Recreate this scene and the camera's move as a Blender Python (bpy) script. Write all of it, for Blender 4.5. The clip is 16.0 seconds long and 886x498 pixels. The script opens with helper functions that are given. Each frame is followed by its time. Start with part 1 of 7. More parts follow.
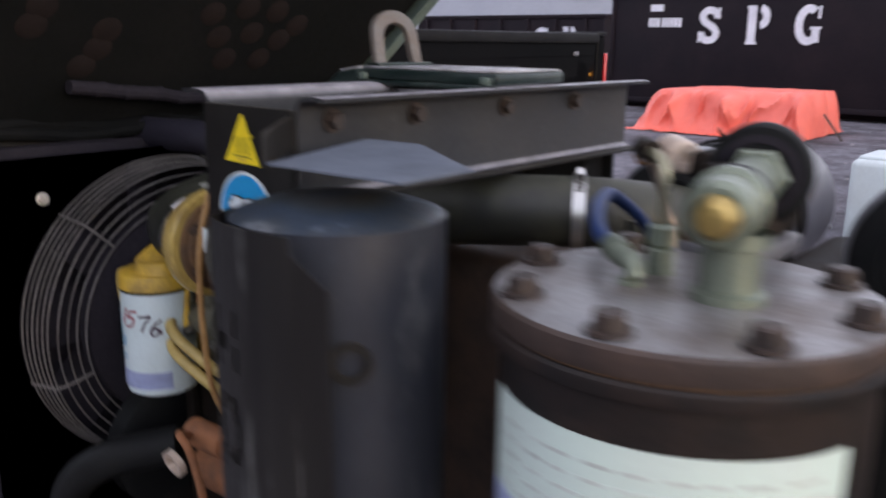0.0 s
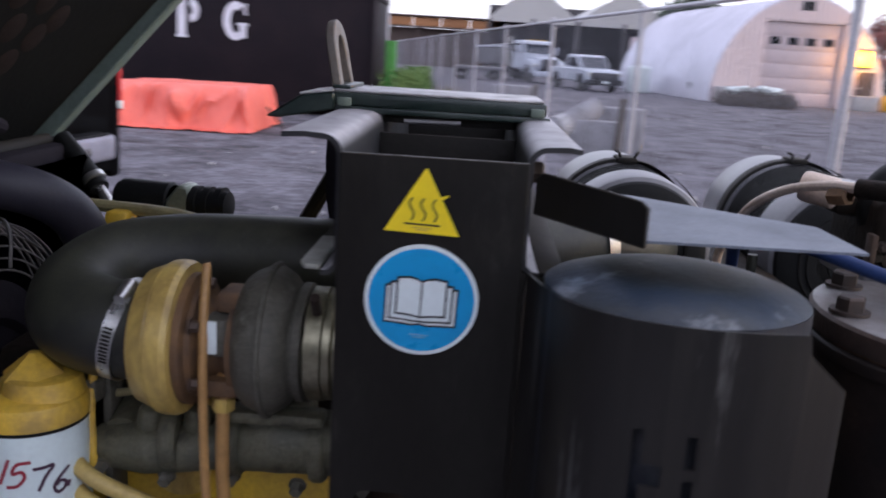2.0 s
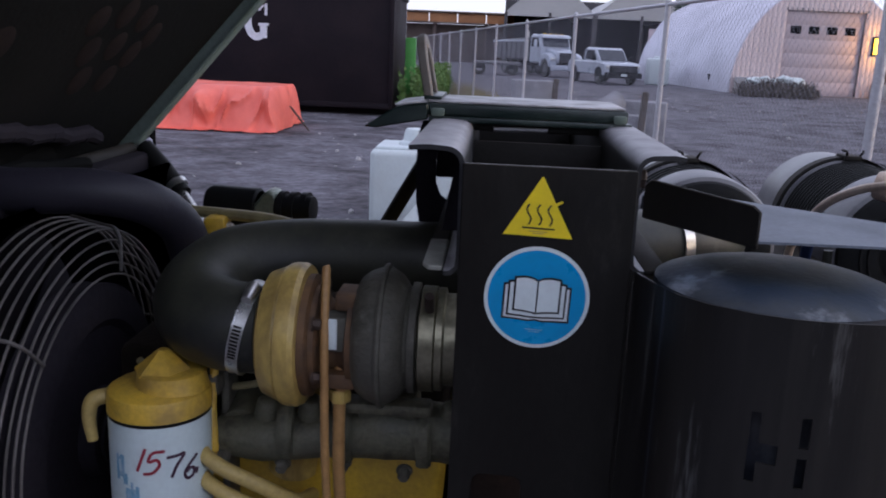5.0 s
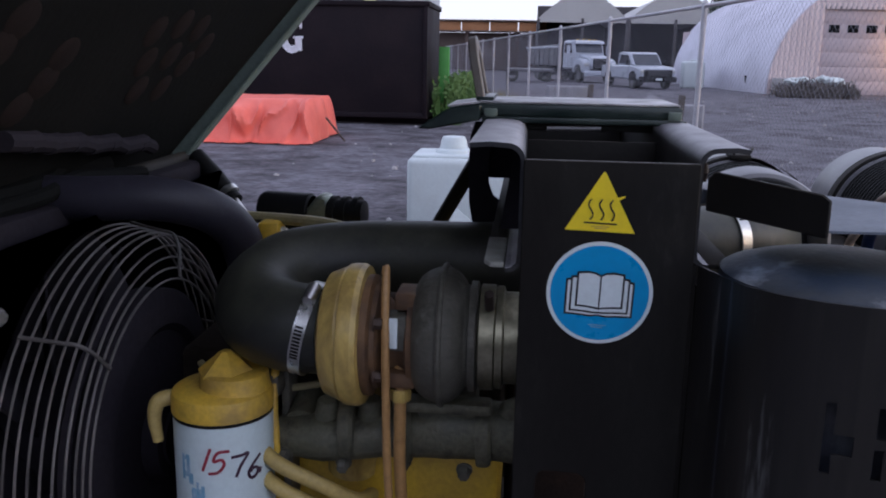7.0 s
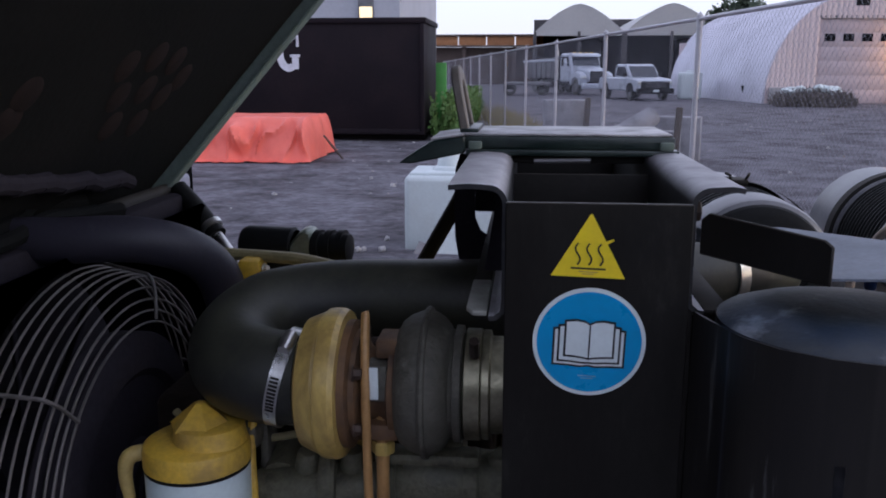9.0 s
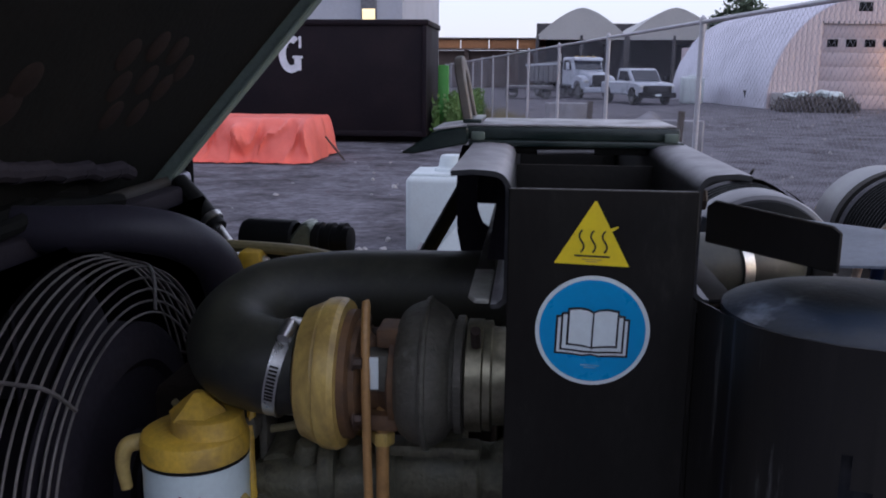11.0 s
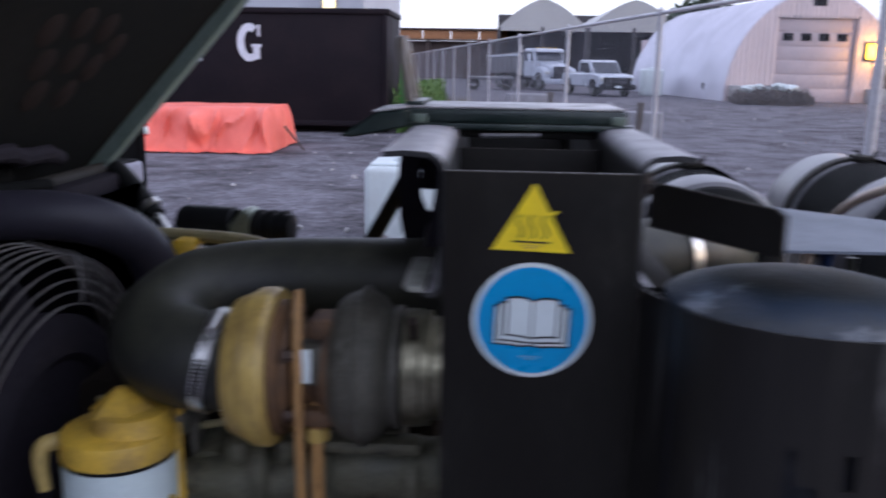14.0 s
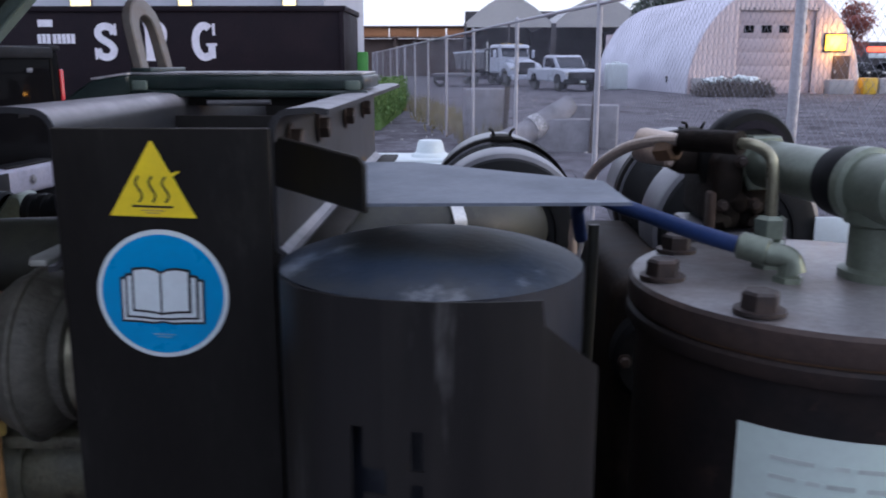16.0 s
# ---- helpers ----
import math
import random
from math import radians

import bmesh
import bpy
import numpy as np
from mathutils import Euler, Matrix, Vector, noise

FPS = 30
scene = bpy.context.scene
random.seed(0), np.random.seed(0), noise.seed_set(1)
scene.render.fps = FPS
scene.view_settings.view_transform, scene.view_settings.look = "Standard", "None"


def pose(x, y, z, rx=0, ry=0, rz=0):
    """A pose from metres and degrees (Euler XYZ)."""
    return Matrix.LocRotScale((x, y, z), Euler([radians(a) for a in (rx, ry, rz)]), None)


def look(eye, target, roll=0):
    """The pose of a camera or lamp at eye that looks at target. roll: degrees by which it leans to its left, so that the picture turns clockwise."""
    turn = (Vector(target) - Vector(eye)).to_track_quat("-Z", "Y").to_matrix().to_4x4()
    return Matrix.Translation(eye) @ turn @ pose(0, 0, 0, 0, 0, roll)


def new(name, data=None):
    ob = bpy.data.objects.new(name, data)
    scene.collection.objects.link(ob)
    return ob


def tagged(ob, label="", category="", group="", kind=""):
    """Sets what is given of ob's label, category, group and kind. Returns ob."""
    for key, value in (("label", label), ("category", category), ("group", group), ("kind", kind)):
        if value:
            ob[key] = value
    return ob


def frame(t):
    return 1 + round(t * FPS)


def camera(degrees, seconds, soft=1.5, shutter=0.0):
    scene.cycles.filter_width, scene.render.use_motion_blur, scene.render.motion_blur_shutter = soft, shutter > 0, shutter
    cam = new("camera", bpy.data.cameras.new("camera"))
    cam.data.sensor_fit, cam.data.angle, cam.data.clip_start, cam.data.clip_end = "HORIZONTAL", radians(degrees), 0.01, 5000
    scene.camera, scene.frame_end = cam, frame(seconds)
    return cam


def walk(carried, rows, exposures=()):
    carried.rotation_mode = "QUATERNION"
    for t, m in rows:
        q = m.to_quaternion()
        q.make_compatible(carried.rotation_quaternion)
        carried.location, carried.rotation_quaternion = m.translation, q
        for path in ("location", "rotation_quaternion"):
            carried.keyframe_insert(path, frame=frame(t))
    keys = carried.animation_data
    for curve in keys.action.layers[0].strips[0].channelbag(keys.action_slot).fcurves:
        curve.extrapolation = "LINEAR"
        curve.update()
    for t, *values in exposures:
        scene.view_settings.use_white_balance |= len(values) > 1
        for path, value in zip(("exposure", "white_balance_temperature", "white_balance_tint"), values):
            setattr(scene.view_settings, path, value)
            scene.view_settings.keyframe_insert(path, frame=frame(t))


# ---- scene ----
cam = camera(55.1, 16.0, 1.9, 1.0)
PATH = [
    (0, (0.771, -0.561, 1.508), (-0.493, 0.915, 1.031), 0.7),
    (0.3, (0.65, -0.583, 1.513), (-0.536, 0.96, 1.053), 0.6),
    (0.5, (0.562, -0.593, 1.51), (-0.477, 1.054, 1.054), 1.4),
    (0.7, (0.462, -0.624, 1.515), (-0.344, 1.149, 1.06), 2.4),
    (1, (0.328, -0.651, 1.527), (-0.249, 1.21, 1.074), 2.1),
    (1.3, (0.225, -0.634, 1.517), (-0.232, 1.255, 1.045), 1.7),
    (1.5, (0.162, -0.627, 1.514), (-0.215, 1.278, 1.037), 2.3),
    (1.8, (0.095, -0.657, 1.521), (-0.078, 1.281, 1.059), 3.2),
    (2, (0.04, -0.68, 1.52), (-0.023, 1.268, 1.069), 3.5),
    (2.5, (-0.02, -0.702, 1.517), (0.017, 1.247, 1.067), 3.4),
    (3, (-0.052, -0.709, 1.52), (-0.061, 1.238, 1.065), 3.3),
    (3.5, (-0.058, -0.717, 1.526), (-0.071, 1.23, 1.07), 3.4),
    (4, (-0.048, -0.735, 1.528), (-0.108, 1.211, 1.072), 3.2),
    (4.2, (-0.042, -0.741, 1.536), (-0.11, 1.202, 1.069), 3.1),
    (6.3, (-0.056, -0.75, 1.532), (-0.228, 1.19, 1.079), 1.2),
    (6.5, (-0.059, -0.755, 1.526), (-0.236, 1.185, 1.072), 1.1),
    (7, (-0.067, -0.754, 1.526), (-0.257, 1.187, 1.08), 1.0),
    (7.5, (-0.072, -0.739, 1.54), (-0.269, 1.204, 1.108), 0.8),
    (8, (-0.072, -0.727, 1.536), (-0.269, 1.217, 1.11), 0.6),
    (8.5, (-0.063, -0.713, 1.543), (-0.257, 1.233, 1.127), 0.2),
    (9, (-0.053, -0.702, 1.545), (-0.246, 1.245, 1.132), 0.0),
    (11.5, (-0.056, -0.697, 1.519), (-0.249, 1.252, 1.113), 0.6),
    (12, (-0.067, -0.696, 1.507), (-0.256, 1.252, 1.097), 0.8),
    (12.5, (-0.104, -0.688, 1.503), (-0.291, 1.26, 1.089), 1.2),
    (12.9, (-0.133, -0.688, 1.506), (-0.314, 1.258, 1.084), 1.7),
    (13, (-0.136, -0.688, 1.507), (-0.314, 1.258, 1.085), 1.8),
    (13.5, (-0.111, -0.677, 1.514), (-0.276, 1.271, 1.089), 1.7),
    (13.7, (-0.082, -0.663, 1.513), (-0.238, 1.285, 1.087), 1.4),
    (14, (-0.034, -0.658, 1.518), (-0.14, 1.293, 1.092), 0.9),
    (14.2, (-0.003, -0.656, 1.52), (-0.07, 1.297, 1.094), 0.8),
    (14.5, (0.04, -0.644, 1.519), (0.008, 1.309, 1.089), 1.0),
    (14.7, (0.076, -0.633, 1.514), (0.049, 1.32, 1.085), 0.5),
    (15, (0.136, -0.611, 1.51), (0.121, 1.342, 1.08), 0.1),
    (15.2, (0.166, -0.596, 1.503), (0.152, 1.357, 1.074), 0.0),
    (15.5, (0.178, -0.594, 1.488), (0.164, 1.359, 1.059), -0.1),
    (16, (0.219, -0.59, 1.482), (0.174, 1.362, 1.052), -0.0),
]
walk(cam, [(t, look(eye, target, roll)) for t, eye, target, roll in PATH],
     [(0, 0.8, 6700, 7), (0.5, 1.15, 6650, 8), (1.0, 1.25, 6600, 8), (1.5, 1.15, 6500, 8), (2.0, 0.75, 6400, 9), (3.5, 0.22, 6200, 9), (7.0, 0.22, 6000, 9), (8.0, 0.34, 6000, 9), (9.0, 0.15, 6000, 9), (11.5, 0.05, 6000, 9), (12.5, 0.22, 6000, 9), (13.0, 0.5, 6000, 9), (13.5, 0.6, 5950, 9), (14.0, 0.6, 5950, 9), (14.5, 0.25, 5950, 9), (15.0, 0.02, 6000, 9), (15.5, 0.05, 5900, 9), (16.0, 0.42, 5850, 7)])

# ---- sky and light: just after sunset, clear sky, the last glow low in the east ----
world = bpy.data.worlds.new("dusk_sky")
scene.world = world
world.use_nodes = True
wn = world.node_tree
sky = wn.nodes.new("ShaderNodeTexSky")
sky.sky_type = "NISHITA"
sky.sun_disc = False
sky.sun_elevation = radians(5.0)
sky.sun_rotation = radians(98.0)
sky.air_density, sky.dust_density, sky.ozone_density = 1.0, 2.0, 3.0
# the rest of the sky is evenly lit lilac dusk haze
haze = wn.nodes.new("ShaderNodeMix")
haze.data_type, haze.blend_type = "RGBA", "ADD"
haze.inputs["Factor"].default_value = 1.0
haze.inputs["B"].default_value = (6.6, 6.35, 7.6, 1)
wn.links.new(sky.outputs["Color"], haze.inputs["A"])
bg = wn.nodes["Background"]
bg.inputs["Strength"].default_value = 0.12
wn.links.new(haze.outputs["Result"], bg.inputs["Color"])

sun = new("sun", bpy.data.lights.new("sun", "SUN"))
sun.data.energy, sun.data.angle, sun.data.color = 0.48, radians(25), (1.0, 0.87, 0.80)
sun.matrix_world = look((20 * math.sin(radians(98)), 20 * math.cos(radians(98)), 5), (0, 0, 1))

# ---- materials ----
def material(name, base, rough=0.6, metal=0.0, second=None, amount=0.5, big=3.0, fine=60.0, bump=0.15, coat=0.0, spread=0.15, dust_glare=None, dust_glare_amount=0.0, stretch=None, scuff=None, scuff_size=25.0, scuff_amount=0.5, spec=0.5, scuff_from=0.60):
    """A painted, metal, rubber or earth surface: two colours blended by a large stain, fine grain in colour, gloss and
    relief, a dusty tint on faces that look up, which also paints sky glare.
    """
    m = bpy.data.materials.new(name)
    m.use_nodes = True
    n, l = m.node_tree.nodes, m.node_tree.links
    b = n["Principled BSDF"]
    co = n.new("ShaderNodeTexCoord")
    info = n.new("ShaderNodeObjectInfo")
    shift = n.new("ShaderNodeVectorMath")
    shift.operation = "ADD"
    l.new(co.outputs["Object"], shift.inputs[0])
    scale = n.new("ShaderNodeVectorMath")
    scale.operation = "SCALE"
    scale.inputs["Scale"].default_value = 7.0
    comb = n.new("ShaderNodeCombineXYZ")
    for k in range(3):
        l.new(info.outputs["Random"], comb.inputs[k])
    l.new(comb.outputs[0], scale.inputs[0])
    l.new(scale.outputs[0], shift.inputs[1])
    if stretch:
        pull = n.new("ShaderNodeVectorMath")
        pull.operation = "MULTIPLY"
        pull.inputs[1].default_value = stretch
        l.new(shift.outputs[0], pull.inputs[0])
        shift = pull

    def noise_tex(size, detail, rough_=0.6):
        t = n.new("ShaderNodeTexNoise")
        t.inputs["Scale"].default_value, t.inputs["Detail"].default_value, t.inputs["Roughness"].default_value = size, detail, rough_
        l.new(shift.outputs[0], t.inputs["Vector"])
        return t

    large, small = noise_tex(big, 6), noise_tex(fine, 4)
    ramp = n.new("ShaderNodeValToRGB")
    ramp.color_ramp.elements[0].position, ramp.color_ramp.elements[1].position = 0.42, 0.68
    l.new(large.outputs["Fac"], ramp.inputs["Fac"])
    mul = n.new("ShaderNodeMath")
    mul.operation, mul.inputs[1].default_value = "MULTIPLY", amount
    l.new(ramp.outputs["Color"], mul.inputs[0])
    mix = n.new("ShaderNodeMix")
    mix.data_type = "RGBA"
    mix.inputs["A"].default_value = (*base, 1)
    mix.inputs["B"].default_value = (*(second or [c * 0.6 for c in base]), 1)
    l.new(mul.outputs[0], mix.inputs["Factor"])
    grain = n.new("ShaderNodeMix")
    grain.data_type, grain.blend_type = "RGBA", "MULTIPLY"
    grain.inputs["Factor"].default_value = 1.0
    g = n.new("ShaderNodeMapRange")
    g.inputs["To Min"].default_value, g.inputs["To Max"].default_value = 1 - spread * 2, 1 + spread * 2
    l.new(small.outputs["Fac"], g.inputs["Value"])
    l.new(mix.outputs["Result"], grain.inputs["A"])
    l.new(g.outputs["Result"], grain.inputs["B"])
    colour = grain.outputs["Result"]
    if scuff:
        rub = noise_tex(scuff_size, 8, 0.7)
        edge = n.new("ShaderNodeMapRange")
        edge.inputs["From Min"].default_value, edge.inputs["From Max"].default_value, edge.inputs["To Max"].default_value = scuff_from, scuff_from + 0.16, scuff_amount
        l.new(rub.outputs["Fac"], edge.inputs["Value"])
        sm = n.new("ShaderNodeMix")
        sm.data_type = "RGBA"
        sm.inputs["B"].default_value = (*scuff, 1)
        l.new(edge.outputs["Result"], sm.inputs["Factor"])
        l.new(colour, sm.inputs["A"])
        colour = sm.outputs["Result"]
    if dust_glare:
        geo = n.new("ShaderNodeNewGeometry")
        sep = n.new("ShaderNodeSeparateXYZ")
        l.new(geo.outputs["Normal"], sep.inputs[0])
        up = n.new("ShaderNodeMapRange")
        up.inputs["From Min"].default_value, up.inputs["From Max"].default_value = 0.2, 0.9
        up.inputs["To Max"].default_value = dust_glare_amount
        l.new(sep.outputs["Z"], up.inputs["Value"])
        patch = n.new("ShaderNodeMath")
        patch.operation = "MULTIPLY"
        l.new(up.outputs["Result"], patch.inputs[0])
        l.new(noise_tex(big * 4, 5).outputs["Fac"], patch.inputs[1])
        dm = n.new("ShaderNodeMix")
        dm.data_type = "RGBA"
        dm.inputs["B"].default_value = (*dust_glare, 1)
        l.new(patch.outputs[0], dm.inputs["Factor"])
        l.new(colour, dm.inputs["A"])
        colour = dm.outputs["Result"]
    l.new(colour, b.inputs["Base Color"])
    r = n.new("ShaderNodeMapRange")
    r.inputs["To Min"].default_value, r.inputs["To Max"].default_value = max(0.03, rough - 0.15), min(1.0, rough + 0.15)
    l.new(large.outputs["Fac"], r.inputs["Value"])
    l.new(r.outputs["Result"], b.inputs["Roughness"])
    b.inputs["Metallic"].default_value = metal
    b.inputs["Coat Weight"].default_value = coat
    b.inputs["Specular IOR Level"].default_value = spec
    if bump:
        bp = n.new("ShaderNodeBump")
        bp.inputs["Strength"].default_value, bp.inputs["Distance"].default_value = bump, 0.002 if fine > 20 else 0.03
        l.new(small.outputs["Fac"], bp.inputs["Height"])
        l.new(bp.outputs["Normal"], b.inputs["Normal"])
    return m


def glow(name, colour, strength):
    m = bpy.data.materials.new(name)
    m.use_nodes = True
    b = m.node_tree.nodes["Principled BSDF"]
    b.inputs["Base Color"].default_value = (*colour, 1)
    b.inputs["Emission Color"].default_value = (*colour, 1)
    b.inputs["Emission Strength"].default_value = strength
    return m


DUST = (0.16, 0.14, 0.11)
TAN_DARK = material("rust_and_shade_yellow_iron", (0.15, 0.08, 0.035), 0.65, second=(0.06, 0.04, 0.03), amount=0.8, big=30, fine=160, bump=0.3)
PLAIN_WALL = material("plain_wall", (0.12, 0.12, 0.125), 0.85, second=(0.09, 0.09, 0.092), big=1, fine=12)
BLACK = material("black_enamel", (0.0110, 0.0098, 0.0086), 0.45, second=(0.019, 0.018, 0.016), amount=0.6, big=9, fine=160, bump=0.08, dust_glare=DUST, dust_glare_amount=0.3, stretch=(1, 1, 0.35), scuff=(0.07, 0.066, 0.058), scuff_size=18, scuff_amount=0.3, spec=0.16)
BLACK_FLAT = material("black_steel", (0.013, 0.012, 0.011), 0.7, second=(0.024, 0.021, 0.018), big=7, fine=120, dust_glare=DUST, dust_glare_amount=0.25, spec=0.2)
CHANNEL = material("dusty_black_channel", (0.022, 0.023, 0.026), 0.45, 0.0, second=(0.040, 0.038, 0.036), amount=0.7, big=8, fine=120, dust_glare=(0.50, 0.48, 0.52), dust_glare_amount=1.0, scuff=(0.10, 0.095, 0.09), scuff_size=20, scuff_amount=0.5, spec=0.35)
GREY_STEEL = material("weathered_grey_steel", (0.15, 0.15, 0.165), 0.42, 0.3, second=(0.065, 0.06, 0.058), amount=0.7, big=8, fine=120, dust_glare=DUST, dust_glare_amount=0.3, scuff=(0.05, 0.045, 0.04), scuff_size=20, scuff_amount=0.6)
GALV = material("galvanised_sheet", (0.130, 0.148, 0.182), 0.50, 0.0, second=(0.092, 0.104, 0.128), amount=0.6, big=14, fine=220, bump=0.06, scuff=(0.28, 0.28, 0.29), scuff_size=30, scuff_amount=0.35, spec=0.15)
PALE_FLANGE = material("pale_scuffed_flange", (0.34, 0.345, 0.30), 0.5, 0.1, second=(0.17, 0.165, 0.14), amount=0.8, big=16, fine=150, bump=0.15, scuff=(0.07, 0.065, 0.055), scuff_size=30, scuff_amount=0.6)
CHROME = material("zinc_plated_steel", (0.55, 0.55, 0.54), 0.3, 0.9, second=(0.4, 0.38, 0.34), big=40, fine=300, bump=0.03)
GUARD = material("satin_black_sheet", (0.0110, 0.0100, 0.0098), 0.46, second=(0.023, 0.021, 0.019), amount=0.9, big=11, fine=110, bump=0.14, stretch=(1, 1, 0.11), scuff=(0.22, 0.22, 0.215), scuff_size=38, scuff_amount=0.6, scuff_from=0.565, spec=0.26)
MUFFLER = material("heat_faded_black_can", (0.017, 0.020, 0.029), 0.40, second=(0.042, 0.044, 0.050), amount=0.85, big=8, fine=120, bump=0.14, dust_glare=DUST, dust_glare_amount=0.25, stretch=(1, 1, 0.45), scuff=(0.15, 0.15, 0.15), scuff_size=14, scuff_amount=0.55, scuff_from=0.56, spec=0.42)
RUBBER = material("black_rubber", (0.017, 0.0178, 0.0155), 0.50, second=(0.042, 0.043, 0.028), amount=0.7, big=12, fine=200, bump=0.12, dust_glare=(0.10, 0.10, 0.064), dust_glare_amount=0.36, scuff=(0.095, 0.094, 0.075), scuff_size=22, scuff_amount=0.35, scuff_from=0.57, spec=0.45)
TANK_PAINT = material("rust_stained_black_paint", (0.0135, 0.0115, 0.0110), 0.55, second=(0.033, 0.0215, 0.017), amount=0.8, big=9, fine=130, bump=0.15, spread=0.22, scuff=(0.105, 0.062, 0.045), scuff_size=26, scuff_amount=0.45, scuff_from=0.585, spec=0.22)
LID_RUST = material("dark_rusted_lid_edge", (0.040, 0.027, 0.022), 0.6, 0.1, second=(0.075, 0.046, 0.034), amount=0.8, big=18, fine=150, bump=0.4, spread=0.22, scuff=(0.14, 0.085, 0.06), scuff_size=30, scuff_amount=0.4, scuff_from=0.6)
YELLOW = material("engine_yellow_paint", (0.66, 0.42, 0.05), 0.45, second=(0.33, 0.22, 0.07), amount=0.8, big=20, fine=180, bump=0.15)
BRIGHT_YELLOW = material("bright_yellow_paint", (0.60, 0.385, 0.03), 0.45, second=(0.30, 0.19, 0.04), amount=0.5, big=14, fine=160)
TAN = material("heat_browned_yellow", (0.52, 0.37, 0.105), 0.36, second=(0.24, 0.155, 0.05), amount=0.95, big=24, fine=150, bump=0.25, spread=0.2, stretch=(1, 1, 0.45), scuff=(0.12, 0.07, 0.035), scuff_size=30, scuff_amount=0.7, scuff_from=0.58)
# pale scuffs on the iron also paint in brighter highlights
IRON = material("cast_iron", (0.074, 0.070, 0.054), 0.60, 0.1, second=(0.125, 0.116, 0.092), amount=0.85, big=26, fine=190, bump=0.9, spread=0.24, stretch=(0.6, 1, 1), scuff=(0.27, 0.262, 0.225), scuff_size=34, scuff_amount=0.5, scuff_from=0.57)
# dark base and blotches also paint in shadow contrast on the manifold
MANIFOLD = material("oily_shadowed_cast_iron", (0.085, 0.084, 0.058), 0.55, 0.1, second=(0.18, 0.165, 0.10), amount=0.8, big=20, fine=170, bump=0.8, spread=0.24, scuff=(0.022, 0.020, 0.016), scuff_size=20, scuff_amount=0.85, scuff_from=0.50)
RUST = material("rusty_steel", (0.066, 0.040, 0.027), 0.65, 0.1, second=(0.030, 0.023, 0.019), amount=0.9, big=14, fine=160, bump=0.4, scuff=(0.15, 0.085, 0.05), scuff_size=24, scuff_amount=0.5)
RUST_ORANGE = material("orange_rust", (0.30, 0.12, 0.05), 0.8, second=(0.14, 0.07, 0.04), amount=0.8, big=30, fine=160, bump=0.4)
LID_STEEL = material("worn_bare_steel", (0.215, 0.210, 0.212), 0.40, 0.3, second=(0.105, 0.080, 0.066), amount=0.95, big=11, fine=150, bump=0.18, spread=0.22, scuff=(0.075, 0.052, 0.042), scuff_size=20, scuff_amount=0.75, scuff_from=0.55)
BOLT = material("rusted_bolt", (0.034, 0.026, 0.023), 0.55, 0.2, second=(0.075, 0.046, 0.033), amount=0.6, big=60, fine=300, bump=0.3)
GREEN_METAL = material("olive_plated_metal", (0.19, 0.22, 0.17), 0.4, 0.5, second=(0.12, 0.13, 0.10), big=30, fine=220, bump=0.1)
HOOD_GREEN = material("dark_green_hood", (0.035, 0.052, 0.04), 0.5, second=(0.025, 0.033, 0.028), big=6, fine=80, bump=0.08, spec=0.3)
HOOD_EDGE = material("worn_green_edge", (0.12, 0.155, 0.13), 0.5, second=(0.09, 0.12, 0.09), amount=0.6, big=12, fine=120)
FOAM = material("black_foam_lining", (0.0074, 0.0078, 0.0076), 0.95, second=(0.0115, 0.0111, 0.0108), amount=0.8, big=5, fine=90, bump=0.4, spec=0.05)
HOLE_TAN = material("brown_foam_hole", (0.0175, 0.0132, 0.0125), 0.95, second=(0.0125, 0.0100, 0.0095), big=30, fine=200, spec=0.05)
LID_GREEN = material("dark_green_plate", (0.011, 0.021, 0.0195), 0.34, second=(0.050, 0.066, 0.058), amount=0.6, big=22, fine=150, bump=0.15, scuff=(0.16, 0.18, 0.17), scuff_size=28, scuff_amount=0.5)
FLAKED = material("flaking_light_paint", (0.42, 0.41, 0.43), 0.45, second=(0.10, 0.10, 0.09), amount=0.85, big=20, fine=90, bump=0.3, spread=0.25)
WHITE_CAN = material("white_enamel_can", (0.64, 0.74, 0.745), 0.35, second=(0.54, 0.62, 0.61), big=12, fine=160, bump=0.04, spread=0.05, scuff=(0.42, 0.46, 0.44), scuff_size=30, scuff_amount=0.4)
WIRE = material("dull_wire", (0.18, 0.165, 0.155), 0.48, 0.3, second=(0.055, 0.05, 0.047), amount=0.9, big=5, fine=200)
ST_BLUE = material("sticker_blue", (0.008, 0.30, 0.62), 0.3, second=(0.012, 0.25, 0.52), big=20, fine=200, bump=0, spread=0.04)
ST_WHITE = material("sticker_white", (0.70, 0.77, 0.77), 0.35, second=(0.60, 0.65, 0.64), amount=0.4, big=30, fine=200, bump=0, spread=0.04)
ST_YELLOW = material("sticker_yellow", (0.88, 0.68, 0.02), 0.35, second=(0.74, 0.54, 0.03), amount=0.4, big=40, fine=200, bump=0, spread=0.05)
ST_BLACK = material("sticker_black", (0.02, 0.02, 0.02), 0.4, bump=0)
INK_RED = material("red_marker_ink", (0.32, 0.03, 0.05), 0.5, bump=0)
INK_DARK = material("dark_marker_ink", (0.06, 0.025, 0.05), 0.5, bump=0)
INK_BLUE = material("faded_blue_print", (0.17, 0.36, 0.50), 0.5, second=(0.55, 0.6, 0.66), amount=0.6, big=60, fine=300, bump=0)
LABEL_WHITE = material("pale_green_white_label", (0.57, 0.68, 0.61), 0.4, second=(0.52, 0.57, 0.54), amount=0.4, big=12, fine=160, bump=0, spread=0.04)
LABEL_BLUE = material("blue_label_band", (0.30, 0.34, 0.52), 0.4, bump=0)
LABEL_INK = material("grey_label_print", (0.52, 0.575, 0.53), 0.5, bump=0)
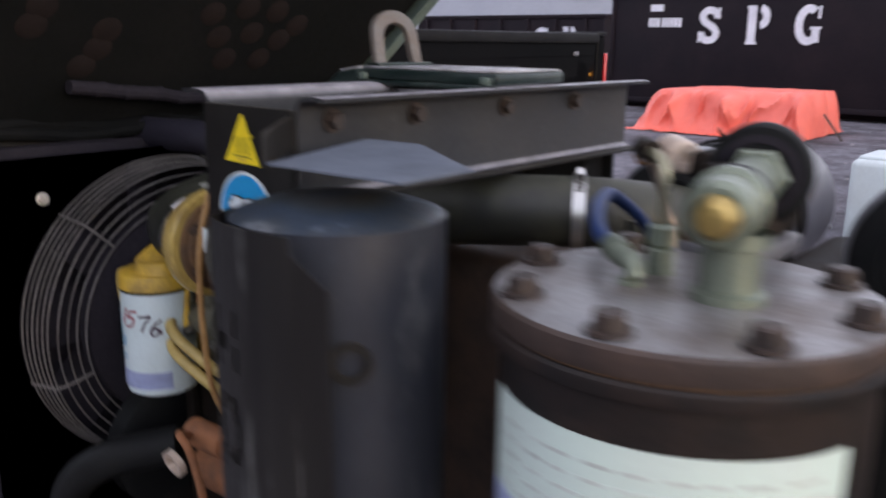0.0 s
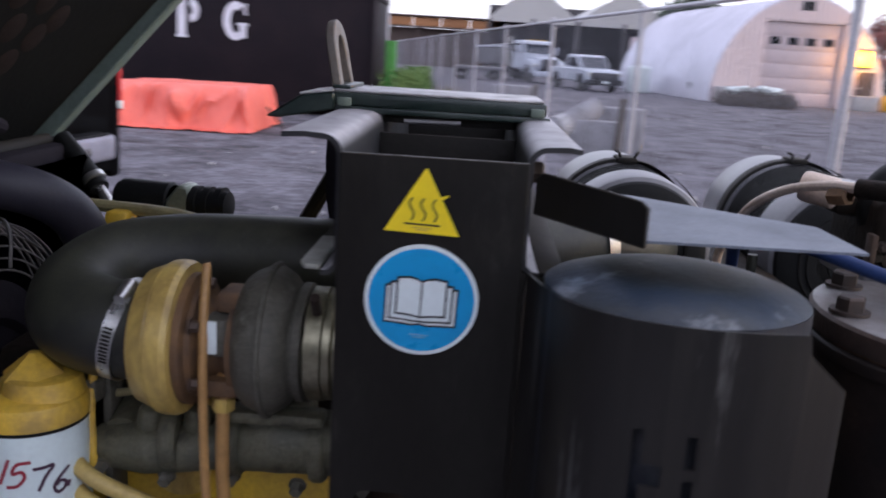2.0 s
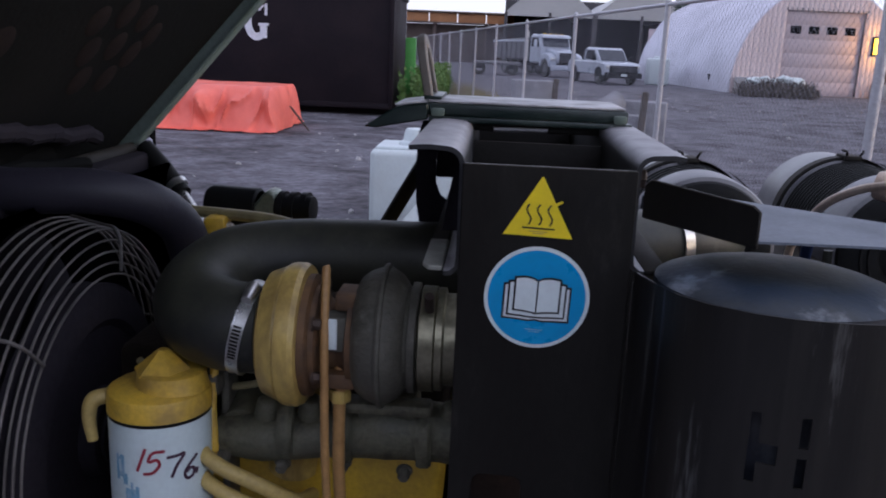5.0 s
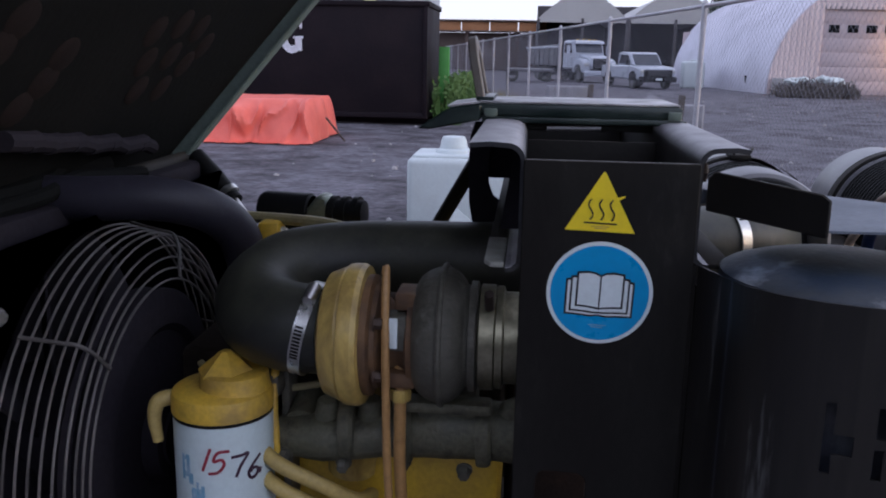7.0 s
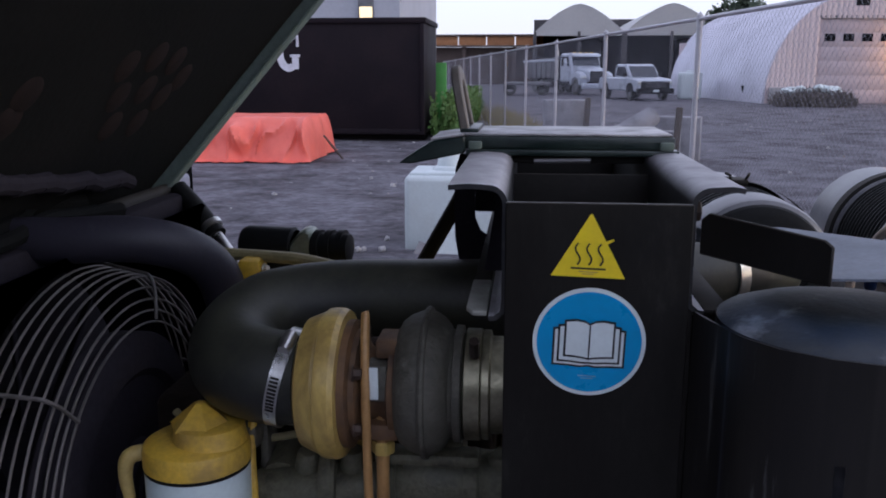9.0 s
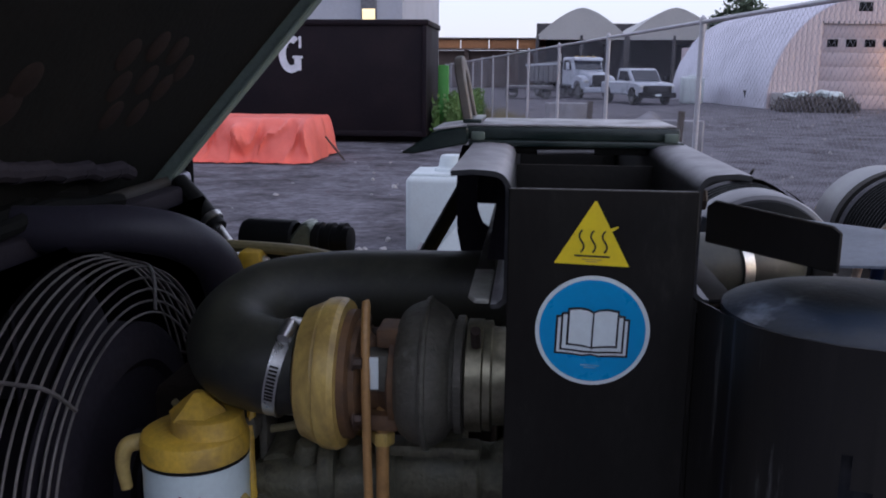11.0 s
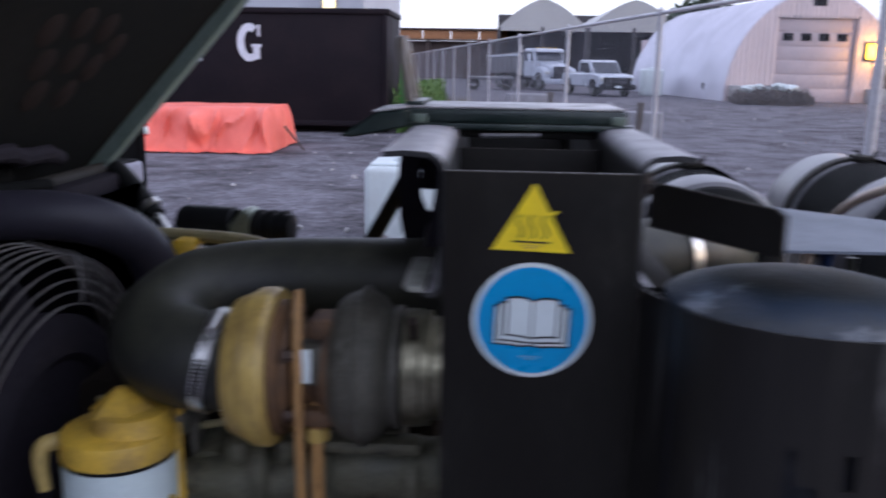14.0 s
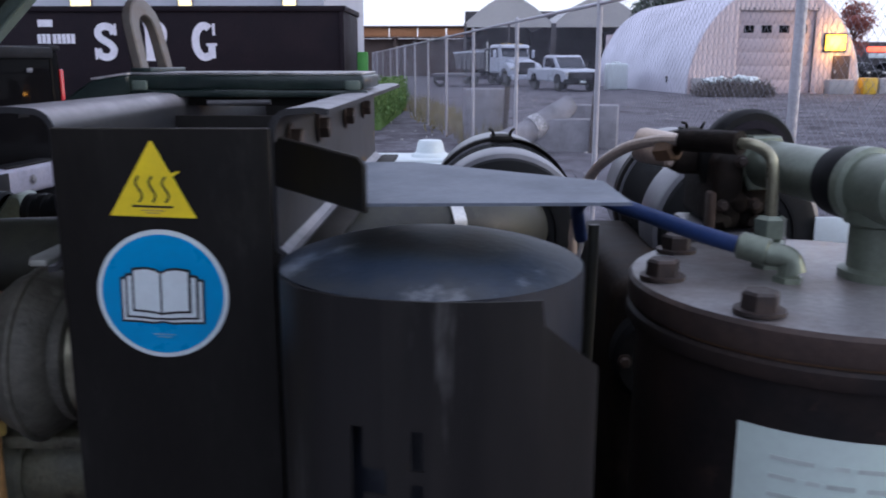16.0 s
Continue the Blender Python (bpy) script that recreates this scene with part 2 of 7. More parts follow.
BLUE_HOSE = material("blue_hose", (0.020, 0.042, 0.13), 0.5, second=(0.035, 0.062, 0.16), big=20, fine=200, bump=0.05, spec=0.3)
COPPER = material("dull_copper_pipe", (0.60, 0.49, 0.40), 0.42, 0.2, second=(0.40, 0.30, 0.23), big=30, fine=200)
# the pale tint on the shell's upper side paints in glare from the sky
AC_BODY = material("grey_air_cleaner_shell", (0.135, 0.135, 0.148), 0.34, second=(0.10, 0.10, 0.108), amount=0.6, big=8, fine=120, dust_glare=(0.4, 0.39, 0.4), dust_glare_amount=0.28, scuff=(0.30, 0.30, 0.31), scuff_size=14, scuff_amount=0.4)
AC_BLACK = material("black_plastic", (0.011, 0.0115, 0.012), 0.5, second=(0.019, 0.019, 0.018), big=12, fine=150, bump=0.06, spec=0.09)
DIRT = material("packed_gravel_yard", (0.136, 0.129, 0.148), 0.95, second=(0.036, 0.032, 0.035), amount=0.92, big=1.5, fine=11.0, bump=1.0, spread=0.48, stretch=(0.85, 1.0, 1), scuff=(0.25, 0.238, 0.25), scuff_size=3.2, scuff_amount=0.5, spec=0.15)
TARP = material("orange_tarpaulin", (0.78, 0.15, 0.105), 0.5, second=(0.58, 0.09, 0.065), big=2, fine=60, bump=0.1, spread=0.06)
BIN_PAINT = material("dark_maroon_bin_paint", (0.0105, 0.0075, 0.0105), 0.65, second=(0.019, 0.013, 0.016), amount=0.7, big=1.2, fine=20, bump=0.1, spec=0.12)
BIN_WHITE = material("white_stencil_paint", (0.70, 0.70, 0.76), 0.7, second=(0.5, 0.5, 0.56), amount=0.5, big=4, fine=40)
PLASTIC_WHITE = material("white_plastic_tank", (0.56, 0.62, 0.625), 0.45, second=(0.5, 0.53, 0.53), amount=0.5, big=3, fine=50, bump=0.05, spread=0.05)
POST = material("galvanised_post", (0.42, 0.41, 0.44), 0.5, 0.4, second=(0.3, 0.29, 0.3), big=4, fine=60)
FENCE_WIRE = material("bright_fence_wire", (0.27, 0.265, 0.30), 0.5, 0.1, second=(0.20, 0.195, 0.225), big=4, fine=60)
HUT_METAL = material("corrugated_aluzinc", (0.60, 0.59, 0.66), 0.45, 0.35, second=(0.40, 0.40, 0.45), amount=0.5, big=0.5, fine=12, bump=0.1, spread=0.06)
HUT_FRONT = material("pale_front_cladding", (0.60, 0.50, 0.50), 0.6, 0.1, second=(0.52, 0.44, 0.44), amount=0.5, big=0.6, fine=10, bump=0.05, spread=0.05)
DOOR_PAINT = material("pale_sectional_door", (0.47, 0.39, 0.40), 0.6, second=(0.35, 0.31, 0.33), big=1, fine=14, spread=0.05)
WINDOW_DARK = material("dark_window_glass", (0.008, 0.008, 0.010), 0.2, spec=0.06, bump=0, spread=0.02)
CONCRETE = material("concrete_block", (0.34, 0.33, 0.33), 0.85, second=(0.22, 0.21, 0.2), big=2, fine=30)
VEH_WHITE = material("white_vehicle_paint", (0.45, 0.48, 0.55), 0.3, second=(0.37, 0.39, 0.45), big=1, fine=30, bump=0, coat=0.3, spread=0.03)
VEH_GLASS = material("tinted_vehicle_glass", (0.030, 0.036, 0.050), 0.12, spec=0.5, bump=0, spread=0.03)
VEH_BLACK = material("black_vehicle_paint", (0.004, 0.004, 0.0045), 0.6, second=(0.007, 0.0065, 0.007), big=2, fine=40, bump=0, spread=0.05, coat=0.04, spec=0.0)
VEH_TRIM = material("dark_trim", (0.012, 0.012, 0.013), 0.6, big=4, fine=60, spec=0.1)
TAIL_RED = material("red_tail_lens", (0.48, 0.02, 0.025), 0.25, bump=0, coat=0.4)
SHED_SKIN = material("translucent_shed_sheet", (0.42, 0.41, 0.40), 0.6, second=(0.34, 0.33, 0.33), big=0.3, fine=6, bump=0.03, spread=0.04)
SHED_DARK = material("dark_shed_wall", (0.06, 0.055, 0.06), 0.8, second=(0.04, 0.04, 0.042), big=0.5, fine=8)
GIRDER = material("orange_brown_girder", (0.42, 0.19, 0.08), 0.7, second=(0.30, 0.14, 0.07), big=0.4, fine=6)
GIRDER_DARK = material("dark_girder_steel", (0.10, 0.07, 0.06), 0.8, big=0.4, fine=6)
BLOCK_GREY = material("grey_rendered_wall", (0.40, 0.41, 0.46), 0.8, second=(0.34, 0.35, 0.4), big=0.6, fine=10, spread=0.05)
LEAF = material("leafy_weeds", (0.065, 0.135, 0.025), 0.7, second=(0.10, 0.14, 0.04), big=2, fine=20)
DRY_GRASS = material("dry_grass", (0.20, 0.17, 0.08), 0.85, second=(0.10, 0.11, 0.05), big=2, fine=20)
TREE_LEAF = material("dark_tree_leaves", (0.035, 0.055, 0.03), 0.8, second=(0.05, 0.06, 0.03), big=1, fine=10)
BARK = material("bark", (0.07, 0.055, 0.045), 0.9, second=(0.04, 0.035, 0.03), big=3, fine=20, bump=0.5)
BRUSH_GREY = material("dry_brush", (0.16, 0.14, 0.13), 0.9, second=(0.09, 0.08, 0.075), big=2, fine=20)
GREEN_PAINT = material("vivid_green_paint", (0.07, 0.27, 0.05), 0.6, second=(0.05, 0.26, 0.03), big=4, fine=40)
OUTLET_STEEL = material("heat_stained_steel", (0.34, 0.32, 0.22), 0.32, 0.75, second=(0.12, 0.11, 0.075), amount=0.8, big=22, fine=180, bump=0.3)
FAN_BLACK = material("matt_black_fan", (0.0205, 0.0182, 0.0228), 0.9, second=(0.028, 0.025, 0.029), big=8, fine=120, spec=0.05)
PIPE_YELLOW = material("faded_yellow_pipe", (0.50, 0.37, 0.12), 0.45, second=(0.36, 0.27, 0.10), amount=0.6, big=24, fine=180, bump=0.1)
PIPE_BROWN = material("browned_pipe", (0.42, 0.235, 0.085), 0.4, second=(0.25, 0.13, 0.05), amount=0.6, big=26, fine=180, bump=0.1)
OLIVE_RAIL = material("faded_olive_pipe", (0.30, 0.26, 0.13), 0.5, second=(0.17, 0.15, 0.09), amount=0.6, big=24, fine=180, bump=0.1)
RED_LEAF = material("reddish_leaves", (0.28, 0.085, 0.065), 0.8, second=(0.10, 0.04, 0.03), big=1, fine=10)
DOOR_BROWN = material("brown_door", (0.06, 0.04, 0.035), 0.6, second=(0.04, 0.03, 0.028), big=2, fine=20)
GRIME = material("oily_grime", (0.013, 0.0105, 0.0085), 0.6, second=(0.034, 0.025, 0.019), amount=0.7, big=30, fine=140, bump=0.6, spec=0.08)
SLAB = material("weathered_slab", (0.24, 0.235, 0.255), 0.85, second=(0.13, 0.125, 0.135), amount=0.8, big=2.5, fine=30, bump=0.4)
HOSE_DARK = material("dark_radiator_rubber", (0.024, 0.0225, 0.033), 0.5, second=(0.020, 0.019, 0.024), amount=0.6, big=10, fine=180, bump=0.1, scuff=(0.08, 0.08, 0.09), scuff_size=26, scuff_amount=0.3, spec=0.35)
LAMP_GLOW = glow("sodium_lamp_glow", (1.0, 0.60, 0.055), 3.0)
ROOM_GLOW = glow("lit_window_glow", (1.0, 0.80, 0.45), 0.9)
RED_GLOW = glow("red_shop_sign_glow", (1.0, 0.12, 0.06), 2.0)


def dome_material():
    """Scorched dome: heat tint in rings round the centre and chalky rub marks; the blue base paints in the dusk sky's
    reflection.
    """
    m = material("scorched_sky_tinted_dome", (0.018, 0.027, 0.042), 0.50, 0.0, spec=0.26, second=(0.040, 0.043, 0.046), amount=0.9, big=16, fine=140, bump=0.3, dust_glare=(0.075, 0.072, 0.060), dust_glare_amount=0.25, scuff=(0.24, 0.26, 0.29), scuff_size=13, scuff_amount=0.85, scuff_from=0.56)
    n, l = m.node_tree.nodes, m.node_tree.links
    b = n["Principled BSDF"]
    old = b.inputs["Base Color"].links[0].from_socket
    co = n.new("ShaderNodeTexCoord")
    flat = n.new("ShaderNodeVectorMath")
    flat.operation, flat.inputs[1].default_value = "MULTIPLY", (1, 1, 0)
    l.new(co.outputs["Object"], flat.inputs[0])
    size = n.new("ShaderNodeVectorMath")
    size.operation = "LENGTH"
    l.new(flat.outputs[0], size.inputs[0])
    wob = n.new("ShaderNodeTexNoise")
    wob.inputs["Scale"].default_value = 14
    l.new(co.outputs["Object"], wob.inputs["Vector"])
    mix = n.new("ShaderNodeMath")
    mix.operation, mix.inputs[1].default_value = "MULTIPLY_ADD", 0.05
    l.new(wob.outputs["Fac"], mix.inputs[0])
    l.new(size.outputs["Value"], mix.inputs[2])
    ramp = n.new("ShaderNodeValToRGB")
    e = ramp.color_ramp.elements
    e[0].position, e[0].color = 0.035, (0.5, 0.5, 0.5, 1)
    e[1].position, e[1].color = 0.122, (0.55, 0.55, 0.55, 1)
    for pos, c in ((0.060, (0.62, 0.48, 0.36, 1)), (0.078, (0.52, 0.50, 0.44, 1)), (0.095, (0.42, 0.50, 0.60, 1))):
        k = e.new(pos)
        k.color = c
    l.new(mix.outputs[0], ramp.inputs["Fac"])
    tint = n.new("ShaderNodeMix")
    tint.data_type, tint.blend_type = "RGBA", "MULTIPLY"
    tint.inputs["Factor"].default_value = 1.0
    twice = n.new("ShaderNodeMix")
    twice.data_type, twice.blend_type = "RGBA", "ADD"
    twice.inputs["Factor"].default_value = 1.0
    l.new(ramp.outputs["Color"], twice.inputs["A"])
    l.new(ramp.outputs["Color"], twice.inputs["B"])
    l.new(old, tint.inputs["A"])
    l.new(twice.outputs["Result"], tint.inputs["B"])
    l.new(tint.outputs["Result"], b.inputs["Base Color"])
    return m


DOME = dome_material()


# ---- builders ----
def V(*a):
    return Vector(a)


def thing(name, label, category, at=(0, 0, 0), group="", kind=""):
    ob = new(name)
    ob.empty_display_size = 0.05
    ob.location = at
    return tagged(ob, label, category, group, kind)


def finish(bm, m, name, smooth=35):
    me = bpy.data.meshes.new(name)
    bmesh.ops.recalc_face_normals(bm, faces=bm.faces)
    if smooth:
        for f in bm.faces:
            f.smooth = True
        for e in bm.edges:
            e.smooth = len(e.link_faces) == 2 and e.calc_face_angle(0) < radians(smooth)
    bm.to_mesh(me)
    bm.free()
    for one in m if isinstance(m, (list, tuple)) else [m]:
        me.materials.append(one)
    return me


def world_of(ob):
    return world_of(ob.parent) @ ob.matrix_parent_inverse @ ob.matrix_basis if ob.parent else ob.matrix_basis.copy()


def part(name, bm, m, parent=None, label="", smooth=35):
    """Links a bmesh, built in world coordinates, as one mesh object under a thing or a part."""
    if parent:
        bmesh.ops.transform(bm, matrix=world_of(parent).inverted(), verts=bm.verts)
    ob = new(name, finish(bm, m, name, smooth))
    ob.parent = parent
    return tagged(ob, label)


def solid(name, bm, m, label, category, group="", kind="", smooth=35):
    """A thing that is one single mesh."""
    return tagged(new(name, finish(bm, m, name, smooth)), label, category, group, kind)


def box(lo, hi, bevel=0.0, bm=None, seg=2):
    """A bevelled box between two corners."""
    bm = bm or bmesh.new()
    c = [(a + b) / 2 for a, b in zip(lo, hi)]
    s = [abs(b - a) for a, b in zip(lo, hi)]
    made = bmesh.ops.create_cube(bm, size=1, matrix=Matrix.Translation(c) @ Matrix.Diagonal((*s, 1)))
    if bevel:
        edges = {e for v in made["verts"] for e in v.link_edges}
        bmesh.ops.bevel(bm, geom=list(edges), offset=min(bevel, min(s) * 0.45), segments=seg, affect="EDGES", profile=0.5)
    return bm


def moved(bm, m):
    bmesh.ops.transform(bm, matrix=m, verts=bm.verts)
    return bm


def frame_of(direction):
    d = Vector(direction).normalized()
    return d.to_track_quat("Z", "Y").to_matrix().to_4x4()


def lathe(profile, at=(0, 0, 0), axis=(0, 0, 1), seg=48, bm=None, sweep=360):
    """A turned body: (radius, height) pairs round an axis."""
    bm = bm or bmesh.new()
    m = Matrix.Translation(at) @ frame_of(axis)
    full = sweep >= 360
    count = seg if full else seg + 1
    rings = []
    for r, h in profile:
        if r < 1e-6:
            rings.append([bm.verts.new(m @ V(0, 0, h))])
        else:
            rings.append([bm.verts.new(m @ V(r * math.cos(radians(sweep) * k / seg), r * math.sin(radians(sweep) * k / seg), h)) for k in range(count)])
    for a, b in zip(rings, rings[1:]):
        for k in range(seg):
            j = (k + 1) % count
            some = [a[k % len(a)], a[j % len(a)], b[j % len(b)], b[k % len(b)]]
            some = list(dict.fromkeys(some))
            if len(some) > 2:
                bm.faces.new(some)
    return bm


def smooth_path(points, steps=8):
    """Catmull-Rom through the points."""
    p = [Vector(q) for q in points]
    p = [2 * p[0] - p[1], *p, 2 * p[-1] - p[-2]]
    out = []
    for k in range(1, len(p) - 2):
        for s in range(steps):
            t = s / steps
            out.append(0.5 * (2 * p[k] + (p[k + 1] - p[k - 1]) * t + (2 * p[k - 1] - 5 * p[k] + 4 * p[k + 1] - p[k + 2]) * t * t + (3 * p[k] - p[k - 1] - 3 * p[k + 1] + p[k + 2]) * t ** 3))
    return [*out, p[-2]]


def tube(points, r, seg=12, steps=8, closed=False, bm=None, caps=True):
    """A round pipe along a smooth line; r may be a list along the given points."""
    bm = bm or bmesh.new()
    line = [Vector(q) for q in points] if steps == 0 else smooth_path(points, steps)
    n = len(line)
    radii = [r] * n if not isinstance(r, (list, tuple)) else [float(q) for q in np.interp(np.linspace(0, len(r) - 1, n), range(len(r)), r)]
    side, rings = None, []
    for k, q in enumerate(line):
        ahead = (line[(k + 1) % n] - line[k - 1]) if closed else (line[min(k + 1, n - 1)] - line[max(k - 1, 0)])
        ahead.normalize()
        if side is None:
            side = ahead.orthogonal().normalized()
        side = (side - ahead * side.dot(ahead)).normalized()
        other = ahead.cross(side)
        rings.append([bm.verts.new(q + radii[k] * (math.cos(2 * math.pi * j / seg) * side + math.sin(2 * math.pi * j / seg) * other)) for j in range(seg)])
    for k in range(n if closed else n - 1):
        a, b = rings[k], rings[(k + 1) % n]
        for j in range(seg):
            bm.faces.new((a[j], a[(j + 1) % seg], b[(j + 1) % seg], b[j]))
    if caps and not closed:
        bm.faces.new(rings[0][::-1])
        bm.faces.new(rings[-1])
    return bm


def plate(outline, thick, m=None, bevel=0.0, bm=None):
    """A flat sheet: an outline of (u, v) pairs, raised by its thickness, placed by the matrix m."""
    bm2 = bmesh.new()
    low = [bm2.verts.new((u, v, 0)) for u, v in outline]
    f = bm2.faces.new(low)
    up = bmesh.ops.extrude_face_region(bm2, geom=[f])
    bmesh.ops.translate(bm2, vec=(0, 0, thick), verts=[v for v in up["geom"] if isinstance(v, bmesh.types.BMVert)])
    bmesh.ops.recalc_face_normals(bm2, faces=bm2.faces)
    if bevel:
        bmesh.ops.bevel(bm2, geom=list(bm2.edges), offset=bevel, segments=1, affect="EDGES")
    if m:
        bmesh.ops.transform(bm2, matrix=m, verts=bm2.verts)
    if bm is None:
        return bm2
    return merged(bm, bm2)


def merged(bm, other):
    me = bpy.data.meshes.new("tmp")
    other.to_mesh(me)
    other.free()
    bm.from_mesh(me)
    bpy.data.meshes.remove(me)
    return bm


def hexbolt(at, axis=(0, 0, 1), r=0.012, h=0.010, washer=True, bm=None):
    """A hexagon bolt head on a washer."""
    bm = bm or bmesh.new()
    if washer:
        lathe([(0, 0), (r * 1.35, 0), (r * 1.35, h * 0.22), (0, h * 0.22)], at, axis, 20, bm)
    base = Vector(at) + frame_of(axis) @ V(0, 0, h * 0.2)
    lathe([(0, 0), (r, 0), (r, h * 0.85), (r * 0.85, h), (0, h)], base, axis, 6, bm)
    return bm


def facing(x, y, z):
    """A sheet's matrix for things that face -y: u to the right, v up."""
    return Matrix.Translation((x, y, z)) @ Matrix(((1, 0, 0, 0), (0, 0, -1, 0), (0, 1, 0, 0), (0, 0, 0, 1)))


def disc_outline(r, n=48, cx=0, cy=0):
    return [(cx + r * math.cos(2 * math.pi * k / n), cy + r * math.sin(2 * math.pi * k / n)) for k in range(n)]


def ribbon(points, width, closed=False):
    """The outline of a flat stroke along (u, v) points."""
    p = [Vector((*q, 0)) for q in points]
    left, right = [], []
    for k, q in enumerate(p):
        ahead = (p[min(k + 1, len(p) - 1)] - p[max(k - 1, 0)]).normalized()
        s = Vector((-ahead.y, ahead.x, 0)) * width / 2
        left.append((q + s)[:2])
        right.append((q - s)[:2])
    return left + right[::-1]

# ---- the yard: ground, fence, bins, buildings ----
def yard_height(x, y):
    """Low ruts and lumps of the yard, flat under the machine and at far range."""
    d = math.hypot(x, y)
    fade = min(1.0, max(0.0, (y - 2.0) / 4.0)) * max(0.0, 1 - d / 70)
    h = 0.05 * noise.noise((x * 0.35, y * 0.9, 0)) + 0.02 * noise.noise((x * 1.7, y * 4.0, 3))
    return fade * h


def build_ground():
    bm = bmesh.new()
    xs = [-900, -300, -120, -60] + [-30 + 0.5 * k for k in range(120)] + [30, 45, 60, 120, 300, 900]
    ys = [-900, -200, -40, -8] + [0.0 + 0.35 * k for k in range(100)] + [35 + 2.5 * k for k in range(14)] + [90, 140, 300, 900]
    grid = [[bm.verts.new((x, y, yard_height(x, y))) for x in xs] for y in ys]
    for a, b in zip(grid, grid[1:]):
        for k in range(len(xs) - 1):
            bm.faces.new((a[k], a[k + 1], b[k + 1], b[k]))
    return solid("ground", bm, DIRT, "rutted dark gravel and dirt yard with tyre tracks", "ground", kind="structure", smooth=180)


ground = build_ground()
# unseen wall, added only to keep sky light off the front faces
wall_south = solid("wall_south", box((-20, -9.3, -0.05), (3.5, -9.0, 4.0), 0.02), PLAIN_WALL, "unseen plain dark wall added behind the camera to cut sky light", "wall", kind="structure")

FENCE_A, FENCE_STEP, FENCE_TOP = V(1.386, 6.953, 0), V(-0.50, 3.3, 0), 1.97


def build_fence():
    f = thing("chain_link_fence", "galvanised chain-link fence with round posts and a top rail", "fence", FENCE_A, kind="structure")
    spots = [FENCE_A + FENCE_STEP * k for k in (-0.97, 0, 1, 2, 3, 4, 5, 6, 7, 8, 9.5, 11, 12.5)]
    for k, p in enumerate(spots):
        r = 0.027 if k == 0 else 0.024
        part("post", lathe([(r, -0.1), (r, FENCE_TOP - 0.02), (r * 1.25, FENCE_TOP - 0.02), (r * 1.2, FENCE_TOP + 0.03), (0, FENCE_TOP + 0.06)], p, seg=14), POST, f)
    a, b = spots[0] - FENCE_STEP * 0.95, spots[-1]
    part("top_rail", tube([a + V(0, 0, FENCE_TOP), b + V(0, 0, FENCE_TOP)], 0.018, 8, 0), POST, f)
    d = (b - a).normalized()
    long, high, pitch = (b - a).length, FENCE_TOP - 0.05, 0.062
    verts, faces = [], []
    side = V(-d.y, d.x, 0)
    def wire(s0, z0, s1, z1, off):
        w = 0.0011
        p, q = a + d * s0 + side * off + V(0, 0, z0), a + d * s1 + side * off + V(0, 0, z1)
        n = (q - p).normalized().cross(side) * w
        i = len(verts)
        verts.extend([p + n, p - n, q - n, q + n, p + side * w, q + side * w])
        faces.extend([(i, i + 1, i + 2, i + 3), (i, i + 4, i + 5, i + 3), (i + 1, i + 4, i + 5, i + 2)])
    s = -high
    while s < long:
        for sign in (1, -1):
            s0, s1 = (s, s + high) if sign > 0 else (s + high, s)
            z0, z1 = 0.03, 0.03 + high
            lo, hi = min(s0, s1), max(s0, s1)
            c0, c1 = max(0, lo), min(long, hi)
            if c1 - c0 > 0.05:
                t0, t1 = (c0 - s0) / (s1 - s0), (c1 - s0) / (s1 - s0)
                wire(c0, z0 + (z1 - z0) * t0, c1, z0 + (z1 - z0) * t1, 0.003 * sign)
        s += pitch
    me = bpy.data.meshes.new("wire_mesh")
    me.from_pydata([tuple(v - FENCE_A) for v in verts], [], faces)
    me.materials.append(FENCE_WIRE)
    ob = new("wire_mesh", me)
    ob.parent = f
    tagged(ob, "diamond wire mesh", kind="stuff")
    return f


build_fence()

BIN_Y = 18.06


def stencil(kind, x, z, h, y, parent):
    """White stencil-painted mark made of broad strokes with bridges."""
    w = h * 0.72
    strokes = []
    def arc(cx, cz, rx, rz, a0, a1, n=14):
        return [(cx + rx * math.cos(radians(a0 + (a1 - a0) * k / n)), cz + rz * math.sin(radians(a0 + (a1 - a0) * k / n))) for k in range(n + 1)]
    t = h * 0.2
    if kind == "double_curve":
        spine = [(.82, .70), (.74, .84), (.52, .90), (.30, .85), (.22, .71), (.32, .59), (.52, .50), (.70, .41), (.79, .28), (.70, .14), (.48, .09), (.27, .15), (.18, .30)]
        curve = [(w * q[0], h * q[1]) for q in smooth_path([(*p, 0) for p in spine], 5)]
        strokes = [(curve, t * 0.95), ([(w * .88, h * .66), (w * .88, h * .97)], t * .3), ([(w * .11, h * .03), (w * .11, h * .34)], t * .3)]
    elif kind == "upright_bowl":
        strokes = [([(w * .28, h * .04), (w * .28, h * .96)], t * 1.15), ([(w * .08, h * .03), (w * .5, h * .03)], t * .35), ([(w * .08, h * .97), (w * .42, h * .97)], t * .35), (arc(w * .58, h * .71, w * .24, h * .22, 85, -85), t * .95)]
    else:
        strokes = [(arc(w * .5, h * .5, w * .34, h * .41, 55, 300, 26), t), ([(w * .76, h * .06), (w * .76, h * .40)], t * .95),
                   ([(w * .56, h * .42), (w * .95, h * .42)], t * .35), ([(w * .86, h * .66), (w * .86, h * .97)], t * .35)]
    bm = bmesh.new()
    for k, (line, width) in enumerate(strokes):
        plate(ribbon(line, width), 0.006 + 0.0012 * k, facing(x, y, z), bm=bm)
    return part("painted_mark", bm, BIN_WHITE, parent, "white stencilled mark", smooth=0)


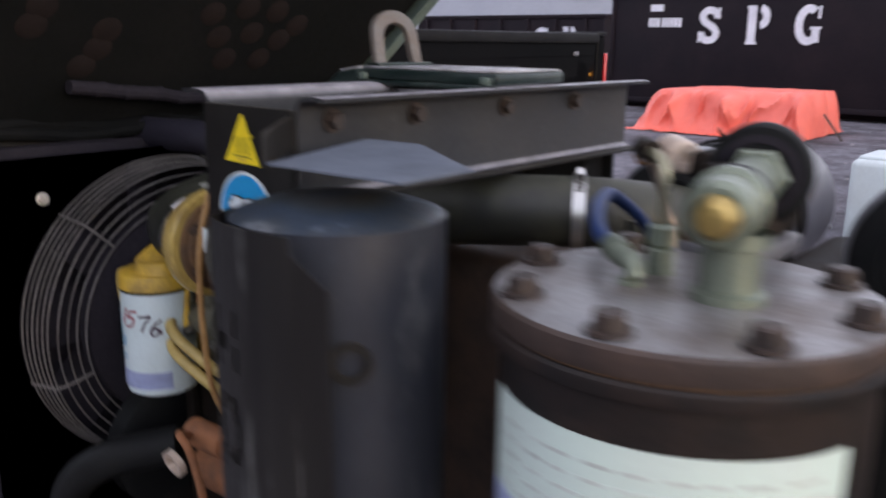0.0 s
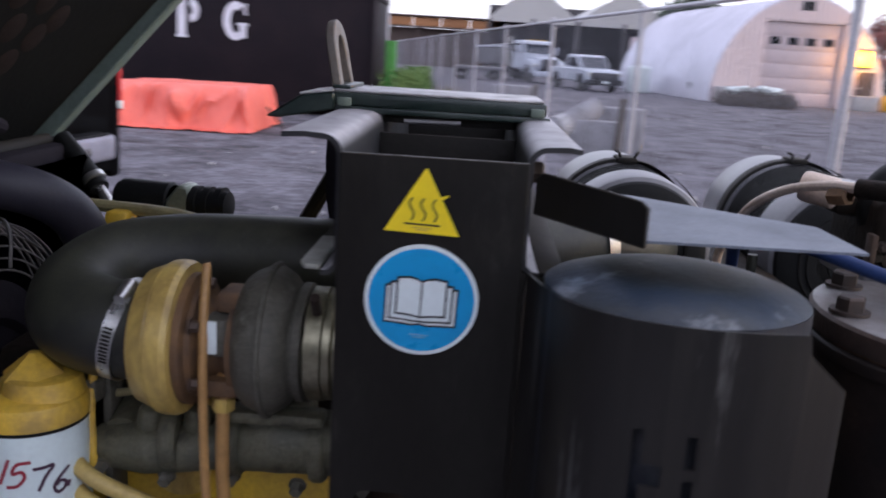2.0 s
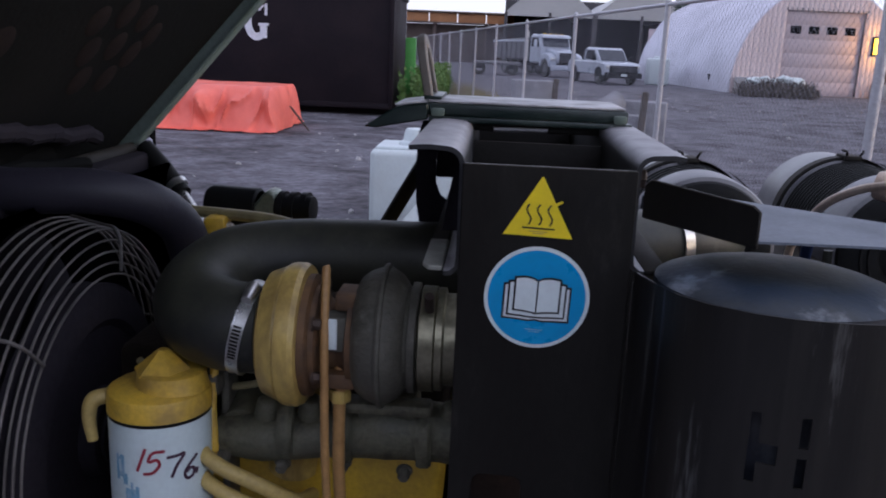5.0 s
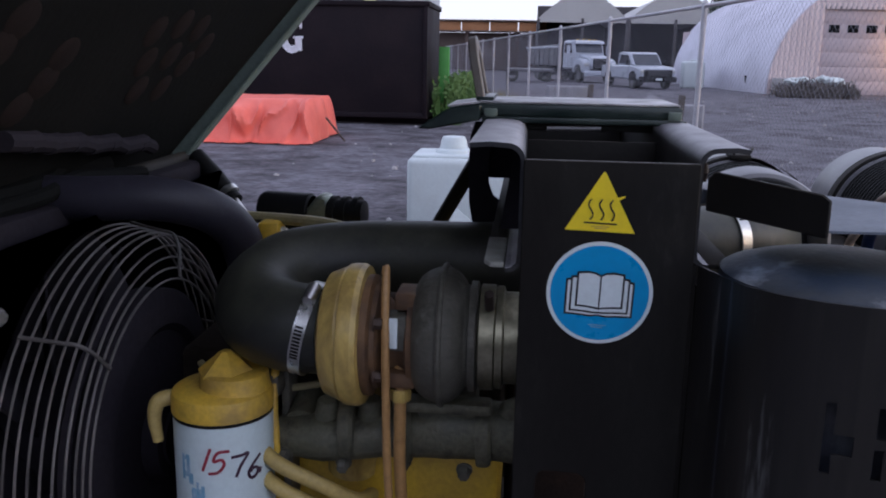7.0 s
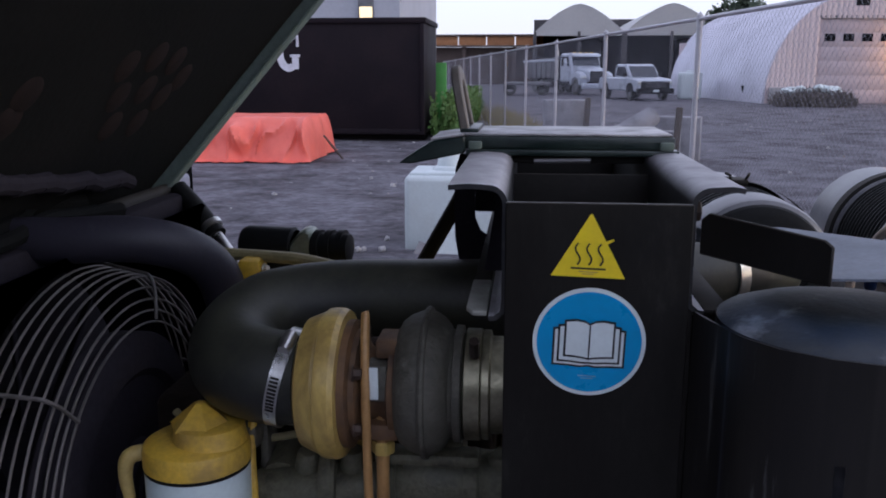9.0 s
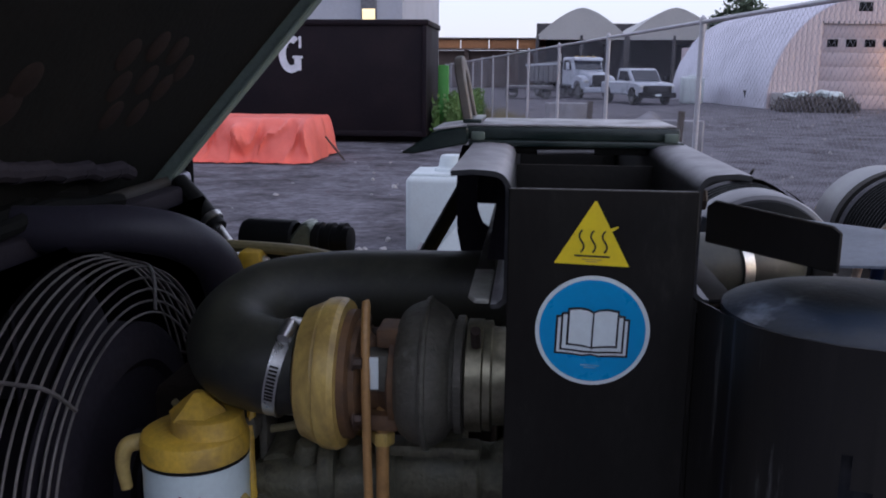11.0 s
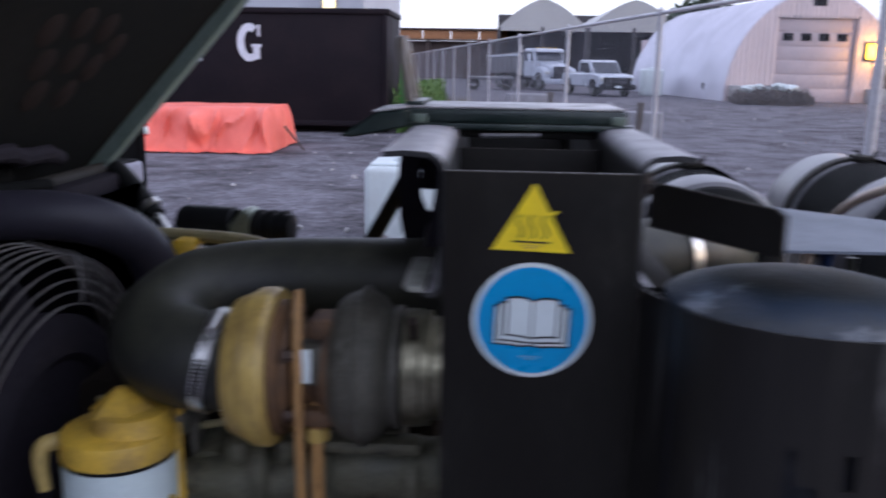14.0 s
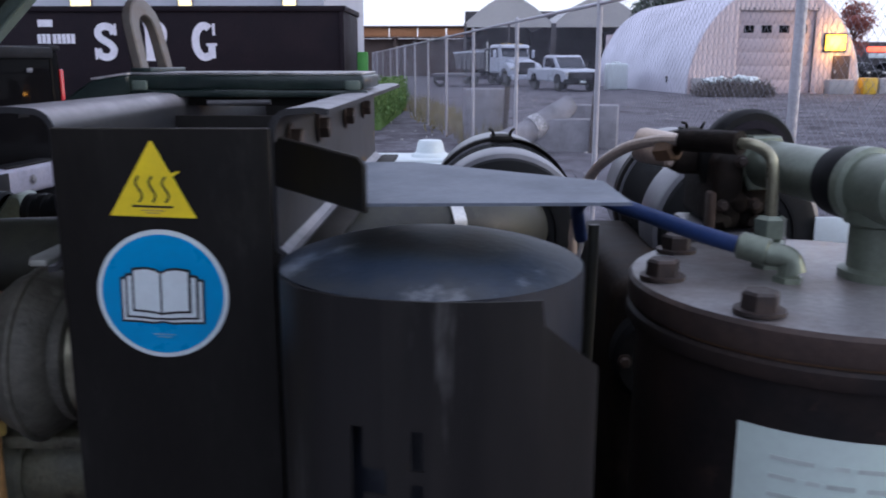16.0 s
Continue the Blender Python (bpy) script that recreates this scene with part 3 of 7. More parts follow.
def bars(rows, y, m, parent, name="painted_bar", depth=0.005):
    for x0, z0, x1, z1 in rows:
        part(name, box((x0, y - depth, z0), (x1, y, z1)), m, parent, smooth=0)


def build_bin(x0, x1, y0, z1, label, marks):
    c = thing("waste_bin_container", label, "container", (x0, y0, 0), group="roll-off bins")
    depth = 2.4
    part("body", box((x0, y0, 0.22), (x1, y0 + depth, z1 - 0.1), 0.02), BIN_PAINT, c)
    part("top_rail", box((x0 - 0.04, y0 - 0.05, z1 - 0.12), (x1 + 0.04, y0 + depth + 0.05, z1), 0.02), BIN_PAINT, c)
    part("bottom_rail", box((x0, y0 - 0.03, 0.14), (x1, y0 + depth, 0.26), 0.015), BIN_PAINT, c)
    for k in range(2):
        part("skid", box((x0 + 0.1, y0 + 0.5 + 1.2 * k, -0.03), (x1 - 0.05, y0 + 0.65 + 1.2 * k, 0.15), 0.01), BIN_PAINT, c)
    for x in (x0 + 0.03, x1 - 0.09):
        part("corner_post", box((x, y0 - 0.04, 0.2), (x + 0.09, y0 + 0.05, z1 - 0.1), 0.012), BIN_PAINT, c)
    for kind, x, z, h in marks:
        stencil(kind, x, z, h, y0 - 0.002, c)
    return c


bin_1 = build_bin(-9.95, -2.32, BIN_Y, 2.65, "dark maroon steel roll-off bin with white stencilled initials", [("double_curve", -7.76, 1.51, 0.80), ("upright_bowl", -6.68, 1.51, 0.80), ("open_ring", -5.62, 1.51, 0.80)])
bars([(-8.92, 2.22, -8.60, 2.37)] + [(-8.95 + 0.1 * k + (0.03 if k > 2 else 0), 1.87, -8.87 + 0.1 * k + (0.03 if k > 2 else 0), 2.07) for k in range(8)], BIN_Y - 0.002, BIN_WHITE, bin_1, "painted_bar")
bin_2 = build_bin(-19.8, -12.4, 22.0, 2.32, "dark steel roll-off bin standing behind the pickup", [("double_curve", -14.9, 1.2, 0.75), ("upright_bowl", -13.9, 1.2, 0.75)])
for k in range(7):
    part("rib", box((-19.4 + 1.05 * k, 21.9, 0.3), (-19.3 + 1.05 * k, 22.0, 2.2), 0.01), BIN_PAINT, bin_2)


def build_tarp():
    """A sheet over a low flat pile: level on top, hanging in slanting folds to a skirt on the ground."""
    bm = bmesh.new()
    nx, ny = 150, 60
    x0, x1, y0, y1 = -6.75, -3.72, 13.2, 15.6
    grid = []
    for j in range(ny + 1):
        row = []
        for i in range(nx + 1):
            u, v = i / nx, j / ny
            w1, w2 = noise.noise((u * 4, v * 2.5, 7)), noise.noise((u * 10, v * 5, 3))
            hang = min(1, max(0, (v - 0.07) / 0.27), (1 - v) / 0.15)
            side = min(1, u / (0.10 + 0.06 * v), (1 - u) / 0.055)
            hang, side = max(0.0, hang), max(0.0, side)
            hang, side = hang * hang * (3 - 2 * hang), side * (2 - side)
            edge = hang * side
            top = 0.70 + 0.03 * u + 0.02 * w1 + 0.010 * w2
            ridge = 1 - abs(math.sin(8 * u + 7 * v + 2.2 * w1))
            crease = 1 - abs(math.sin(19 * u - 8 * v + 3 * w2))
            drop = 1 - min(1, hang) if v < 0.5 else 0.0
            swell = (0.30 * ridge ** 1.5 + 0.13 * crease ** 2) * 4 * edge * (1 - edge) if v < 0.5 else 0.0
            h = edge ** 0.75 * top + 0.10 * (ridge ** 2 - 0.3) * edge * (1 - edge) * 2 + 0.05 * crease ** 2 * edge * (1 - edge) * 2
            x = x0 + (x1 - x0) * u + 0.09 * noise.noise((u * 3, v * 5, 4))
            pleat = 0.05 * (1 - abs(math.sin(13 * u - 10 * v + 4 * w1))) + 0.03 * (1 - abs(math.sin(31 * u + 14 * v + 5 * w2)))
            y = y0 + (y1 - y0) * v - swell - pleat * (v < 0.45) + 0.15 * drop * noise.noise((u * 5, 0, 2))
            row.append(bm.verts.new((x, y, max(0.0, h) + 0.02 + 0.02 * crease * (v < 0.1))))
        grid.append(row)
    for a, b in zip(grid, grid[1:]):
        for k in range(nx):
            bm.faces.new((a[k], a[k + 1], b[k + 1], b[k]))
    return solid("tarpaulin", bm, TARP, "crumpled orange tarpaulin draped over a low pile", "tarpaulin", smooth=50)


build_tarp()
load = thing("timber_stack", "low dark stack of boards under the tarpaulin", "timber", (-5, 14.6, 0))
for k in range(5):
    part("board", box((-6.3, 14.4 + 0.2 * k, -0.02), (-3.95, 14.57 + 0.2 * k, 0.36), 0.01), RUST, load)
part("stick", tube([V(-3.66, 14.2, 0.40), V(-3.28, 14.0, 0.01)], 0.018, 8, 0), BARK, load)


def build_tank():
    t = thing("plastic_tank", "white moulded plastic tank with two filler necks on the ground", "tank", (-0.45, 6.45, 0))
    part("body", box((-1.10, 6.45, -0.03), (0.20, 7.10, 0.66), 0.055, seg=4), PLASTIC_WHITE, t)
    part("shoulder", box((-1.06, 6.50, 0.64), (0.16, 7.05, 0.685), 0.02, seg=3), PLASTIC_WHITE, t)
    for x in (-0.72, -0.06):
        part("filler_neck", lathe([(0.17, 0.68), (0.155, 0.71), (0.125, 0.725), (0.110, 0.80), (0.095, 0.825), (0, 0.83)], (x, 6.75, 0), seg=24), PLASTIC_WHITE, t)
    return t


build_tank()


def lump(bm, at, r, seed):
    made = bmesh.ops.create_icosphere(bm, subdivisions=2 if r > 0.03 else 1, radius=r, matrix=Matrix.Translation(at))
    for v in made["verts"]:
        v.co += 0.35 * r * noise.noise_vector(v.co * (2.5 / r) + V(seed, seed, seed))


scrap = thing("broken_board", "white broken board scraps leaning against the plastic tank", "board", (-0.68, 6.3, 0))
part("large_piece", plate([(-0.18, -0.01), (0.19, -0.01), (0.14, 0.17), (0.03, 0.26)], 0.012, Matrix.Translation((-0.68, 6.30, 0)) @ Matrix.Rotation(radians(-14), 4, "X") @ facing(0, 0, 0), 0.002), PLASTIC_WHITE, scrap)
part("small_piece", plate([(-0.08, -0.01), (0.07, -0.01), (0.05, 0.10), (-0.02, 0.13)], 0.012, Matrix.Translation((-0.93, 6.28, 0)) @ Matrix.Rotation(radians(-20), 4, "X") @ Matrix.Rotation(radians(12), 4, "Z") @ facing(0, 0, 0), 0.002), SLAB, scrap)
rng = random.Random(4)
for k in range(18):
    bm = bmesh.new()
    at = (-1.9 + rng.random() * 2.6, 6.3 + rng.random() * 1.1, 0.02)
    lump(bm, at, 0.02 + 0.035 * rng.random(), k)
    solid("rubble_piece", bm, CONCRETE, "pale broken rubble lump lying on the yard", "rubble", group="rubble by the tank", smooth=20)
bm = bmesh.new()
for k in range(420):
    lump(bm, (-9 + rng.random() * 22, 5 + rng.random() ** 1.5 * 30, 0.0), 0.012 + 0.03 * rng.random() ** 2, k * 0.3)
solid("loose_stones", bm, CONCRETE, "small loose stones scattered over the yard", "stones", kind="stuff", smooth=20)


# ---- black pickup parked beyond the machine ----
BUMPER = material("dull_chrome", (0.24, 0.24, 0.30), 0.45, 0.2, second=(0.13, 0.13, 0.165), amount=0.6, big=4, fine=60)


def build_black_pickup():
    p = thing("black_pickup", "shiny black pickup truck with a chrome step bumper beyond the machine", "pickup truck", (-2.14, 4.45, 0))
    wide, long = 1.95, 5.6
    x0, y = -2.14, 4.45
    def local(u0, v0, z0, u1, v1, z1, bevel=0.01, seg=2):
        return box((x0 + u0, y + v0, z0), (x0 + u1, y + v1, z1), bevel, seg=seg)
    gate = part("tailgate", local(-wide + 0.1, 0.0, 0.70, -0.10, 0.06, 1.54, 0.02, 3), VEH_BLACK, p)
    part("top_spoiler", local(-wide + 0.1, -0.025, 1.50, -0.10, 0.07, 1.565, 0.015), VEH_TRIM, gate)
    part("handle", local(-1.08, -0.018, 1.28, -0.84, 0.01, 1.37, 0.012), VEH_TRIM, gate)
    part("badge", local(-0.46, -0.008, 1.185, -0.36, 0.005, 1.215, 0.004), VEH_TRIM, gate)
    part("badge", local(-0.34, -0.008, 1.425, -0.29, 0.005, 1.45, 0.004), GREY_STEEL, gate)
    for u in (-wide, -0.10):
        part("box_side", local(u, 0.0, 0.66, u + 0.10, 2.1, 1.55, 0.03, 3), VEH_BLACK, p)
        part("box_rail", local(u - 0.004, -0.004, 1.545, u + 0.104, 2.1, 1.575, 0.01), VEH_TRIM, p)
    part("box_floor", local(-wide + 0.1, 0.06, 0.72, -0.1, 2.1, 0.78, 0.0), VEH_TRIM, p)
    for u in (-wide - 0.010, -0.020):
        lamp = part("tail_light", local(u, -0.012, 1.06, u + 0.030, 0.055, 1.44, 0.010, 3), TAIL_RED, p, "red tail light")
        part("clear_lens", local(u - 0.001, -0.014, 1.07, u + 0.031, 0.045, 1.12, 0.005), ST_WHITE, lamp, "clear reversing lens")
    bumper = part("step_bumper", local(-wide + 0.02, -0.13, 0.80, -0.28, 0.02, 0.95, 0.03, 3), BUMPER, p, "dull chrome step bumper")
    for u in (-1.75, -0.78):
        part("tread_pad", local(u, -0.12, 0.945, u + 0.45, -0.01, 0.958, 0.004), VEH_TRIM, bumper, "black ribbed tread pad")
        part("bumper_bolt", hexbolt((x0 + u + 0.2, y - 0.13, 0.87), (0, -1, 0), 0.02, 0.012), GREY_STEEL, bumper)
    part("plate_recess", local(-1.16, -0.135, 0.82, -0.78, -0.125, 0.93, 0.004), VEH_TRIM, bumper)
    part("hitch", local(-1.02, -0.30, 0.66, -0.92, 0.3, 0.74, 0.01), BLACK_FLAT, p)
    part("under_frame", local(-1.5, 0.1, 0.45, -0.45, long - 0.4, 0.66, 0.03), BLACK_FLAT, p)
    cab = [(2.12, 0.6), (2.12, 1.55), (2.25, 2.0), (3.5, 2.02), (4.2, 1.5), (long, 1.38), (long, 0.6)]
    turn = Matrix(((0, 0, 1, x0 - wide), (1, 0, 0, y), (0, 1, 0, 0), (0, 0, 0, 1)))
    part("cab", plate(cab, wide, turn, 0.05), VEH_BLACK, p)
    part("rear_window", local(-1.65, 2.10, 1.55, -0.3, 2.2, 1.92, 0.02), WINDOW_DARK, p)
    for v in (1.05, 4.6):
        for u in (-wide + 0.03, -0.28):
            tyre = part("tyre", lathe([(0.2, 0), (0.36, 0.02), (0.40, 0.06), (0.40, 0.18), (0.36, 0.23), (0.2, 0.25)], (x0 + u, y + v, 0.40), (1, 0, 0), 28), RUBBER, p)
            part("rim", lathe([(0, 0.03), (0.19, 0.03), (0.21, 0.01), (0.21, 0.24), (0.19, 0.22), (0, 0.22)], (x0 + u, y + v, 0.40), (1, 0, 0), 20), GREY_STEEL, tyre)
    pivot = Matrix.Translation((x0, y, 0))
    p.matrix_basis = pivot @ Matrix.Rotation(radians(84), 4, "Z") @ pivot.inverted() @ p.matrix_basis
    return p


build_black_pickup()


# ---- arched metal hut ----
HUT = Matrix.Translation((10.78, 40.603, 0)) @ Matrix.Rotation(radians(6.5), 4, "Z")
HUT_W, HUT_H, HUT_L = 8.5, 5.0, 15.8


def arch(u):
    """The hut's outline: u from 0 (left foot) to 1 (right foot)."""
    a = math.pi * (1 - u)
    return HUT_W / 2 * (1 + math.cos(a)), HUT_H * math.sin(a)


def build_hut():
    h = thing("arched_metal_hut", "arched corrugated metal hut with a pale front wall and sectional door", "hut", HUT.translation, kind="")
    bm = bmesh.new()
    nu, nl = 40, 150
    grid = []
    for j in range(nl + 1):
        ridge = 0.035 * (1 if j % 2 else -1)
        row = []
        for i in range(nu + 1):
            x, z = arch(i / nu)
            s = 1 + ridge / HUT_H
            row.append(bm.verts.new(HUT @ V(HUT_W / 2 + (x - HUT_W / 2) * s, 0.15 + HUT_L * j / nl, z * s)))
        grid.append(row)
    for a, b in zip(grid, grid[1:]):
        for k in range(nu):
            bm.faces.new((a[k], a[k + 1], b[k + 1], b[k]))
    part("shell", bm, HUT_METAL, h, "corrugated metal arch", smooth=10)
    # the front wall with its opening, in upright strips
    bm = bmesh.new()
    door = (2.37, 6.14, 3.86)
    def height(x):
        c = min(1.0, abs(x - HUT_W / 2) / (HUT_W / 2))
        return HUT_H * math.sqrt(1 - c * c)
    n = 150
    cuts = sorted({*(HUT_W * k / n for k in range(1, n)), *door[:2]})
    for k, (x0, x1) in enumerate(zip(cuts, cuts[1:])):
        low = door[2] if door[0] <= (x0 + x1) / 2 <= door[1] else -0.05
        ya, yb = 0.03 * (int(x0 / 0.12) % 2), 0.03 * (int(x1 / 0.12) % 2)
        tops = [max(low + 0.001, height(x)) for x in (x0, x1)]
        bm.faces.new([bm.verts.new(HUT @ V(x, y, z)) for x, y, z in ((x0, ya, low), (x1, yb, low), (x1, yb, tops[1]), (x0, ya, tops[0]))])
    bmesh.ops.remove_doubles(bm, verts=bm.verts, dist=0.002)
    bmesh.ops.solidify(bm, geom=list(bm.faces), thickness=-0.08)
    part("front_wall", bm, HUT_FRONT, h, "pale ribbed front wall", smooth=0)
    part("arch_trim", tube([HUT @ V(arch(k / 40)[0], 0.05, arch(k / 40)[1]) for k in range(41)], 0.09, 8, 0), HUT_METAL, h)
    d = part("door", moved(box((door[0], 0.12, -0.03), (door[1], 0.18, door[2]), 0.0), HUT), DOOR_PAINT, h, "pale sectional overhead door")
    for k in range(6):
        z = door[2] * k / 6
        part("panel", moved(box((door[0] + 0.02, 0.095, z + 0.015), (door[1] - 0.02, 0.13, z + door[2] / 6 - 0.015), 0.012), HUT), DOOR_PAINT, d)
    for k in range(4):
        x = door[0] + 0.30 + 0.87 * k
        pane = part("door_window", moved(box((x, 0.07, 2.82), (x + 0.5, 0.10, 3.17), 0.01), HUT), WINDOW_DARK, d, "small dark door window")
    part("door_frame", moved(box((door[0] - 0.1, -0.06, door[2]), (door[1] + 0.1, 0.1, door[2] + 0.12), 0.01), HUT), GREY_STEEL, h)
    part("vent", moved(box((HUT_W / 2 - 0.35, -0.1, 4.40), (HUT_W / 2 + 0.3, 0.06, 4.82), 0.03), HUT), VEH_TRIM, h, "dark gable vent")
    box_ = part("wall_lamp", moved(box((6.55, -0.16, 1.95), (7.66, 0.0, 2.80), 0.03), HUT), VEH_TRIM, h, "square wall lamp box")
    part("lamp_lens", moved(box((6.61, -0.24, 2.01), (7.60, -0.155, 2.74), 0.04), HUT), LAMP_GLOW, box_, "glowing orange lamp lens")
    side = part("side_door", moved(box((7.1, -0.15, -0.03), (7.95, -0.045, 1.78), 0.02), HUT), DOOR_BROWN, h, "dark brown side door")
    part("door_knob", moved(box((7.17, -0.20, 0.95), (7.25, -0.14, 1.08), 0.015), HUT), CHROME, side)
    part("back_wall", moved(box((0.5, HUT_L - 0.1, -0.05), (HUT_W - 0.5, HUT_L, 3.2)), HUT), HUT_FRONT, h)
    return h


build_hut()
spot = new("hut_wall_lamp_light", bpy.data.lights.new("hut_wall_lamp_light", "POINT"))
spot.data.energy, spot.data.color, spot.data.shadow_soft_size = 130, (1.0, 0.45, 0.08), 0.2
spot.location = HUT @ V(7.1, -0.6, 2.4)

rubbish = thing("refuse_bin", "dark open refuse bin standing by the hut", "bin", (10.75, 43.6, 0))
part("body", lathe([(0, 0), (0.24, 0.0), (0.3, 0.72), (0.33, 0.72), (0.33, 0.78), (0.27, 0.78), (0.2, 0.1), (0, 0.1)], (10.75, 43.4, 0), seg=20), VEH_TRIM, rubbish)
for k, (x, y, w, h, m) in enumerate([(11.0, 39.9, 1.5, 0.75, CONCRETE), (17.35, 40.2, 1.15, 0.68, CONCRETE), (19.05, 40.5, 0.68, 0.75, BRIGHT_YELLOW), (19.80, 40.5, 1.0, 0.73, CONCRETE)]):
    solid("barrier_block", box((x, y, -0.02), (x + w, y + 0.7, h), 0.05), m, "bright yellow painted concrete block" if m is BRIGHT_YELLOW else "grey concrete block standing by the hut", "concrete block", group="blocks by the hut")


def build_brush():
    b = thing("brush_pile", "grey pile of cut brush and pots topped with pale bags", "brush pile", (12.0, 37.6, 0))
    bm = bmesh.new()
    r = random.Random(8)
    for k in range(900):
        x, y = 10.4 + 3.2 * r.random(), 36.6 + 1.4 * r.random()
        h = 0.75 * (1 - (abs(x - 12.0) / 1.9) ** 3)
        p = V(x, y, r.random() * h * 0.7)
        q = p + V(r.uniform(-.3, .3), r.uniform(-.3, .3), r.uniform(0.1, 0.4))
        tube([p, q], 0.022, 3, 0, bm=bm, caps=False)
    ob = part("cut_brush", bm, BRUSH_GREY, b, smooth=0)
    tagged(ob, kind="stuff")
    bm = bmesh.new()
    bmesh.ops.create_icosphere(bm, subdivisions=3, radius=1.0, matrix=Matrix.Translation((12.0, 37.5, 0)) @ Matrix.Diagonal((1.5, 0.6, 0.62, 1)))
    part("heap", bm, BRUSH_GREY, b)
    for k, (dx, dz, size) in enumerate(((0.0, 0.66, 0.27), (0.42, 0.74, 0.20), (0.80, 0.70, 0.16), (1.25, 0.78, 0.24), (1.62, 0.70, 0.29), (1.95, 0.62, 0.18))):
        bm = bmesh.new()
        made = bmesh.ops.create_icosphere(bm, subdivisions=3, radius=1.0)
        for v in made["verts"]:
            c = v.co.copy()
            v.co = c * (1 + 0.45 * noise.noise(c * 1.6 + V(k * 7, 0, 0)) + 0.16 * noise.noise(c * 4.5 + V(0, k * 5, 0)))
        bmesh.ops.transform(bm, matrix=Matrix.Translation((11.0 + dx, 37.3, dz)) @ Matrix.Diagonal((size * 1.25, size, size * 0.65, 1)), verts=bm.verts)
        part("pale_bag", bm, PLASTIC_WHITE, b, "pale crumpled bag", smooth=60)
    return b


build_brush()


# ---- vehicles in front of the sheds ----
def wheel_pair(parent, x0, x1, y, r, m):
    for x in (x0, x1):
        t = part("tyre", lathe([(r * 0.55, -0.12), (r * 0.95, -0.12), (r, -0.06), (r, 0.06), (r * 0.95, 0.12), (r * 0.55, 0.12)], m @ V(x, y, r), m.to_3x3() @ V(1, 0, 0), 22), RUBBER, parent)
        part("rim", lathe([(0, -0.08), (r * 0.5, -0.08), (r * 0.56, -0.11), (r * 0.56, 0.11), (r * 0.5, 0.08), (0, 0.08)], m @ V(x, y, r), m.to_3x3() @ V(1, 0, 0), 16), GREY_STEEL, t)


def prism(outline, width, m, bevel=0.03):
    """A body drawn from its side: (length, height) pairs, extruded across its width."""
    turn = Matrix(((0, 0, 1, 0), (1, 0, 0, 0), (0, 1, 0, 0), (0, 0, 0, 1)))
    return plate(outline, width, m @ turn, bevel)


def build_white_pickup():
    m = Matrix.Translation((5.35, 43.4, 0)) @ Matrix.Rotation(radians(16), 4, "Z")
    p = thing("white_pickup", "white pickup truck with a black grille parked before the sheds", "pickup truck", m.translation)
    body = part("body", prism([(0.02, 0.45), (-0.03, 0.70), (0.02, 1.00), (0.14, 1.08), (1.25, 1.17), (3.45, 1.16), (5.4, 1.14), (5.45, 0.5)], 1.92, m, 0.07), VEH_WHITE, p)
    part("cab", prism([(1.18, 1.13), (1.86, 1.74), (2.06, 1.83), (3.05, 1.84), (3.36, 1.78), (3.5, 1.12)], 1.62, m @ Matrix.Translation((0.15, 0, 0)), 0.07), VEH_WHITE, p)
    part("windscreen", prism([(1.24, 1.19), (1.20, 1.21), (1.79, 1.73), (1.84, 1.73)], 1.38, m @ Matrix.Translation((0.27, 0, 0)), 0), VEH_GLASS, p, "dark windscreen", smooth=0)
    for x in (0.115, 1.755):
        part("side_window", prism([(1.62, 1.22), (1.98, 1.68), (2.95, 1.70), (3.15, 1.24)], 0.05, m @ Matrix.Translation((x, 0, 0)), 0.008), VEH_GLASS, p)
    part("grille", moved(box((0.20, -0.08, 0.62), (1.72, 0.06, 0.97), 0.03), m), VEH_TRIM, p, "black grille")
    for k in range(3):
        part("grille_bar", moved(box((0.42, -0.095, 0.69 + 0.09 * k), (1.50, -0.07, 0.72 + 0.09 * k), 0.006), m), GREY_STEEL, p)
    part("bumper", moved(box((-0.02, -0.18, 0.36), (1.94, 0.1, 0.63), 0.05), m), VEH_TRIM, p, "black bumper")
    part("plate_blank", moved(box((0.80, -0.195, 0.45), (1.12, -0.178, 0.56), 0.004), m), ST_WHITE, p)
    for x in (0.05, 1.60):
        part("headlight", moved(box((x, -0.05, 0.80), (x + 0.27, 0.10, 0.98), 0.03), m), CHROME, p)
    for x in (-0.18, 1.92):
        part("door_mirror", moved(box((x, 1.42, 1.18), (x + 0.20, 1.54, 1.44), 0.03), m), VEH_TRIM, p)
    for x in (-0.02, 1.70):
        for y in (0.92, 4.35):
            part("wheel_arch", prism([(y - 0.48, 0.42), (y - 0.42, 0.72), (y - 0.2, 0.88), (y + 0.2, 0.88), (y + 0.42, 0.72), (y + 0.48, 0.42)], 0.24, m @ Matrix.Translation((x, 0, 0)), 0.01), VEH_TRIM, p)
    wheel_pair(p, 0.10, 1.82, 0.92, 0.38, m)
    wheel_pair(p, 0.10, 1.82, 4.35, 0.38, m)
    return p


build_white_pickup()
store = thing("white_storage_tank", "pale plastic storage tank standing beside the hut", "tank", (8.55, 46.5, 0))
part("body", box((8.0, 46.5, -0.02), (9.15, 47.5, 1.42), 0.14, seg=4), PLASTIC_WHITE, store)
part("lid", lathe([(0.24, 1.41), (0.24, 1.48), (0.2, 1.5), (0, 1.51)], (8.57, 47.0, 0), seg=20), PLASTIC_WHITE, store)


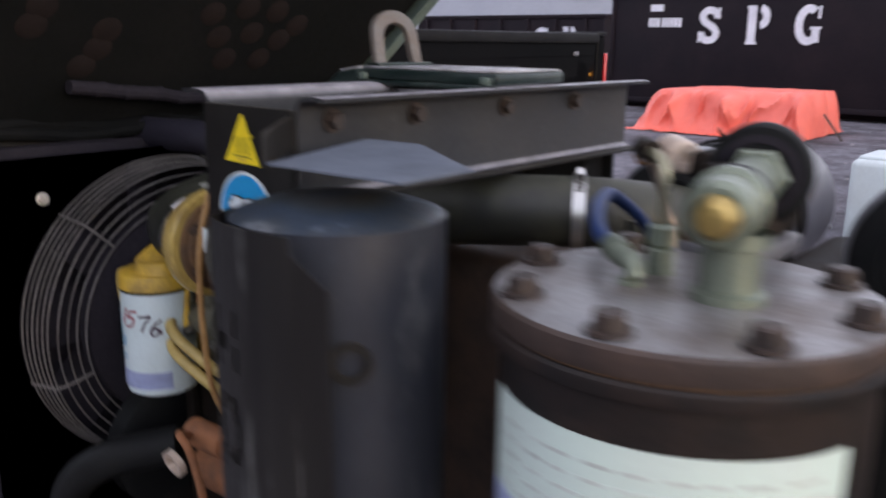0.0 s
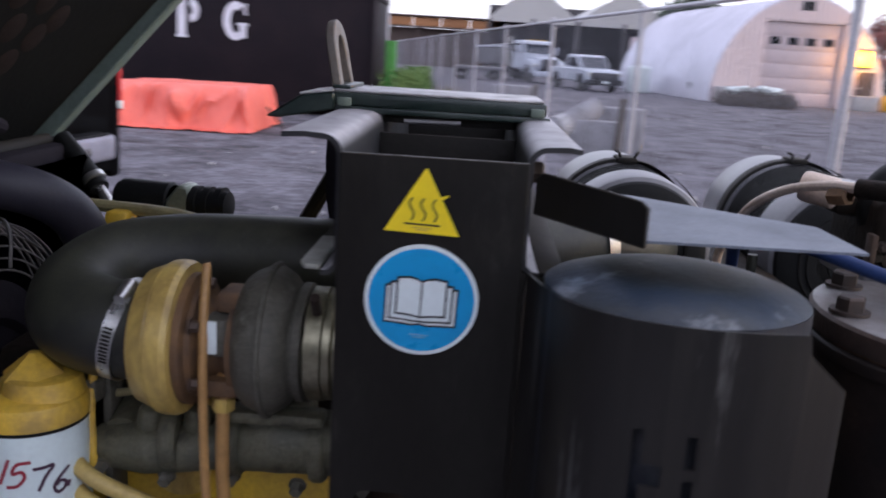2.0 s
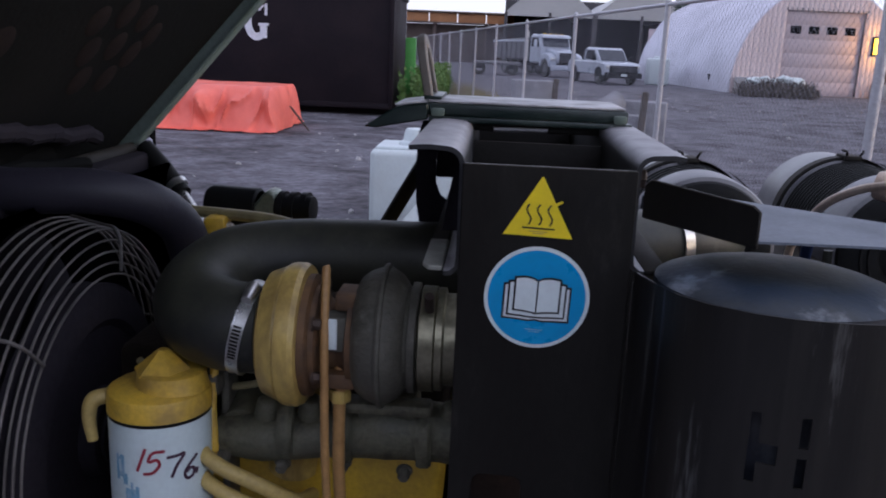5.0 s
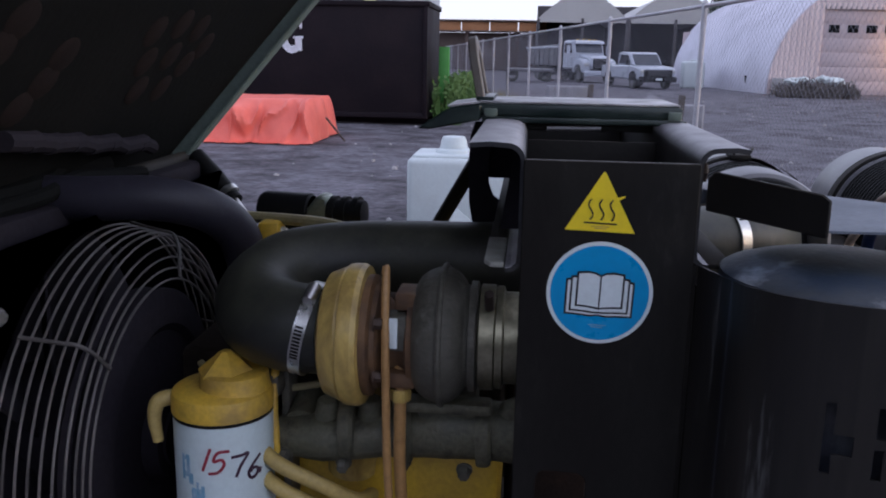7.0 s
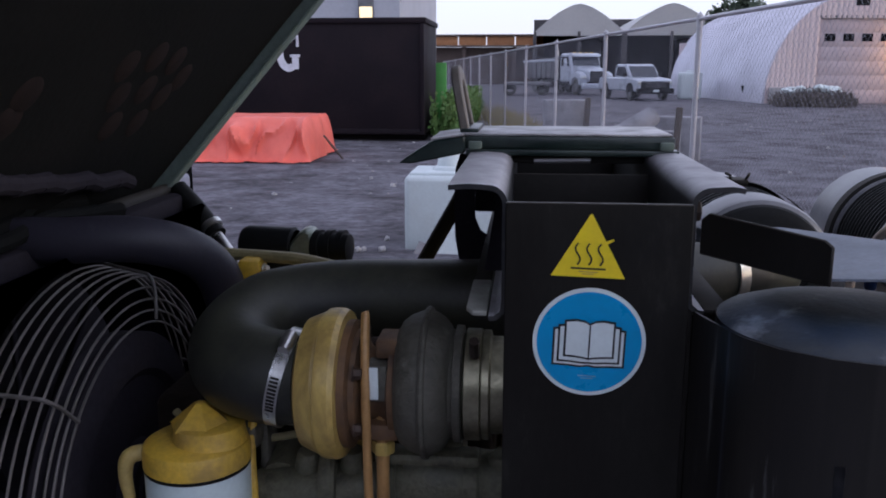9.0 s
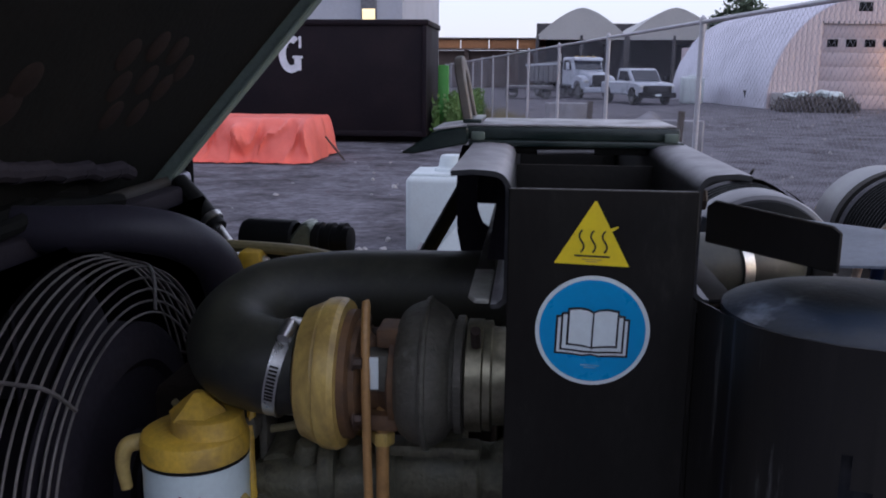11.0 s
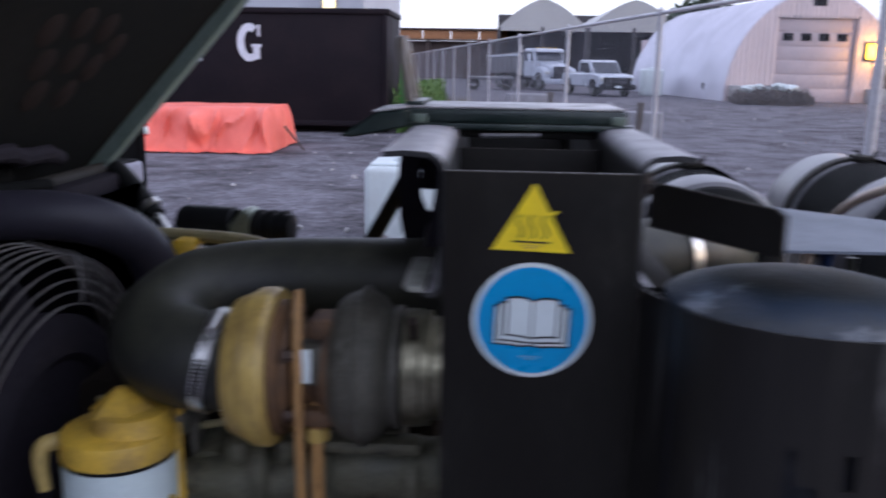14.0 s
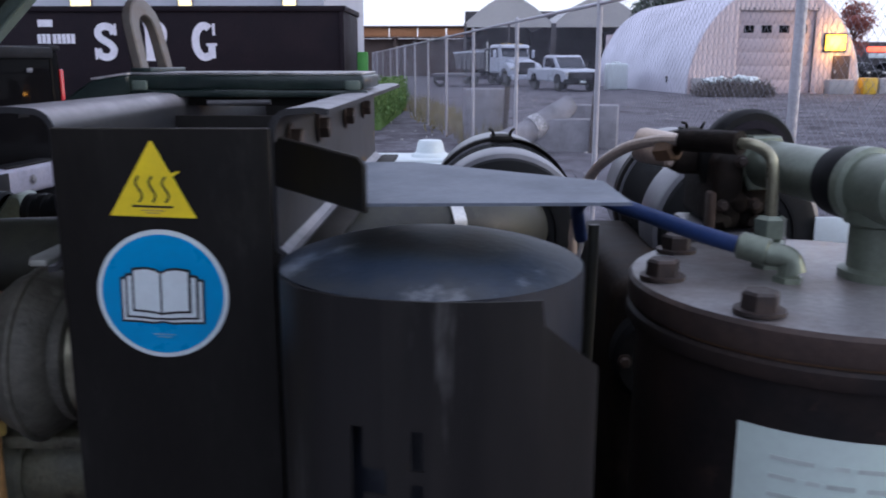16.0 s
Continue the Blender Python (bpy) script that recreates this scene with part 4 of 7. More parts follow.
def build_dump_truck():
    m = Matrix.Translation((3.05, 52.0, 0)) @ Matrix.Rotation(radians(24), 4, "Z")
    p = thing("dump_truck", "white long-nosed dump truck with a grey tipping body", "dump truck", m.translation)
    part("bonnet", prism([(0.0, 0.85), (-0.05, 1.10), (0.0, 1.42), (0.16, 1.56), (1.55, 1.78), (1.6, 0.75)], 1.42, m @ Matrix.Translation((0.44, 0, 0)), 0.10), VEH_WHITE, p)
    part("cab", prism([(1.48, 0.8), (1.5, 1.74), (1.78, 2.40), (1.98, 2.54), (3.0, 2.56), (3.12, 2.4), (3.15, 0.8)], 2.06, m @ Matrix.Translation((0.12, 0, 0)), 0.09), VEH_WHITE, p)
    part("windscreen", prism([(1.53, 1.80), (1.46, 1.82), (1.70, 2.32), (1.77, 2.32)], 1.76, m @ Matrix.Translation((0.27, 0, 0)), 0), VEH_GLASS, p, "dark windscreen", smooth=0)
    for x in (0.09, 2.16):
        part("side_window", prism([(1.80, 1.78), (1.98, 2.34), (2.85, 2.36), (2.88, 1.78)], 0.05, m @ Matrix.Translation((x, 0, 0)), 0.008), VEH_GLASS, p)
    part("sun_visor", prism([(1.42, 2.34), (1.52, 2.48), (1.98, 2.56), (1.98, 2.48)], 1.94, m @ Matrix.Translation((0.18, 0, 0)), 0.01), VEH_WHITE, p)
    for x in (0.55, 0.95, 1.35, 1.75):
        part("roof_lamp", moved(box((x - 0.06, 1.95, 2.54), (x + 0.06, 2.12, 2.63), 0.02), m), BRIGHT_YELLOW, p)
    part("grille", moved(box((0.62, -0.10, 0.82), (1.68, 0.02, 1.46), 0.05), m), VEH_TRIM, p, "dark grille")
    for k in range(4):
        part("grille_bar", moved(box((0.66, -0.115, 0.92 + 0.13 * k), (1.64, -0.095, 0.95 + 0.13 * k), 0.006), m), GREY_STEEL, p)
    part("bumper", moved(box((0.0, -0.30, 0.42), (2.3, -0.05, 0.74), 0.06), m), VEH_WHITE, p, "white front bumper")
    for x in (0.0, 1.78):
        part("wing", prism([(0.10, 0.62), (0.06, 1.02), (0.22, 1.32), (0.70, 1.46), (1.25, 1.36), (1.52, 1.05), (1.55, 0.62), (1.30, 0.62), (1.12, 0.98), (0.80, 1.10), (0.48, 0.98), (0.32, 0.62)], 0.52, m @ Matrix.Translation((x, 0, 0)), 0.06), VEH_WHITE, p)
        part("headlight", moved(box((x + 0.10, 0.0, 0.98), (x + 0.42, 0.2, 1.18), 0.04), m), CHROME, p)
    for x in (-0.28, 2.42):
        arm = part("mirror_arm", moved(box((min(x, x + 0.0) - 0.0, 1.72, 1.80), (x + 0.16, 1.76, 1.84), 0.01), m), VEH_TRIM, p)
        part("mirror", moved(box((x - 0.02, 1.66, 1.72), (x + 0.18, 1.76, 2.22), 0.03), m), VEH_WHITE, arm)
    part("exhaust_stack", lathe([(0.07, 0.9), (0.07, 2.75), (0.05, 2.75), (0.05, 0.9)], m @ V(0.05, 3.28, 0), seg=14), CHROME, p)
    body = part("tipping_body", prism([(3.5, 1.0), (3.42, 2.1), (3.05, 2.28), (3.1, 2.34), (8.3, 2.12), (8.0, 1.0)], 2.4, m @ Matrix.Translation((-0.1, 0, 0)), 0.04), GREY_STEEL, p, "grey tipping body")
    part("top_rail", prism([(3.4, 2.08), (3.4, 2.2), (8.3, 2.14), (8.3, 2.02)], 0.12, m @ Matrix.Translation((-0.18, 0, 0)), 0.02), VEH_WHITE, body)
    for k in range(6):
        part("body_rib", moved(box((-0.16, 3.9 + 0.75 * k, 1.02), (-0.09, 4.02 + 0.75 * k, 2.05), 0.015), m), GREY_STEEL, body)
    part("frame_rail", moved(box((0.6, 0.3, 0.6), (1.7, 8.0, 0.9), 0.02), m), VEH_TRIM, p)
    wheel_pair(p, 0.18, 2.12, 0.8, 0.5, m)
    wheel_pair(p, 0.2, 2.1, 5.6, 0.5, m)
    wheel_pair(p, 0.2, 2.1, 6.8, 0.5, m)
    return p


build_dump_truck()
flat = thing("flat_trailer", "low dark flat trailer parked beside the dump truck", "trailer", (-0.2, 52.5, 0))
part("deck", box((-1.6, 52.0, 0.62), (1.3, 54.0, 0.80), 0.03), GREY_STEEL, flat)
for x in (-1.2, 0.8):
    part("tyre", lathe([(0.2, -0.12), (0.38, -0.12), (0.40, -0.06), (0.40, 0.06), (0.38, 0.12), (0.2, 0.12)], (x, 52.3, 0.40), (0, 1, 0), 22), RUBBER, flat)
    part("support", box((x - 0.2, 52.2, 0.38), (x + 0.2, 53.8, 0.63), 0.02), VEH_TRIM, flat)


# ---- arched sheds, girder bridge and grey block behind ----
def build_shed(x0, x1, y, wall, apex, deep, label):
    s = thing("arched_shed", label, "shed", ((x0 + x1) / 2, y, 0), group="arched sheds")
    n = 16
    line = [(x0 + (x1 - x0) * k / n, wall + (apex - wall) * (1 - abs(2 * k / n - 1) ** 1.55)) for k in range(n + 1)]
    bm = bmesh.new()
    for (xa, za), (xb, zb) in zip(line, line[1:]):
        bm.faces.new([bm.verts.new(p) for p in ((xa, y, za), (xb, y, zb), (xb, y + deep, zb), (xa, y + deep, za))])
    bmesh.ops.remove_doubles(bm, verts=bm.verts, dist=0.001)
    bmesh.ops.solidify(bm, geom=list(bm.faces), thickness=0.12)
    part("roof", bm, SHED_SKIN, s, "pale arched roof sheet")
    part("gable", plate([*line[::-1], (x0, wall - 0.35), (x1, wall - 0.35)], 0.1, facing(0, y + 0.12, 0)), SHED_SKIN, s, "pale gable sheet", smooth=0)
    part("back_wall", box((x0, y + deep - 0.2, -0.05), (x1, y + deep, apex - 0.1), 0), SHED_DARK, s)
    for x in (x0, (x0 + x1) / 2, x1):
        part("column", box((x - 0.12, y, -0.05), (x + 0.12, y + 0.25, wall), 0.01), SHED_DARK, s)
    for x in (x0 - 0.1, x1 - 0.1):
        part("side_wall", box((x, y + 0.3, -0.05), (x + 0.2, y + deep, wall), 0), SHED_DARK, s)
    return s


build_shed(0.4, 7.9, 75, 4.75, 7.05, 22, "pale arched shed with a dark open front")
build_shed(8.1, 15.8, 75, 4.75, 7.05, 22, "pale arched shed with a dark open front")

bridge = thing("girder_bridge", "long orange-brown steel girder bridge on dark supports", "bridge", (-30, 92, 0))
part("top_flange", box((-75, 91.6, 5.05), (1.5, 94.0, 5.2), 0.02), GIRDER_DARK, bridge)
for k in range(25):
    part("girder_panel", box((-74 + 3.02 * k, 92, 4.1), (-71.1 + 3.02 * k, 92.5, 5.0), 0.03), GIRDER, bridge)
part("bottom_flange", box((-75, 91.8, 3.95), (1.5, 93.8, 4.08), 0.02), GIRDER_DARK, bridge)
part("lower_wall", box((-75, 93, -0.05), (1.5, 93.4, 3.9), 0.02), GIRDER_DARK, bridge)
for k in range(14):
    part("support", box((-72 + 5.4 * k, 92.2, -0.05), (-71.6 + 5.4 * k, 93.2, 3.96), 0.02), GIRDER_DARK, bridge)

block = thing("grey_building", "light grey rendered building with lit windows", "building", (-16, 31, 0))
part("wall", box((-30, 30, -0.05), (-4.62, 42, 7.5), 0.03), BLOCK_GREY, block)
part("roof", box((-30.2, 29.8, 7.5), (-4.4, 42.2, 7.8), 0.03), GREY_STEEL, block)
for x, w in ((-6.05, 0.45), (-9.7, 0.45), (-13.5, 0.7), (-18.6, 1.2)):
    win = part("window", box((x - 0.05, 29.93, 3.2), (x + w + 0.05, 30.05, 4.25), 0.01), GREY_STEEL, block)
    part("pane", box((x, 29.9, 3.25), (x + w, 29.95, 3.72), 0.005), ROOM_GLOW, win, "warm lit pane")


# ---- plants ----
def leaf_cloud(bm, centre, size, count, leaf, r):
    """Many small bent leaves round a centre."""
    for k in range(count):
        d = V(r.gauss(0, 1), r.gauss(0, 1), r.gauss(0, 1)).normalized() * (0.35 + 0.65 * r.random())
        c = Vector(centre) + V(d.x * size[0], d.y * size[1], d.z * size[2])
        a = V(r.uniform(-1, 1), r.uniform(-1, 1), r.uniform(-.6, 1)).normalized()
        b = a.orthogonal().normalized()
        s = leaf * (0.6 + 0.8 * r.random())
        bm.faces.new([bm.verts.new(c - a * s), bm.verts.new(c + b * s * 0.5), bm.verts.new(c + a * s), bm.verts.new(c - b * s * 0.5)])


def build_tree(x, y, h, w, seed, leaf=TREE_LEAF, label="dark leafy tree behind the buildings"):
    r = random.Random(seed)
    t = thing("tree", label, "tree", (x, y, 0), group="far trees")
    part("trunk", tube([V(x, y, -0.1), V(x + 0.1, y, h * 0.4), V(x - 0.05, y, h * 0.8)], [w * 0.08, w * 0.05, w * 0.015], 8, 4), BARK, t)
    for k in range(5):
        a = 2 * math.pi * k / 5
        part("limb", tube([V(x, y, h * (0.35 + 0.07 * k)), V(x + math.cos(a) * w * 0.4, y + math.sin(a) * w * 0.3, h * (0.55 + 0.07 * k))], [w * 0.03, w * 0.01], 6, 3), BARK, t)
    bm = bmesh.new()
    for k in range(16):
        z = h * (0.42 + 0.55 * r.random())
        s = w * (0.28 + 0.16 * r.random()) * (1.2 - 0.6 * (z / h))
        leaf_cloud(bm, (x + r.uniform(-.45, .45) * w * (1.3 - z / h), y + r.uniform(-.4, .4) * w, z), (s, s, s * 0.8), 130, w * 0.05, r)
    part("crown", bm, leaf, t, smooth=0)
    return t


build_tree(15.2, 66, 8.9, 4.6, 1)
build_tree(36.5, 70, 5.2, 3.6, 2)
build_tree(40, 75, 7.0, 4.5, 3)
build_tree(27.9, 62, 5.6, 2.8, 5, RED_LEAF, "reddish-brown leafy tree behind the hut")

bm = bmesh.new()
r = random.Random(3)
for k in range(1000):
    x, y = r.uniform(-2.15, -1.6), r.uniform(18.3, 27.0)
    h = r.uniform(0.3, 1.15)
    p = V(x, y, 0)
    tip = p + V(r.uniform(-.2, .2), r.uniform(-.2, .2), h)
    w = V(0.02, 0.01, 0)
    bm.faces.new([bm.verts.new(p - w), bm.verts.new(p + w), bm.verts.new(tip)])
    for j in range(7):
        c = p.lerp(tip, 0.3 + 0.1 * j)
        a = V(r.uniform(-1, 1), r.uniform(-1, 1), 0.5).normalized() * 0.09
        b = a.orthogonal().normalized() * 0.045
        bm.faces.new([bm.verts.new(c), bm.verts.new(c + a * 0.5 + b), bm.verts.new(c + a), bm.verts.new(c + a * 0.5 - b)])
solid("tall_weeds", bm, LEAF, "tall green weeds growing between the bin and the fence", "weeds", kind="stuff", smooth=0)
bm = bmesh.new()
for k in range(1300):
    f = r.random()
    p = V(1.22, 13.85, 0) + V(-2.23, 15.0, 0) * f + V(r.gauss(-0.35, 0.3), 0, 0)
    h = r.uniform(0.12, 0.5)
    tip = p + V(r.uniform(-.15, .15), r.uniform(-.15, .15), h)
    w = V(0.015, 0.005, 0)
    bm.faces.new([bm.verts.new(p - w), bm.verts.new(p + w), bm.verts.new(tip)])
solid("dry_verge_grass", bm, DRY_GRASS, "dry grass in a strip beyond the fence", "grass", kind="stuff", smooth=0)
for k, (x, y, w, h, turn) in enumerate([(1.85, 13.9, 1.25, 0.55, -6), (0.62, 15.5, 0.75, 1.0, 10), (2.45, 14.6, 1.0, 0.75, -14)]):
    solid("stacked_slab", moved(box((-w / 2, -0.2, -0.03), (w / 2, 0.2, h), 0.03), Matrix.Translation((x, y, 0)) @ Matrix.Rotation(radians(turn), 4, "Z")), SLAB, "pale weathered concrete slab leaning by the fence", "concrete slab", group="slabs by the fence")
roll_ = thing("fabric_roll", "pale grey roll of ground fabric leaning by the fence", "fabric roll", (1.2, 14.0, 0))
part("roll", tube([V(0.55, 13.3, 0.12), V(1.1, 13.6, 0.26), V(1.75, 14.0, 0.58), V(2.05, 14.2, 0.78)], [0.16, 0.2, 0.2, 0.17], 16, 6), SLAB, roll_)
part("wrapping", tube([V(1.35, 13.75, 0.38), V(1.5, 13.85, 0.45)], 0.215, 16, 2), FLAKED, roll_, "paler wrapping band")
for x, y, h in ((0.98, 15.2, 1.05), (2.35, 13.6, 0.95)):
    solid("short_stake", moved(box((-0.05, -0.05, -0.1), (0.05, 0.05, h), 0.01), Matrix.Translation((x, y, 0)) @ Matrix.Rotation(radians(3), 4, "Y")), BARK, "dark weathered wooden stake by the fence", "stake", group="stakes by the fence")


def build_far_car(x, y, turn, m, label):
    c = Matrix.Translation((x, y, 0)) @ Matrix.Rotation(radians(turn), 4, "Z")
    p = thing("parked_car", label, "car", c.translation, group="far parked cars")
    part("body", prism([(0, 0.35), (0.02, 0.75), (1.1, 0.92), (3.9, 0.95), (4.4, 0.85), (4.4, 0.35)], 1.75, c, 0.06), m, p)
    part("cabin", prism([(1.0, 0.9), (1.7, 1.42), (3.2, 1.45), (3.9, 0.92)], 1.5, c @ Matrix.Translation((0.12, 0, 0)), 0.05), WINDOW_DARK, p)
    for u in (0.1, 1.4):
        part("headlight", moved(box((u, -0.03, 0.6), (u + 0.28, 0.05, 0.76), 0.02), c), CHROME, p)
    wheel_pair(p, 0.1, 1.65, 0.85, 0.32, c)
    wheel_pair(p, 0.1, 1.65, 3.5, 0.32, c)


build_far_car(30.8, 66.0, 8, VEH_TRIM, "dark car parked beyond the hut")
build_far_car(33.9, 66.5, 12, VEH_TRIM, "dark car parked beyond the hut")
build_far_car(37.0, 68.5, 4, VEH_WHITE, "pale car parked beyond the hut")
pole_ = thing("green_post", "vivid green painted post at the end of the bin", "post", (-2.0, 18.9, 0))
part("post", box((-2.16, 18.9, -0.05), (-1.92, 19.0, 1.7), 0.02), GREEN_PAINT, pole_)
shop = thing("far_shop", "far low shop with a glowing red sign", "shop", (48, 95, 0))
part("wall", box((40, 95, -0.05), (60, 100, 3.6), 0.03), SHED_DARK, shop)
part("white_sign", box((44.2, 94.8, 1.9), (46.4, 95, 2.4), 0.03), ST_WHITE, shop)
part("sign", box((44, 94.8, 2.55), (46.6, 95, 3.1), 0.03), RED_GLOW, shop, "glowing red sign band")

# ---- the machine: an open portable compressor ----
deck = thing("machine_base", "black steel base frame of the open compressor", "machine frame", (0.1, 0.5, 0))
part("floor_plate", box((-1.05, -0.03, 0.50), (1.25, 1.18, 0.54), 0.005), BLACK_FLAT, deck)
for y in (-0.03, 1.12):
    part("side_rail", box((-1.05, y, 0.42), (1.25, y + 0.06, 0.62), 0.008), BLACK_FLAT, deck)
part("far_skirt", box((-0.98, 1.15, 0.54), (1.2, 1.18, 1.0), 0.006), BLACK_FLAT, deck)
part("rear_skirt", box((1.2, 0.0, 0.54), (1.23, 1.16, 1.06), 0.006), HOOD_GREEN, deck)
for x in (-0.55, 0.75):
    part("skid_foot", box((x, 0.0, -0.02), (x + 0.12, 1.15, 0.43), 0.01), BLACK_FLAT, deck)

# lifting frame: upright front panel and two folded side channels
frame_ = thing("lifting_gantry", "black folded steel lifting gantry with an upright front panel and stickers", "lifting gantry", (0, 0.3, 0.54))
part("front_panel", plate([(-0.070, 0.54), (-0.048, 0.54), (-0.048, 1.129), (-0.045, 1.136), (-0.040, 1.1385), (-0.008, 1.1375), (-0.002, 1.134), (0.0, 1.128), (0.0, 0.54), (0.084, 0.54), (0.084, 1.437), (-0.070, 1.437)], 0.006, facing(0, 0.006, 0), 0.0008), BLACK, frame_, "black front panel with a cut-out foot")


def folded_side(sign):
    """A side channel: web, top flange turned outwards with a rounded fold, bottom flange."""
    x, r = (0.085 if sign > 0 else -0.071), 0.012
    pts = [(0.048 if sign < 0 else 0.040, 1.4455), (0.030, 1.4470)]
    pts += [(r * (1 - math.sin(radians(a))) + 0.002, 1.446 - r * (1 - math.cos(radians(a)))) for a in range(0, 91, 15)]
    low = 0.0 if sign > 0 else -0.010
    pts += [(0.002, 1.36 + low), (0.003, 1.351 + low), (0.008, 1.3465 + low), (0.013, 1.3460 + low)]
    bm = bmesh.new()
    th = 0.0045
    ys = (0.006, 0.69)
    outer = [(x + sign * u, z) for u, z in pts]
    inner = []
    for k, (u, z) in enumerate(pts):
        a, b = Vector(pts[max(k - 1, 0)]), Vector(pts[min(k + 1, len(pts) - 1)])
        d = (b - a).normalized()
        inner.append((x + sign * (u + d.y * th), z - d.x * th))
    loop = outer + inner[::-1]
    rings = [[bm.verts.new((px, y, pz)) for px, pz in loop] for y in ys]
    n = len(loop)
    for k in range(n):
        bm.faces.new((rings[0][k], rings[0][(k + 1) % n], rings[1][(k + 1) % n], rings[1][k]))
    bm.faces.new(rings[0])
    bm.faces.new(rings[1][::-1])
    return bm


part("side_channel", folded_side(1), CHANNEL, frame_, "dusty black side channel")
part("bottom_flange", box((0.0985, 0.010, 1.3415), (0.122, 0.69, 1.346), 0.0015), BLACK_FLAT, frame_, "dusty lower flange")
# left lower flange in two tones: pale near end, dark beyond the gusset
part("bottom_flange", plate([(-0.0855, -0.004), (-0.0855, 0.11), (-0.104, 0.11), (-0.104, 0.010), (-0.098, -0.004)], 0.0045, Matrix.Translation((0, 0.012, 1.3355)), 0.001), PALE_FLANGE, frame_, "pale scuffed near end of the lower flange")
part("bottom_flange", box((-0.103, 0.1225, 1.3358), (-0.0858, 0.67, 1.3398), 0.001), BLACK_FLAT, frame_, "dark rear length of the lower flange")
part("side_channel", folded_side(-1), CHANNEL, frame_, "dusty black side channel")
part("panel_return", box((0.082, 0.0065, 0.54), (0.0885, 0.05, 1.345), 0.001), BLACK_FLAT, frame_)
for y in (0.053, 0.184, 0.36, 0.53):
    part("bolt", hexbolt((0.0885, y, 1.424), (1, 0, 0), 0.010, 0.009), BOLT, frame_)
part("end_plate", box((-0.070, 0.66, 1.05), (0.084, 0.668, 1.43), 0.002), BLACK_FLAT, frame_)
part("rear_leg", box((-0.05, 0.60, 0.54), (0.07, 0.66, 1.35), 0.006), BLACK_FLAT, frame_)
# left bracket below the flange
def cross_plate():
    """A hook-shaped gusset under the flange: a rounded opening between its outer strip and the web."""
    outline = [(-0.0735, 1.4425), (-0.136, 1.4425), (-0.1415, 1.425), (-0.1435, 1.385), (-0.1415, 1.335), (-0.134, 1.295), (-0.120, 1.272), (-0.104, 1.275), (-0.098, 1.305), (-0.0735, 1.322),
               (-0.0735, 1.336), (-0.098, 1.338), (-0.110, 1.346), (-0.1165, 1.362), (-0.1175, 1.392), (-0.114, 1.412), (-0.104, 1.424), (-0.092, 1.4285), (-0.0735, 1.429)]
    return plate(outline[::-1], 0.008, facing(0, 0.358, 0))


part("cross_plate", cross_plate(), FAN_BLACK, frame_)
part("stop_block", box((-0.118, 0.366, 1.368), (-0.0745, 0.40, 1.43), 0.003), FAN_BLACK, frame_)
part("gusset", plate([(-0.0735, 1.349), (-0.093, 1.349), (-0.080, 1.436), (-0.0735, 1.436)], 0.004, facing(0, 0.128, 0)), FAN_BLACK, frame_)
part("brace_strut", tube([V(-0.205, 0.52, 1.262), V(-0.128, 0.50, 1.40)], 0.011, 10, 0), BLACK_FLAT, frame_)
part("inner_cross_plate", box((-0.068, 0.26, 1.36), (0.083, 0.264, 1.43), 0.001), BLACK_FLAT, frame_)


